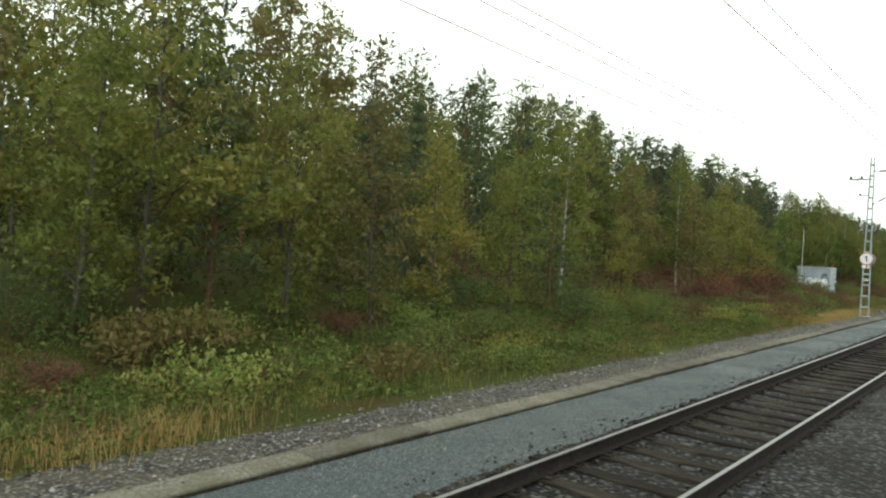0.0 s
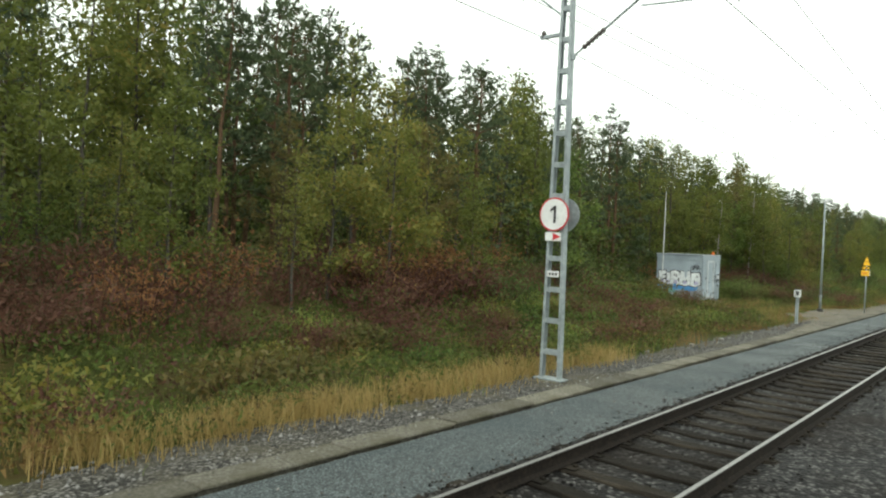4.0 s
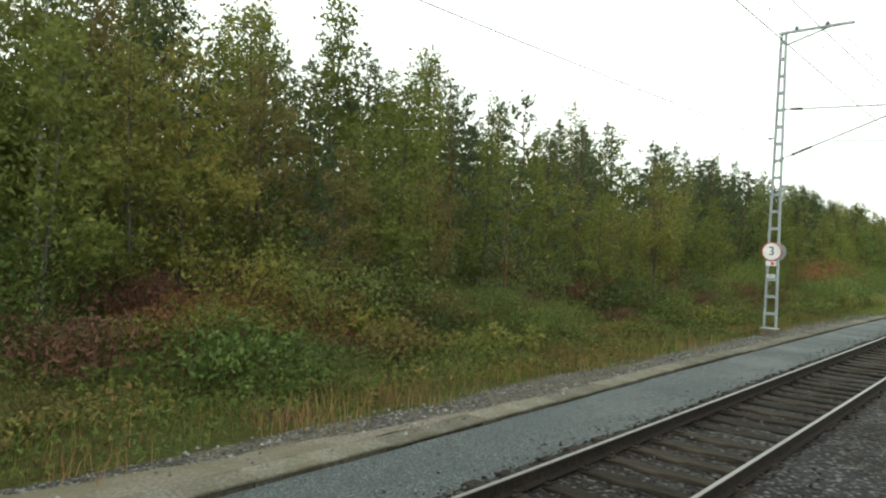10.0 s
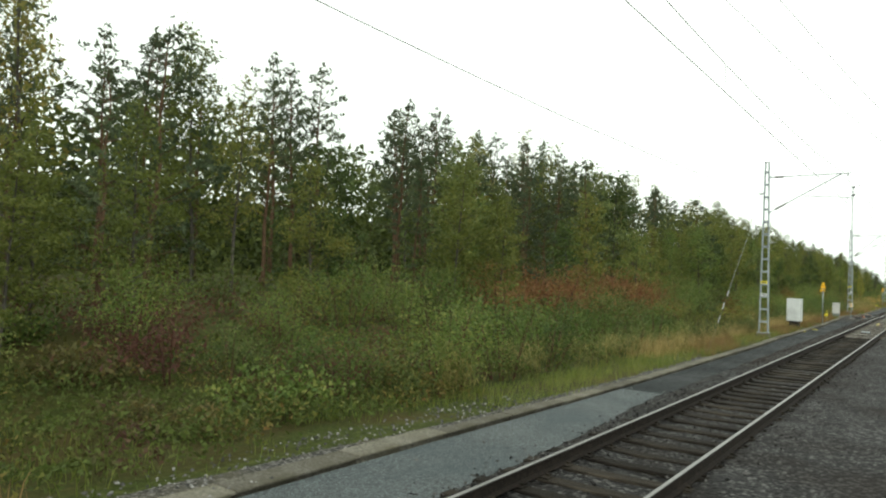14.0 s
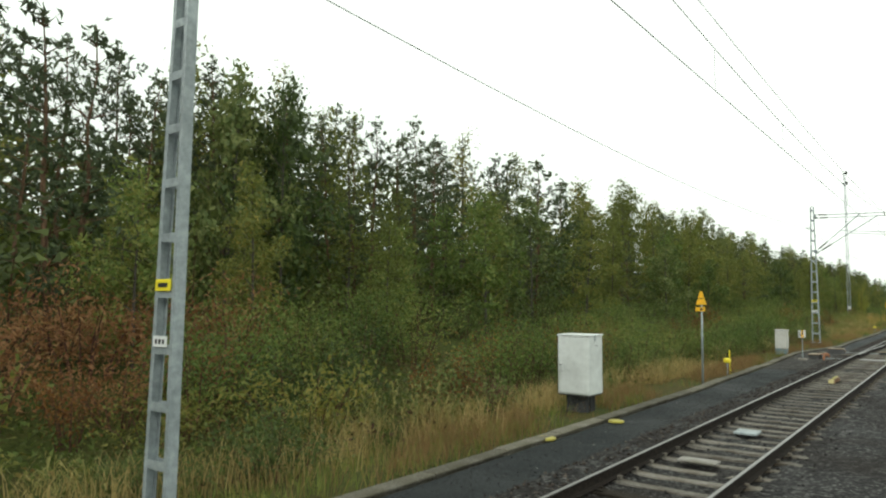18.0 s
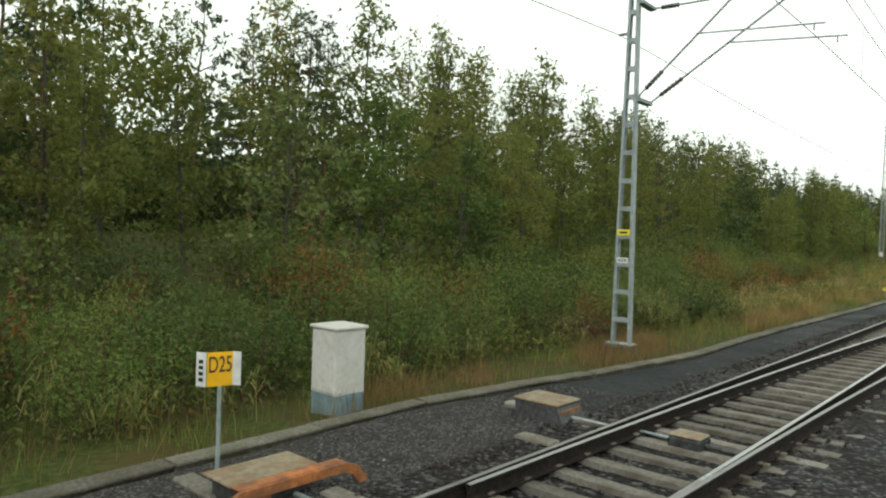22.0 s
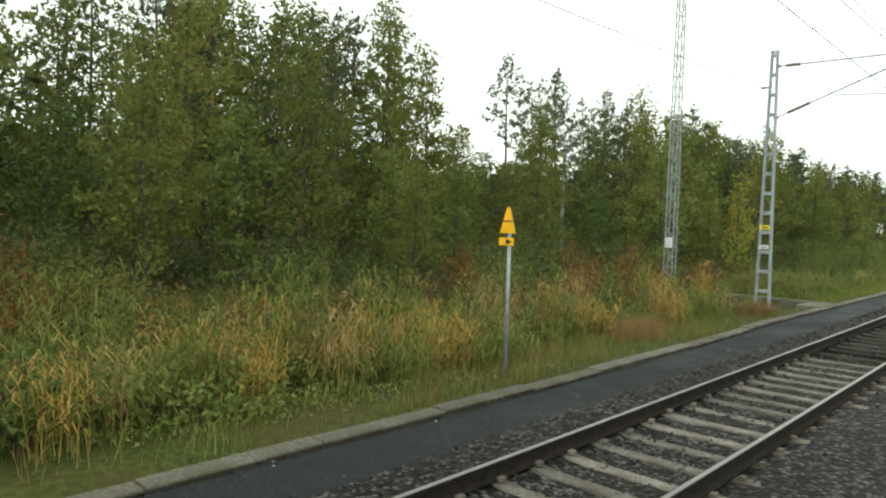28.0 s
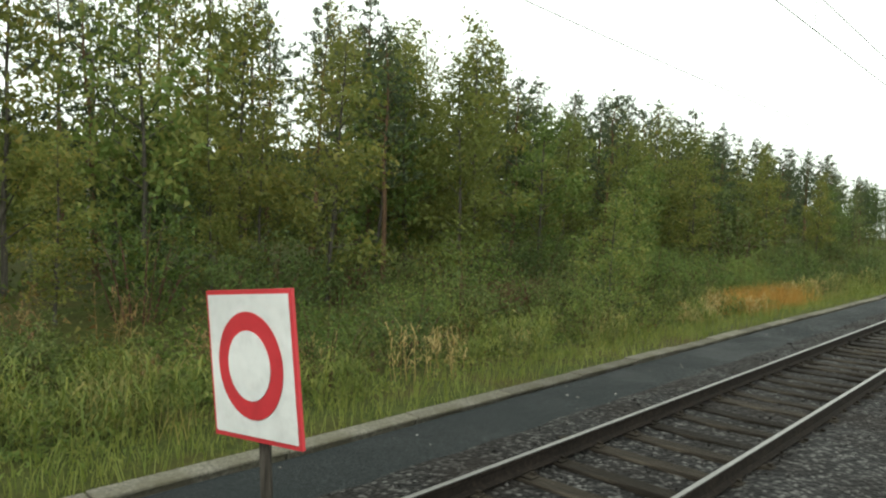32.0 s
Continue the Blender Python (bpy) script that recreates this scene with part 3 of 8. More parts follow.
# ---- ground: one sheet to the horizon ----
def ground_sheet():
    xs = [-2500, -900, -400, -200, -120, -80, -62] + [-50 + 2.0 * i for i in range(11)] + [-29 + i for i in range(11)] + [-18.2 + 0.6 * i for i in range(20)]
    xs += [-6.4, -5.5, -3, 0, 3, 6, 8, 11, 14, 20, 40, 100, 300, 900, 2500]
    ys = [-2500, -800, -300, -120, -60, -30] + [-18 + 1.2 * i for i in range(300)] + [344, 355, 370, 400, 440, 500, 600, 800, 1300, 2600]
    vs = [(x, y, ground_z(x, y)) for y in ys for x in xs]
    w = len(xs)
    fs = [(j * w + i, j * w + i + 1, (j + 1) * w + i + 1, (j + 1) * w + i) for j in range(len(ys) - 1) for i in range(w - 1)]
    ob = part("ground", raw("ground", vs, fs, M["ground"]))
    ob.data.polygons.foreach_set("use_smooth", [True] * len(ob.data.polygons))
    tagged(ob, "mossy forest floor with brown leaf litter", "ground", kind="structure")


ground_sheet()


def strip(name, xa, xb, za, y0, y1, dy, nx, mat, label, category, rough=0.0):
    """A thin surfaced strip along the line between two edges that may bend."""
    ny = int((y1 - y0) / dy) + 1
    vs = []
    for j in range(ny):
        y = y0 + (y1 - y0) * j / (ny - 1)
        a, b = xa(y), xb(y)
        for i in range(nx):
            u = i / (nx - 1)
            x = a + (b - a) * u
            z = za(x, y)
            if rough:
                z += rough * noise.noise(Vector((x * 2.3, y * 2.3, 1.7))) + 0.5 * rough * noise.noise(Vector((x * 7, y * 7, 5)))
            vs.append((x, y, z))
    fs = [(j * nx + i, j * nx + i + 1, (j + 1) * nx + i + 1, (j + 1) * nx + i) for j in range(ny - 1) for i in range(nx - 1)]
    ob = part(name, raw(name, vs, fs, mat))
    ob.data.polygons.foreach_set("use_smooth", [True] * len(ob.data.polygons))
    return tagged(ob, label, category, kind="structure")


CHANGE = 131.0
edge = lambda y: -4.88 + 0.24 * (1 - smooth(124, 131, y)) + 0.10 * noise.noise(Vector((0, y * 0.35, 2)))
strip("path_gravel", lambda y: kerb_x(y) + 0.035, edge, lambda x, y: -0.228, Y0, CHANGE, 0.5, 8, M["path_grey"], "grey fine gravel service path beside the track", "path", 0.012)
strip("path_asphalt", lambda y: kerb_x(y) + 0.035, edge, lambda x, y: -0.228, CHANGE, Y1, 0.5, 8, M["asphalt"], "dark asphalt service path beside the track", "path", 0.010)


def bed(x, y):
    """Ballast: a shoulder outside the rails, lower between them, open over the pit."""
    early = 1 - smooth(124, 131, y)
    z = -0.27 + 0.095 * smooth(-5.4 + 0.42 * early, -4.85 + 0.38 * early, x) - (0.048 + 0.024 * smooth(152, 160, y) * (1 - smooth(244, 248, y))) * smooth(-4.36, -4.1, x) + 0.06 * smooth(-2.7, -2.35, x) - 0.03 * smooth(-1.9, -1.2, x)
    if 71.6 < y < 78.4 and -4.05 < x < -2.7:
        z = -0.6
    return z


strip("ballast_bed", lambda y: -5.5, lambda y: 4.5, bed, Y0, Y1, 0.6, 42, M["ballast"], "dark crushed stone ballast under the tracks", "ballast", 0.03)


def shoulder_edge(y):
    e = -7.85 + 0.35 * noise.noise(Vector((4, y * 0.25, 0))) - 1.6 * smooth(65, 71, y) * (1 - smooth(76, 81, y))
    return e * (1 - smooth(112, 126, y)) + (kerb_x(y) - 0.55) * smooth(112, 126, y)


strip("shoulder_gravel", shoulder_edge, lambda y: kerb_x(y) - (0.4 if y < 124 else 0.26), lambda x, y: -0.268 + 0.085 * smooth(-8.0, -6.5, x), Y0, 140.0, 0.5, 10, M["gravel"], "pale loose gravel shoulder outside the kerb", "gravel", 0.03)

sandy = lambda y: kerb_x(y) - 0.5 + (shoulder_edge(y) + 0.2 - kerb_x(y) + 0.5) * smooth(58, 69, y) * (1 - smooth(82, 92, y)) + 0.15 * noise.noise(Vector((8, y * 0.9, 0)))
strip("sandy_patch", sandy, lambda y: kerb_x(y) - 0.41, lambda x, y: -0.256 + 0.085 * smooth(-8.0, -6.5, x), 59.0, 91.5, 0.4, 12, M["sand"], "trodden pale sandy gravel round the lamp post", "gravel", 0.025)

strip("points_gravel", lambda y: kerb_x(y) + 0.05, lambda y: -4.98 + 0.12 * noise.noise(Vector((6, y * 0.7, 0))), lambda x, y: -0.219 - 0.03 * (1 - smooth(175.5, 179, y)) - 0.03 * smooth(188, 191.5, y), 175.5, 191.5, 0.3, 12, M["points_gravel"], "grey crushed stone round the point machines", "gravel", 0.016)

# ---- kerb of concrete slabs ----
kerb = thing("kerb", (0, 0, 0), "weathered concrete kerb slabs along the service path", "kerb", kind="structure")


def kerb_slab(mat, wide):
    """A lid that juts out a little over the side of its trough."""
    return Geo().box((0.13 - wide / 2, 0, 0.108), (wide, 1.985, 0.044), 0.01).box((0.1 - wide / 2, 0, -0.02), (wide - 0.07, 1.975, 0.22)).mesh("kerb_slab", mat)


slab_wide, slab_slim = kerb_slab(M["kerb"], 0.42), kerb_slab(M["kerb"], 0.28)
y = Y0
while y < Y1:
    ym = y + 1.0
    ob = part("kerb_slab", slab_wide if y < 124 else slab_slim, None, kerb)
    turn = math.degrees(math.atan2(-(kerb_x(y + 2) - kerb_x(y)), 2))
    ob.matrix_basis = pose(kerb_x(ym) - 0.13 + RND.uniform(-0.012, 0.012), ym, -0.285 + RND.uniform(-0.02, 0.012), RND.uniform(-0.3, 0.3), RND.uniform(-1.5, 1.5), turn + RND.uniform(-0.25, 0.25))
    y += 2.0


# ---- tracks ----
def rail_profile():
    r = [(-0.075, -0.172), (0.075, -0.172), (0.075, -0.160), (0.014, -0.142), (0.010, -0.055), (0.034, -0.040), (0.036, -0.006)]
    return r + [(-a, b) for a, b in reversed(r[2:])]


HEAD = [(-0.026, -0.007), (0.026, -0.007), (0.021, 0.0), (-0.021, 0.0)]


def rail(parent, path, head="rail_top", label=""):
    ob = part("rail", Geo().sweep(rail_profile(), path), M["rail_side"], parent, label)
    part("rail_head", Geo().sweep(HEAD, path), M[head], ob)
    return ob


def straight(x, y0, y1, step=12.0):
    n = max(2, int((y1 - y0) / step) + 1)
    return [(x, y0 + (y1 - y0) * i / (n - 1), 0) for i in range(n)]


def wood_sleeper():
    bm = Geo()
    bm.box((0, 0, -0.08), (2.62, 0.24, 0.16), 0.018)
    for s in (-0.8, 0.8):
        bm.box((s, 0, 0.008), (0.34, 0.16, 0.018))
        for e in (-0.115, 0.115):
            bm.box((s + e, 0.04, 0.03), (0.05, 0.05, 0.035))
    return bm.mesh("sleeper", M["sleeper_wood"])


def concrete_sleeper(length=2.6, shift=0.0, seats=(-0.8, 0.8)):
    xs = [-length / 2, -length / 2 + 0.25, -0.45, 0.45, length / 2 - 0.25, length / 2]
    top = [-0.02, 0.01, -0.035, -0.035, 0.01, -0.02] if length < 2.7 else [0.0] * 6
    vs, fs = [], []
    for x, t in zip(xs, top):
        vs += [(x + shift, -0.14, -0.2), (x + shift, -0.095, t), (x + shift, 0.095, t), (x + shift, 0.14, -0.2)]
    for i in range(5):
        a, b = i * 4, i * 4 + 4
        fs += [(a + j, b + j, b + j + 1, a + j + 1) for j in range(3)]
    fs += [(0, 1, 2, 3), (23, 22, 21, 20)]
    g = Geo().add(vs, fs)
    for s in seats:
        for e in (-0.105, 0.105):
            g.box((s + e, 0, 0.025), (0.06, 0.09, 0.04))
    return g.mesh("sleeper", M["sleeper_conc"])


WOOD_A, WOOD_B = 157.0, 245.0
POINTS, NOSE = 181.3, 215.2
track_1 = thing("track_1", (0, 0, 0), "neighbouring railway track on dark creosoted wooden sleepers", "railway track", kind="structure")
track_2 = thing("track_2", (0, 0, 0), "neighbouring railway track on pale concrete sleepers", "railway track", kind="structure")
track_3 = thing("track_3", (0, 0, 0), "railway track on old wooden sleepers beyond the points", "railway track", kind="structure")
for x in (FAR_RAIL, NEAR_RAIL):
    rail(track_1, straight(x, Y0, WOOD_A))
    if x == FAR_RAIL:
        rail(track_2, straight(x, WOOD_A, WOOD_B))
    else:
        rail(track_2, straight(x, WOOD_A, POINTS + 6))
        rail(track_2, straight(x, POINTS + 6, NOSE + 4), "rail_bright")
        rail(track_2, straight(x, NOSE + 4, WOOD_B))
    rail(track_3, straight(x, WOOD_B, Y1))
sl_wood, sl_conc = wood_sleeper(), concrete_sleeper()
y = Y0 + 0.3
while y < Y1:
    wood = y < WOOD_A or y > WOOD_B
    gap = RND.uniform(0.6, 0.78) if wood else 0.64
    if 71.9 < y < 78.0 or POINTS + 2 < y < NOSE + 12:
        y += 0.6
        continue
    ob = part("sleeper", sl_wood if wood else sl_conc, None, track_1 if y < WOOD_A else track_2 if y < WOOD_B else track_3)
    ob.matrix_basis = pose(MID + RND.uniform(-0.05, 0.05), y + RND.uniform(-0.03, 0.03), (-0.178 if wood else -0.185) + RND.uniform(-0.02, 0.004), 0, RND.uniform(-0.4, 0.4), RND.uniform(-1.2, 1.2))
    y += gap

# the turnout: a curved route that leaves to the train's side
RADIUS = 360.0


def diverge(y):
    d = max(y - POINTS, 0)
    lim = 34.5
    if d <= lim:
        return d * d / (2 * RADIUS)
    return lim * lim / (2 * RADIUS) + (d - lim) * lim / RADIUS


def branch(x, y0, y1, step=1.0):
    n = int((y1 - y0) / step) + 1
    return [(x + diverge(y0 + (y1 - y0) * i / (n - 1)), y0 + (y1 - y0) * i / (n - 1), 0) for i in range(n)]


turnout = thing("turnout", (0, 0, 0), "railway points on long concrete bearers with bright blades", "railway points", kind="structure")
rail(turnout, branch(FAR_RAIL + 0.07, POINTS + 4.2, NOSE - 1.6), "rail_bright", "polished switch blade")
rail(turnout, branch(FAR_RAIL, NOSE - 0.4, NOSE + 24), "rail_bright")
rail(turnout, branch(NEAR_RAIL + 0.002, POINTS + 5, NOSE + 24), "rail_top")
part("frog", Geo().plate([(-0.02, 0), (0.02, 0), (0.10, 2.6), (0.30, 4.2), (0.22, 4.2), (0.03, 2.6), (-0.05, 4.2), (-0.10, 4.2)], (NEAR_RAIL, NOSE - 1.4, -0.012), (1, 0, 0), (0, 1, 0), 0.016), M["rail_bright"], turnout, "polished crossing nose")
for x0, a, b in ((FAR_RAIL + 0.11, NOSE - 2.5, NOSE + 2.5), (NEAR_RAIL + diverge(NOSE) - 0.11, NOSE - 2.5, NOSE + 2.5)):
    slope = 0 if x0 < -3 else math.tan(0.096)
    part("check_rail", Geo().sweep(HEAD + [], [(x0 + slope * (a - NOSE), a, 0.015), (x0 + slope * (b - NOSE), b, 0.015)]), M["rail_top"], turnout)
    part("check_rail", Geo().sweep([(-0.03, -0.16), (0.03, -0.16), (0.03, 0.006), (-0.03, 0.006)], [(x0 + slope * (a - NOSE), a, 0), (x0 + slope * (b - NOSE), b, 0)]), M["rail_side"], turnout)
y = POINTS + 2.1
while y < NOSE + 12:
    d = diverge(y)
    me = concrete_sleeper(2.75 + d, d / 2, (-0.8, 0.8, -0.8 + d, 0.8 + d))
    ob = part("bearer", me, None, turnout)
    ob.matrix_basis = pose(MID, y, -0.185 + RND.uniform(-0.008, 0.004), 0, 0, RND.uniform(-0.5, 0.5))
    y += 0.6

# the train's own line
own = thing("track_own", (0, 0, 0), "railway track that the train itself runs on", "railway track", kind="structure")
for x in (0.62, 2.22):
    rail(own, straight(x, Y0, Y1))
g = Geo()
y = Y0 + 0.5
while y < Y1:
    g.box((1.42, y, -0.255), (2.6, 0.24, 0.16), 0.0)
    y += 0.6
tagged(part("sleepers", g, M["sleeper_wood"], own), kind="stuff")


# ---- loose stones ----
def stones(name, n, xr, yr, zf, size, mat, label, keep=None):
    """Loose broken stones half sunk in their bed."""
    x = NPR.uniform(*xr, n)
    yv = NPR.uniform(*yr, n)
    if keep is not None:
        k = keep(x, yv)
        x, yv = x[k], yv[k]
    n = len(x)
    z = np.array([zf(a, b) for a, b in zip(x, yv)])
    base = np.array([(1, 0, 0), (-1, 0, 0), (0, 1, 0), (0, -1, 0), (0, 0, 1), (0, 0, -1)], dtype=float)
    s = NPR.uniform(size[0], size[1], (n, 1, 1))
    v = base[None] * s * NPR.uniform(0.55, 1.25, (n, 6, 3)) + NPR.normal(0, 0.18, (n, 6, 3)) * s
    v[:, :, 2] *= 0.8
    a = NPR.uniform(0, 6.28, n)
    c, sn = np.cos(a)[:, None], np.sin(a)[:, None]
    vx, vy = v[:, :, 0] * c - v[:, :, 1] * sn, v[:, :, 0] * sn + v[:, :, 1] * c
    v = np.stack([vx + x[:, None], vy + yv[:, None], v[:, :, 2] + z[:, None]], 2)
    f = np.array([(0, 2, 4), (2, 1, 4), (1, 3, 4), (3, 0, 4), (0, 3, 5), (2, 0, 5)])
    f = (f[None] + (np.arange(n) * 6)[:, None, None]).reshape(-1, 3)
    ob = part(name, raw(name, v.reshape(-1, 3), f, mat))
    return tagged(ob, label, "stones", kind="stuff")


def stone_mat(name, dark, mid, light):
    m, n, l, b, out = nodes_of(name)
    g = n.new("ShaderNodeNewGeometry")
    f = noisetex(n, l, 40, 3)
    c = ramp(n, l, g.outputs["Random Per Island"], ((0.0, dark), (0.6, mid), (1.0, light)))
    k = ramp(n, l, f, ((0.3, (0.7, 0.7, 0.7)), (0.7, (1.15, 1.15, 1.15))))
    l.new(mixc(n, l, 1.0, c, k, 'MULTIPLY'), b.inputs["Base Color"])
    b.inputs["Roughness"].default_value = 0.9
    b.inputs["Specular IOR Level"].default_value = 0.15
    return m


M["stone_dark"] = stone_mat("dark_ballast_stones", (0.009, 0.0085, 0.008), (0.027, 0.0255, 0.024), (0.12, 0.116, 0.109))
M["stone_brown"] = stone_mat("rusty_ballast_stones", (0.02, 0.016, 0.0135), (0.05, 0.041, 0.034), (0.12, 0.103, 0.088))
M["stone_pale"] = stone_mat("pale_gravel_stones", (0.05, 0.049, 0.046), (0.13, 0.127, 0.118), (0.28, 0.275, 0.26))
M["stone_mid"] = stone_mat("grey_ballast_stones", (0.03, 0.029, 0.027), (0.068, 0.066, 0.061), (0.125, 0.122, 0.113))
between = lambda x, y: ~(((y > 71.4) & (y < 78.7)) & (x > -4.12) & (x < -2.0))
stones("ballast_stones", 15000, (-5.15, -1.9), (-4, 300), lambda a, b: bed(a, b) + 0.008, (0.016, 0.036), M["stone_dark"], "loose dark ballast stones between the sleepers", between)
stones("sleeper_bay_stones", 3600, (-4.1, -2.68), (205, 247), lambda a, b: bed(a, b) + 0.012, (0.018, 0.036), M["stone_mid"], "grey ballast stones between the concrete sleepers")
stones("rusty_stones", 5200, (-5.25, -4.35), (138, 262), lambda a, b: bed(a, b) + 0.008, (0.018, 0.04), M["stone_brown"], "rust-stained ballast stones at the edge of the path")
stones("gravel_stones", 9000, (-8.0, -6.45), (-3, 128), lambda a, b: -0.175 - 0.085 * smooth(6.5, 8.0, -a), (0.012, 0.04), M["stone_pale"], "pale loose gravel stones on the shoulder", lambda x, y: NPR.uniform(0, 1, len(x)) < 0.85 - 0.5 * ((y > 66) & (y < 88)))
for xx, yy in ((-7.59, 52.5), (-7.55, 54.85), (-7.59, 58.0)):
    ws = thing("white_stone", (xx, yy, -0.24), "flat pale stone lying on the gravel shoulder", "stone", "pale stones on the shoulder")
    part("stone", Geo().tube([(0, 0, -0.02), (0.01, 0, 0.04), (0.0, 0.01, 0.06)], [0.06, 0.08, 0.04], 7), M["concrete"], ws)
on_path = lambda x, y: x > np.array([kerb_x(b) for b in y]) + 0.12
stones("path_stones", 11000, (-7.1, -4.9), (177.5, 191), lambda a, b: -0.222, (0.012, 0.03), M["stone_mid"], "coarse grey stones strewn over the service path", on_path)
stones("path_stones", 3500, (-6.6, -4.9), (134, 179), lambda a, b: -0.224, (0.008, 0.02), M["stone_dark"], "dark grit strewn over the asphalt path", on_path)
stones("path_edge_stones", 5200, (-5.4, -4.42), (-3, 132), lambda a, b: max(bed(a, b) + 0.015, -0.222 if a < -4.62 else -1), (0.014, 0.032), M["stone_mid"], "grey stones thinning out towards the path", lambda x, y: NPR.uniform(0, 1, len(x)) < (x + 5.4) * 0.9)
stones("path_edge_stones", 3200, (-5.15, -4.42), (-3, 132), lambda a, b: max(bed(a, b) + 0.015, -0.222 if a < -4.62 else -1), (0.016, 0.034), M["stone_dark"], "dark ballast stones spilt over the edge of the path", lambda x, y: NPR.uniform(0, 1, len(x)) < (x + 5.2) * 1.3)
stones("path_litter", 420, (-6.2, -5.0), (-3, 300), lambda a, b: -0.222, (0.012, 0.035), M["stone_pale"], "scattered pale stones on the service path")


# ---- masts of the overhead line ----
def channel(g, base, top, wy, depth, sgn):
    """One leg: a U-section between two points, open towards the other leg."""
    b, t = Vector(base), Vector(top)
    th = 0.012
    prof = [(0, -wy / 2), (0, wy / 2), (-depth * sgn, wy / 2), (-depth * sgn, wy / 2 - th), (-th * sgn, wy / 2 - th), (-th * sgn, -wy / 2 + th), (-depth * sgn, -wy / 2 + th), (-depth * sgn, -wy / 2)]
    k = len(prof)
    vs = [b + Vector((p[0], p[1], 0)) for p in prof] + [t + Vector((p[0], p[1], 0)) for p in prof]
    fs = [(i, (i + 1) % k, (i + 1) % k + k, i + k) for i in range(k)]
    fs += [tuple(range(k))[::-1], tuple(range(k, 2 * k))]
    g.add(vs, fs)


def insulator(parent, p, q, name="insulator"):
    p, q = Vector(p), Vector(q)
    pts, rad = [], []
    n = 13
    for i in range(n):
        pts.append(p.lerp(q, i / (n - 1)))
        rad.append(0.062 if i % 2 else 0.03)
    return part(name, Geo().tube(pts, rad, 10), M["insul"], parent, "ribbed dark insulator", smooth=True)


def wire(parent, pts, r=0.0095, name="wire", mat="wire"):
    return part(name, Geo().tube(pts, r, 5, False), M[mat], parent)


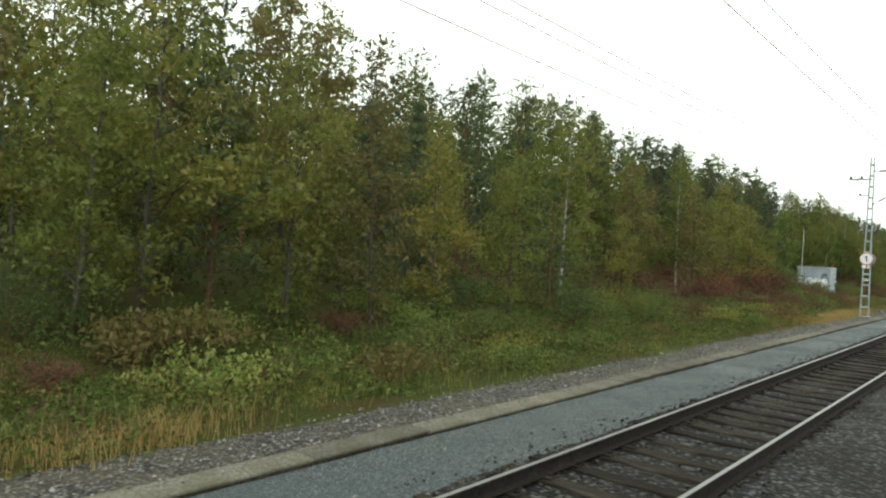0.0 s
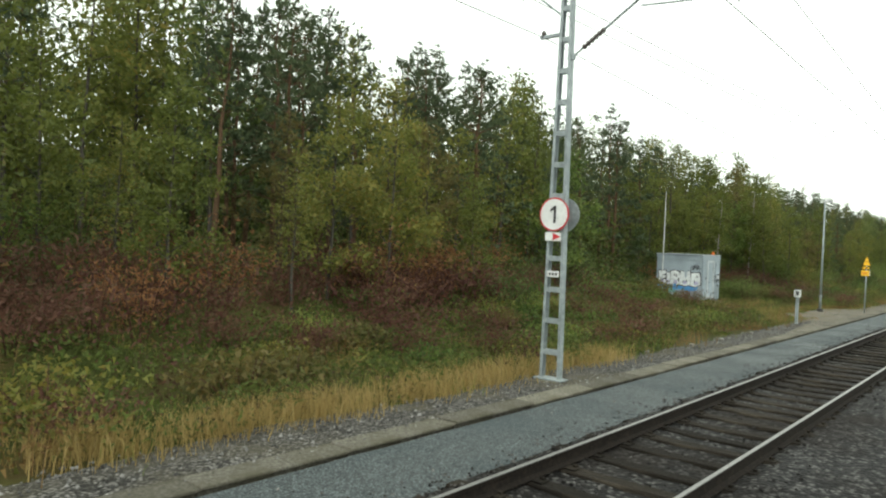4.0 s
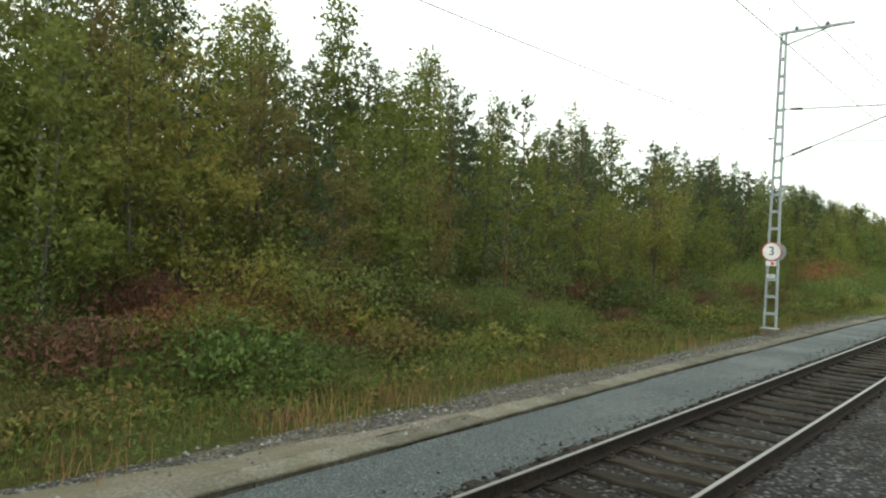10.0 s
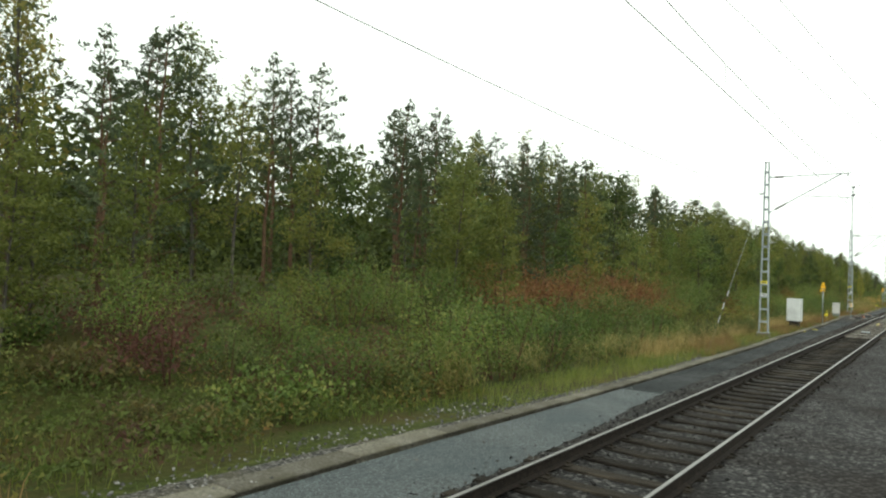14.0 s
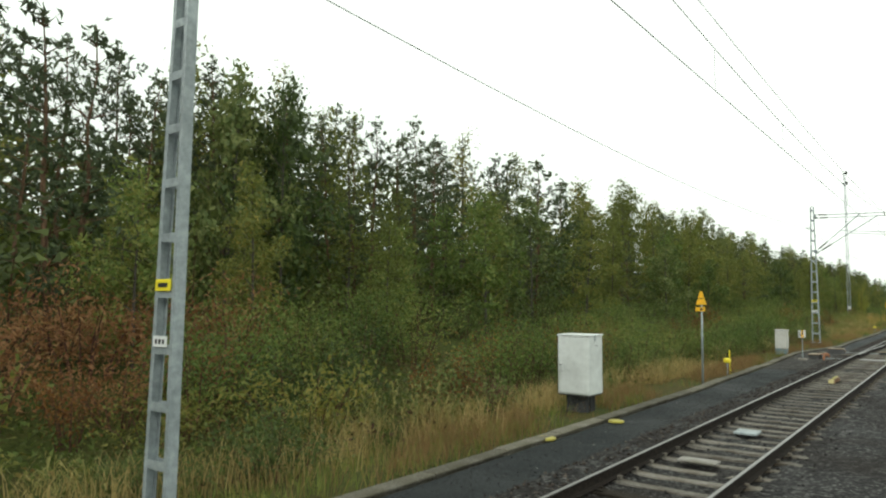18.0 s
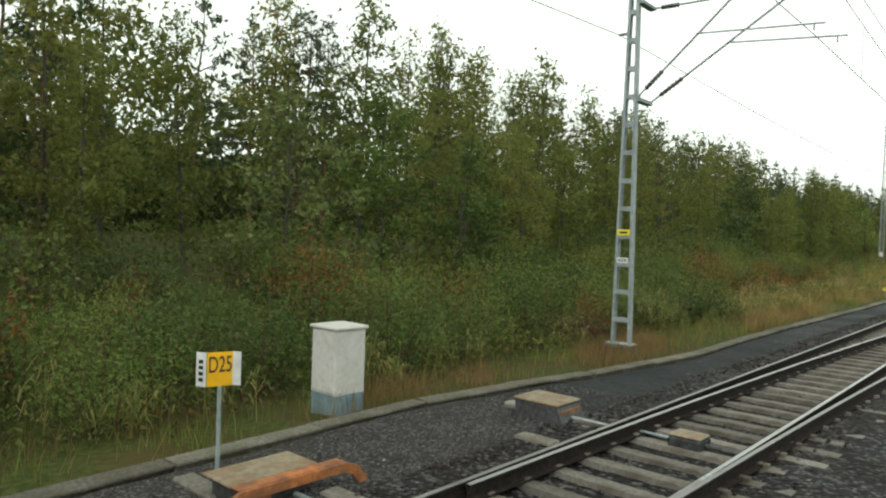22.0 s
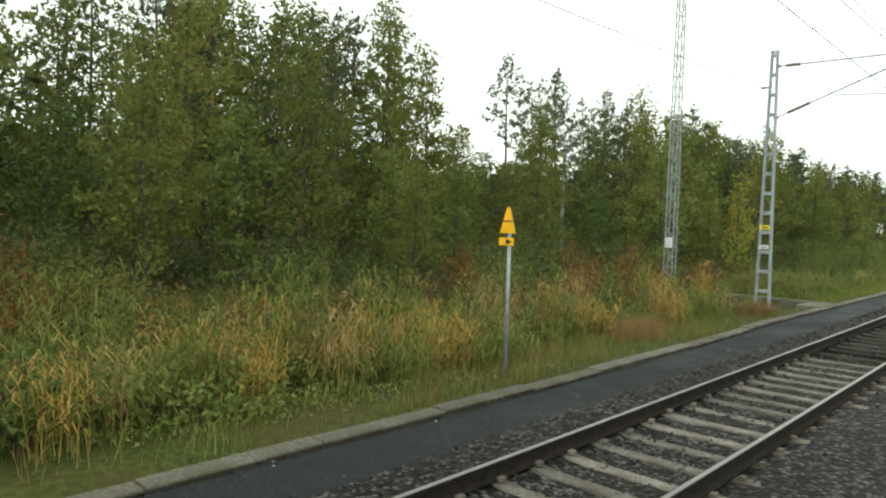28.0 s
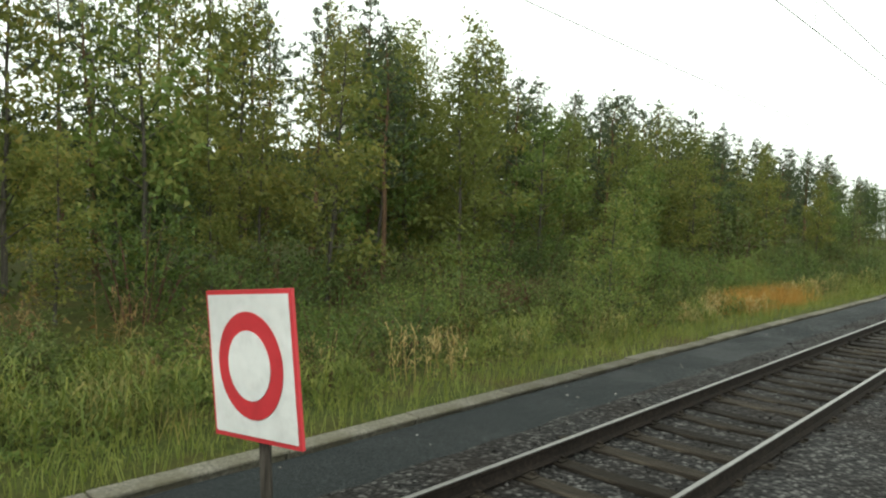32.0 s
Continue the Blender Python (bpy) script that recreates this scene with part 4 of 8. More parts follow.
def lattice_mast(x, y, z0, h, arms=(), disc_text="", label="", feeder=None, tags=True, top_arm=False):
    """Two U-section legs with batten plates on a concrete foot; arms: top and lower height at the mast, reach, shift along the line,
    drop of the tip, where the diagonal ends, and the steady arm's two ends as (x, z, x, z)."""
    mast = thing("overhead_line_mast", (x, y, z0), label, "mast", "masts along the line")
    w0, w1 = 0.46, 0.22
    for s in (-1, 1):
        g = Geo()
        channel(g, (s * w0 / 2, 0, 0.02), (s * w1 / 2, 0, h), 0.13, 0.06, s)
        part("leg", g, M["galv"], mast)
    zb = 0.55
    k = 0
    while zb < h - 0.1:
        w = w0 + (w1 - w0) * zb / h
        for e in (-0.058, 0.058):
            part("batten", Geo().box((0, e, zb), (w - 0.02, 0.008, 0.10), 0.002), M["galv"], mast)
        zb += 0.62
        k += 1
    part("foot_plate", Geo().box((0, 0, 0.02), (0.62, 0.3, 0.03), 0.004), M["galv"], mast)
    part("foundation", Geo().box((0, 0, -0.28), (0.56, 0.5, 0.56), 0.03), M["kerb"], mast, "concrete foundation block")
    part("cap", Geo().box((0, 0, h + 0.01), (w1 + 0.02, 0.15, 0.02), 0.003), M["galv"], mast)
    for zt, zl, reach, dy, drop, top_x, steady in arms:
        zt, zl = zt - z0, zl - z0
        xa = 0.14
        tip = reach - x
        zend = zt - drop
        run = lambda q: zt + (zend - zt) * (q - xa) / (tip - xa)
        cant = part("cantilever", Geo().tube([(xa + 0.62, dy, run(xa + 0.62)), (tip, dy, zend)], 0.022, 8), M["galv"], mast, "galvanised steel cantilever tubes")
        part("stay_pin", Geo().tube([(xa - 0.05, dy, zt), (xa + 0.2, dy, zt)], 0.02, 6), M["galv"], cant)
        insulator(cant, (xa + 0.2, dy, zt), (xa + 0.62, dy, run(xa + 0.62)))
        a, b = Vector((xa, dy, zl)), Vector((top_x - x, dy, run(top_x - x)))
        part("diagonal_tube", Geo().tube([a.lerp(b, 0.24), b], 0.024, 8), M["galv"], cant)
        part("stay_pin", Geo().tube([a, a.lerp(b, 0.08)], 0.02, 6), M["galv"], cant)
        insulator(cant, a.lerp(b, 0.08), a.lerp(b, 0.24))
        s0, s1 = Vector((steady[0] - x, dy, steady[1] - z0)), Vector((steady[2] - x, dy, steady[3] - z0))
        part("steady_arm", Geo().tube([s0, s1], 0.016, 8), M["galv"], cant)
        part("clamp", Geo().box((tip - 0.15, dy, zend - 0.06), (0.05, 0.05, 0.14), 0.01), M["dark_steel"], cant)
        h1 = s0.lerp(s1, 0.92)
        part("dropper", Geo().tube([h1, h1 - Vector((0, 0, 0.12))], 0.012, 6), M["dark_steel"], cant)
        part("bracket", Geo().box((xa / 2 + 0.06, dy * 0.5, zl), (xa + 0.02, 0.07 + abs(dy), 0.09), 0.01), M["galv"], cant)
        part("bracket", Geo().box((xa / 2 + 0.06, dy * 0.5, zt), (xa + 0.02, 0.07 + abs(dy), 0.08), 0.01), M["galv"], cant)
    if feeder:
        za, zb = feeder[0] - z0, feeder[1] - z0
        arm = part("feeder_arm", Geo().box((-0.55, 0, za), (1.15, 0.08, 0.09), 0.008), M["galv"], mast)
        part("brace", Geo().tube([(-0.12, 0, za - 0.55), (-0.72, 0, za - 0.06)], 0.022, 6), M["galv"], arm)
        for xx in (-1.03, -0.5):
            part("insulator", Geo().tube([(xx, 0, za + 0.04), (xx, 0, za + 0.08), (xx, 0, za + 0.12), (xx, 0, za + 0.15), (xx, 0, za + 0.2)], [0.05, 0.075, 0.045, 0.065, 0.03], 10), M["insul"], arm, smooth=True)
        low = part("feeder_arm", Geo().box((-0.36, 0, zb), (0.5, 0.07, 0.07), 0.008), M["galv"], mast)
        part("insulator", Geo().tube([(-0.54, 0, zb + 0.03), (-0.54, 0, zb + 0.09), (-0.54, 0, zb + 0.14)], [0.045, 0.055, 0.02], 10), M["insul"], low, smooth=True)
    else:
        part("return_clamp", Geo().box((-0.25, 0, 6.95 - z0), (0.22, 0.05, 0.05), 0.008), M["dark_steel"], mast)
    if top_arm:
        arm = part("top_arm", Geo().box((1.05, 0, h + 0.06), (2.45, 0.09, 0.08), 0.008), M["galv"], mast)
        part("brace", Geo().tube([(0.1, 0, h - 0.4), (1.5, 0, h + 0.03)], 0.025, 6), M["galv"], arm)
        for xx in (0.42, 1.42):
            part("insulator", Geo().tube([(xx, 0, h + 0.1), (xx, 0, h + 0.14), (xx, 0, h + 0.19), (xx, 0, h + 0.23)], [0.05, 0.075, 0.05, 0.03], 10), M["insul"], arm, smooth=True)
    if disc_text:
        dz = 0.0 if disc_text == "1" else -0.29
        c = Vector((-0.03, -0.105, 3.08 + dz - z0))
        sign = part("number_disc", Geo().plate(disc(0.335, 36), c, (1, 0, 0), (0, 0, 1), 0.012), M["red"], mast, "round white track number disc with a red rim")
        part("disc_face", Geo().plate(disc(0.305, 36), c + Vector((0, -0.0125, 0)), (1, 0, 0), (0, 0, 1), 0.004), M["white"], sign)
        part("disc_back", Geo().plate(disc(0.335, 36), (-0.03 + 0.1, 0.12, 3.08 + dz - z0), (1, 0, 0), (0, 0, 1), -0.012), M["galv"], mast)
        if disc_text == "1":
            part("numeral", Geo().plate([(0.0, -0.17), (0.055, -0.17), (0.055, 0.17), (0.01, 0.17), (-0.075, 0.10), (-0.075, 0.045), (0.0, 0.095)], c + Vector((-0.005, -0.018, 0)), (1, 0, 0), (0, 0, 1), 0.003), M["black"], sign)
        else:
            lettering(disc_text, 0.46, M["black"], sign, pose(c.x, c.y - 0.019, c.z, 90, 0, 0), name="numeral")
        ar = part("arrow_plate", Geo().box((-0.04, -0.1, 2.64 + dz - z0), (0.36, 0.01, 0.17), 0.003), M["white"], mast)
        part("arrow", Geo().plate([(0, -0.075), (0.17, 0), (0, 0.075)], (-0.04, -0.107, 2.64 + dz - z0), (1, 0, 0), (0, 0, 1), 0.003), M["red"], ar)
    if tags:
        if not disc_text:
            tg = part("tag", Geo().box((-0.01, -0.085, 2.52 - z0), (0.3, 0.008, 0.13), 0.002), M["lemon"], mast, "small yellow tag plate")
            part("print", Geo().box((-0.01, -0.091, 2.52 - z0), (0.19, 0.003, 0.05)), M["black"], tg)
        tg = part("tag", Geo().box((-0.01, -0.085, 1.9 - z0), (0.27, 0.008, 0.12), 0.002), M["white"], mast, "small white number plate")
        for q in range(3):
            part("print", Geo().box((-0.08 + 0.07 * q, -0.091, 1.9 - z0), (0.04, 0.003, 0.05)), M["black"], tg)
    return mast


lattice_mast(-7.24, 44.17, -0.2, 9.0, [(8.05, 6.18, -3.82, 0, -0.03, -4.2, (-5.69, 6.94, -3.8, 6.78))], "1", "grey lattice mast with cantilever arm and track disc one", feeder=(7.6, 6.68))
m3 = lattice_mast(-7.6, 108.55, -0.02, 10.75, [(7.98, 6.18, -3.0, 0, 0.22, -3.45, (-5.85, 6.72, -2.95, 6.52))], "3", "tall grey lattice mast with track disc three and top arm", top_arm=True)
m4 = lattice_mast(-7.06, 152.0, 0.02, 8.5, [(7.76, 6.0, -3.4, 0, -0.03, -3.8, (-5.4, 6.78, -3.4, 6.62))], "", "grey lattice mast with cantilever and a striped guy wire")
lattice_mast(-7.26, 194.65, 0.02, 8.2, [(7.72, 5.5, -3.4, 0, 0.1, -4.75, (-5.85, 6.7, -3.42, 6.5)), (7.6, 5.46, -3.15, 0.6, 0.1, -3.95, (-5.41, 6.58, -3.17, 6.37))], "", "grey lattice mast with a pair of cantilever arms")
lattice_mast(-7.4, 252.3, -0.05, 8.1, [(7.58, 5.98, -2.9, 0, 0.04, -3.35, (-5.65, 6.52, -2.92, 6.37))], "", "grey lattice mast beside a concrete culvert wall")

m3.matrix_basis = pose(-7.6, 108.57, -0.02, -0.6, 0, 0)
m4.matrix_basis = pose(-7.06, 152.04, 0.02, -1.2, 0, 0)

# striped guy of the fourth mast
guy = thing("guy_wire", (-7.2, 142.45, -0.28), "steel guy wire with short white sleeves", "guy wire")
ga, gb = Vector((0, 0, 0)), Vector((0.1, 9.5, 7.55))
part("cable", Geo().tube([ga, ga.lerp(gb, 0.285)], 0.005, 6), M["dark_steel"], guy)
part("upper_cable", Geo().tube([ga.lerp(gb, 0.285), gb], 0.0065, 6), M["galv"], guy, "bright steel cable")
part("anchor", Geo().box((0, 0, -0.05), (0.4, 0.5, 0.3), 0.03), M["concrete"], guy)
for a, b in ((0.143, 0.178), (0.212, 0.248), (0.283, 0.318)):
    part("sleeve", Geo().tube([ga.lerp(gb, a), ga.lerp(gb, b)], 0.012, 8), M["white"], guy)


# ---- overhead wires ----
def span(a, b, sag, n=12):
    a, b = Vector(a), Vector(b)
    return [a.lerp(b, i / n) - Vector((0, 0, sag * 4 * (i / n) * (1 - i / n))) for i in range(n + 1)]


line = thing("overhead_line", (0, 0, 0), "dark contact and carrier wires hung over the track", "overhead wires")
sup = [(-22, -3.9, 7.95, 6.62), (44.17, -4.05, 7.97, 6.62), (108.55, -3.9, 7.93, 6.6), (152.0, -3.65, 7.72, 6.45), (194.65, -3.6, 7.7, 6.3), (252.3, -3.8, 7.32, 6.05), (316, -3.6, 7.3, 6.0)]
for (ya, xa, ma, ca), (yb, xb, mb, cb) in zip(sup, sup[1:]):
    n = 14
    mes = span((xa, ya, ma), (xb, yb, mb), 0.75, n)
    wire(line, mes, 0.008, "carrier_wire")
    con = span((xa, ya, ca), (xb, yb, cb), 0.05, n)
    wire(line, con, 0.008, "contact_wire")
    for i in range(1, n, 2):
        wire(line, [mes[i], con[i]], 0.004, "dropper")
for (ya, xa, ma, ca), (yb, xb, mb, cb) in zip(sup[3:], sup[4:6]):
    wire(line, span((xa + 0.5, ya, ma - 0.4), (xb + 0.25, yb, mb - 0.25), 0.4), 0.006, "carrier_wire")
feed = thing("feeder_lines", (0, 0, 0), "thin feeder wires carried on the mast arms", "overhead wires")
for pts in (((-8.4, -24, 7.8), (-8.27, 44.17, 7.62), (-7.18, 108.55, 10.98), (-3.0, 165, 11.5)), ((-7.9, -24, 7.8), (-7.74, 44.17, 7.62), (-6.18, 108.55, 10.98), (-1.5, 165, 11.5)), ((-7.9, -24, 6.9), (-7.78, 44.17, 6.68), (-7.93, 108.55, 6.93), (-7.4, 152.0, 6.95), (-7.6, 194.65, 6.95), (-7.75, 252.3, 6.95), (-7.7, 316, 6.95))):
    for a, b in zip(pts, pts[1:]):
        wire(feed, span(a, b, 0.55), 0.0085, "feeder_wire")


# ---- equipment cabin with spray paint ----
def cabin():
    x0, x1, y0, y1, zb, zt = -17.75, -14.93, 73.2, 76.1, -0.16, 2.3
    cb = thing("equipment_cabin", (x1, y0, -0.3), "grey-blue sheet metal cabin with spray paint and white door", "cabin")
    o = Vector((x1, y0, -0.3))
    cx, cy = (x0 + x1) / 2 - o.x, (y0 + y1) / 2 - o.y
    w, d = x1 - x0, y1 - y0
    body = part("body", Geo().box((cx, cy, (zb + zt) / 2 + 0.3), (w, d, zt - zb), 0.02), M["cabin"], cb)
    for sx in (-1.2, 0, 1.2):
        for sy in (-1.2, 1.2):
            part("footing", Geo().box((cx + sx, cy + sy, 0.05), (0.35, 0.3, 0.22), 0.02), M["concrete"], cb)
    part("roof_fascia", Geo().box((cx, cy, zt + 0.3 + 0.09), (w + 0.04, d + 0.04, 0.2), 0.01), M["cabin"], cb)
    g = Geo()
    n = 26
    prof = []
    for i in range(n * 2 + 1):
        prof.append((cx - w / 2 - 0.08 + (w + 0.12) * i / (n * 2), zt + 0.3 + 0.2 + (0.035 if i % 2 else 0.0)))
    vs = [(a, -0.10, b) for a, b in prof] + [(a, d + 0.08, b + 0.03) for a, b in prof]
    k = len(prof)
    vs += [(a, -0.10, b - 0.02) for a, b in prof] + [(a, d + 0.08, b + 0.01) for a, b in prof]
    fs = [(i, i + 1, k + i + 1, k + i) for i in range(k - 1)] + [(2 * k + i + 1, 2 * k + i, 3 * k + i, 3 * k + i + 1) for i in range(k - 1)] + [(i + 1, i, 2 * k + i, 2 * k + i + 1) for i in range(k - 1)]
    part("roof_sheet", g.add(vs, fs), M["galv"], cb, "corrugated metal roof sheet")
    fx = 0.012
    door = part("door", Geo().box((fx + 0.01, 1.2, 1.375), (0.05, 0.78, 2.02), 0.008), M["cabin"], cb, "grey door in a white frame")
    for yy, zz, sy, sz in ((0.74, 1.375, 0.13, 2.25), (1.70, 1.375, 0.13, 2.25), (1.22, 2.445, 0.84, 0.11), (1.22, 0.305, 0.84, 0.11)):
        part("door_frame", Geo().box((fx + 0.02, yy, zz), (0.06, sy, sz), 0.006), M["door_white"], door)
    part("handle", Geo().box((fx + 0.07, 0.9, 1.2), (0.06, 0.12, 0.03), 0.006), M["black"], door)
    for zz in (0.5, 2.05):
        part("hinge", Geo().box((fx + 0.05, 1.62, zz), (0.03, 0.04, 0.12), 0.004), M["galv"], door)
    part("lock", Geo().box((fx + 0.01, 0.56, 1.45), (0.04, 0.14, 0.09), 0.01), M["black"], cb)
    part("step", Geo().box((0.42, 1.0, 0.045), (0.6, 1.5, 0.07), 0.012), M["concrete"], cb)
    for yy, za, zb2 in ((2.12, 0.1, 2.42), (2.45, 0.05, 1.02)):
        part("conduit", Geo().tube([(fx + 0.02, yy, za), (fx + 0.02, yy, zb2)], 0.02, 8), M["galv"], cb)
    for zz in (1.72, 1.86, 2.0, 2.2):
        part("conduit_clip", Geo().box((fx + 0.03, 2.12, zz), (0.05, 0.06, 0.035), 0.006), M["door_white"] if zz < 2.1 else M["black"], cb)
    part("junction_box", Geo().box((fx + 0.07, 2.3, 1.5), (0.13, 0.26, 0.22), 0.012), M["door_white"], cb, "pale cable box")
    part("hose", Geo().tube([(fx + 0.06, 2.24, 1.4), (fx + 0.07, 2.25, 1.1), (fx + 0.08, 2.3, 0.98), (fx + 0.07, 2.4, 0.95), (fx + 0.04, 2.46, 1.02)], 0.022, 7), M["black"], cb, "black cable loop")
    part("earth_bar", Geo().tube([(fx + 0.03, 1.92, 0.33), (fx + 0.03, 2.45, 0.36)], 0.012, 6), M["galv"], cb)
    part("lifting_eye", Geo().tube([(-0.08, d - 0.12, zt + 0.5), (-0.08, d - 0.15, zt + 0.58), (-0.08, d - 0.1, zt + 0.62), (-0.08, d - 0.06, zt + 0.57), (-0.08, d - 0.09, zt + 0.5)], 0.014, 6), M["galv"], cb)
    part("gutter_rail", Geo().tube([(cx - w / 2, -0.02, 2.5), (0.02, -0.02, 2.46), (0.03, d, 2.46)], 0.015, 6), M["galv"], cb)
    part("corner_trim", Geo().box((0.006, -0.004, 1.37), (0.07, 0.07, 2.44), 0.006), M["cabin_dirty"], cb)
    bc = part("beacon", Geo().tube([(-0.25, 2.3, 2.83), (-0.25, 2.3, 2.99), (-0.25, 2.3, 3.03)], [0.085, 0.085, 0.05], 14), M["beacon"], cb, "orange warning beacon")
    part("beacon_base", Geo().tube([(-0.25, 2.3, 2.78), (-0.25, 2.3, 2.84)], 0.05, 10), M["black"], bc)
    part("antenna_pole", Geo().tube([(cx - w / 2 + 0.4, -0.06, 1.6), (cx - w / 2 + 0.4, -0.06, 5.4), (cx - w / 2 + 0.4, -0.06, 6.6)], [0.03, 0.025, 0.012], 8), M["white"], cb, "tall thin white antenna pole")
    # spray paint: blocks on the gable, loops on the front
    rn = random.Random(3)
    gy = -0.006
    sp = part("spray_paint", Geo().plate([(-2.55, 0.62), (-2.45, 0.5), (-2.0, 0.44), (-1.6, 0.5), (-1.55, 0.78), (-1.9, 0.86), (-2.2, 0.8), (-2.5, 0.86)], (0, gy, 0), (1, 0, 0), (0, 0, 1), 0.002), M["spray_teal"], cb, "blurred spray paint in white, lilac and blue")
    part("spray_band", Geo().plate([(-2.72, 1.1), (-2.66, 0.82), (-2.3, 0.68), (-1.9, 0.78), (-1.6, 0.66), (-1.1, 0.72), (-0.8, 0.6), (-0.3, 0.72), (-0.22, 1.0), (-0.3, 1.16), (-1.2, 1.1), (-1.6, 1.2), (-2.2, 1.12)], (0, gy - 0.003, 0), (1, 0, 0), (0, 0, 1), 0.002), M["spray_blue"], sp)
    blocks = (([(0, 0.1), (0.1, 0.0), (0.5, 0.05), (0.52, 0.25), (0.3, 0.3), (0.5, 0.42), (0.48, 0.6), (0.25, 0.62), (0.52, 0.75), (0.5, 0.98), (0.2, 0.9), (0.02, 0.95), (0.06, 0.5)], ((0.16, 0.3), (0.3, 0.33))),
              ([(0, 0.02), (0.24, -0.06), (0.27, 0.4), (0.25, 0.85), (0.12, 0.8), (0.02, 0.9), (0.05, 0.4)], ()),
              ([(0, -0.05), (0.2, -0.1), (0.24, 0.2), (0.42, -0.06), (0.62, 0.0), (0.45, 0.35), (0.6, 0.55), (0.55, 0.9), (0.3, 1.02), (0.0, 0.9)], ((0.25, 0.68), (0.38, 0.62))),
              ([(0, 0.0), (0.3, -0.1), (0.66, 0.0), (0.68, 0.45), (0.62, 1.02), (0.45, 0.95), (0.4, 0.5), (0.3, 0.5), (0.28, 0.92), (0.06, 1.0), (-0.03, 0.5)], ((0.2, 0.2), (0.42, 0.24))),
              ([(0, -0.05), (0.35, -0.12), (0.62, 0.1), (0.6, 0.55), (0.52, 0.9), (0.02, 0.86)], ((0.22, 0.25), (0.38, 0.62))))
    a = -2.7
    for ol, holes in blocks:
        ol = [(a + p * 0.96, 1.0 + q * 0.82) for p, q in ol]
        cx2, cz2 = sum(p for p, q in ol) / len(ol), sum(q for p, q in ol) / len(ol)
        out = [(p + 0.05 * (1 if p > cx2 else -1), q + 0.05 * (1 if q > cz2 else -1)) for p, q in ol]
        part("spray_outline", Geo().plate(out, (0, gy - 0.006, 0), (1, 0, 0), (0, 0, 1), 0.002), M["ink"], sp)
        part("spray_fill", Geo().plate(ol, (0, gy - 0.009, 0), (1, 0, 0), (0, 0, 1), 0.002), M["spray_white"], sp)
        part("spray_fill", Geo().plate([(cx2 - 0.13, 1.03), (cx2 + 0.12, 1.02), (cx2 + 0.1, 1.2), (cx2 - 0.09, 1.25)], (0, gy - 0.0115, 0), (1, 0, 0), (0, 0, 1), 0.002), M["spray_lilac"], sp)
        for p, q in holes:
            p, q = a + p * 0.96, 1.0 + q * 0.82
            part("spray_stroke", Geo().plate([(p - 0.03, q - 0.07), (p + 0.04, q - 0.05), (p + 0.03, q + 0.09), (p - 0.025, q + 0.06)], (0, gy - 0.0115, 0), (1, 0, 0), (0, 0, 1), 0.002), M["ink"], sp)
        a += {13: 0.5, 7: 0.28, 10: 0.58}.get(len(ol), 0.66)
    for i in range(11):
        a = math.radians(15 + i * 17)
        c = Vector((-0.42, gy - 0.006, 1.92))
        part("spray_stroke", Geo().tube([c + Vector((math.cos(a) * 0.1, 0, math.sin(a) * 0.1)), c + Vector((math.cos(a) * 0.3, 0, math.sin(a) * 0.34))], 0.016, 4), M["ink"], sp)
    for i in range(8):
        c = -1.55 + i * 0.15
        part("spray_stroke", Geo().tube([(c, gy - 0.004, 0.3), (c + rn.uniform(-0.09, 0.12), gy - 0.004, 0.46), (c + 0.05, gy - 0.004, 0.62)], 0.03, 4), M["ink"], sp)
    loops = [[(2.07, 1.60), (1.96, 1.57), (1.84, 1.42), (1.96, 1.26), (2.07, 1.18), (2.18, 1.21), (2.15, 1.39), (2.06, 1.39), (2.07, 1.50), (2.17, 1.44)],
             [(2.2, 1.21), (2.29, 1.34), (2.44, 1.28), (2.55, 1.31), (2.52, 1.47), (2.44, 1.44), (2.41, 1.55), (2.52, 1.63)],
             [(2.5, 1.69), (2.61, 1.59), (2.75, 1.70), (2.69, 1.53), (2.8, 1.39), (2.69, 1.37), (2.7, 1.2), (2.58, 1.33), (2.55, 1.28), (2.56, 1.47), (2.5, 1.55), (2.5, 1.69)],
             [(2.05, 1.24), (2.18, 1.32), (2.22, 1.24)], [(2.6, 1.45), (2.66, 1.5), (2.68, 1.42)]]
    sf = part("spray_tag", Geo().tube([(0.012, a, b) for a, b in loops[0]], 0.023, 4), M["ink"], cb, "black spray paint scribble")
    for pts in loops[1:]:
        part("spray_stroke", Geo().tube([(0.012, a, b) for a, b in pts], 0.023, 4), M["ink"], sf)
    for yy, zz in ((2.24, 1.2), (2.46, 1.0)):
        part("spray_drip", Geo().plate([(-0.03, 0.1), (0.03, 0.1), (0.045, zz), (-0.04, zz)], (0.006, yy, 0), (0, 1, 0), (0, 0, 1), 0.002), M["cabin_dirty"], sf)


cabin()


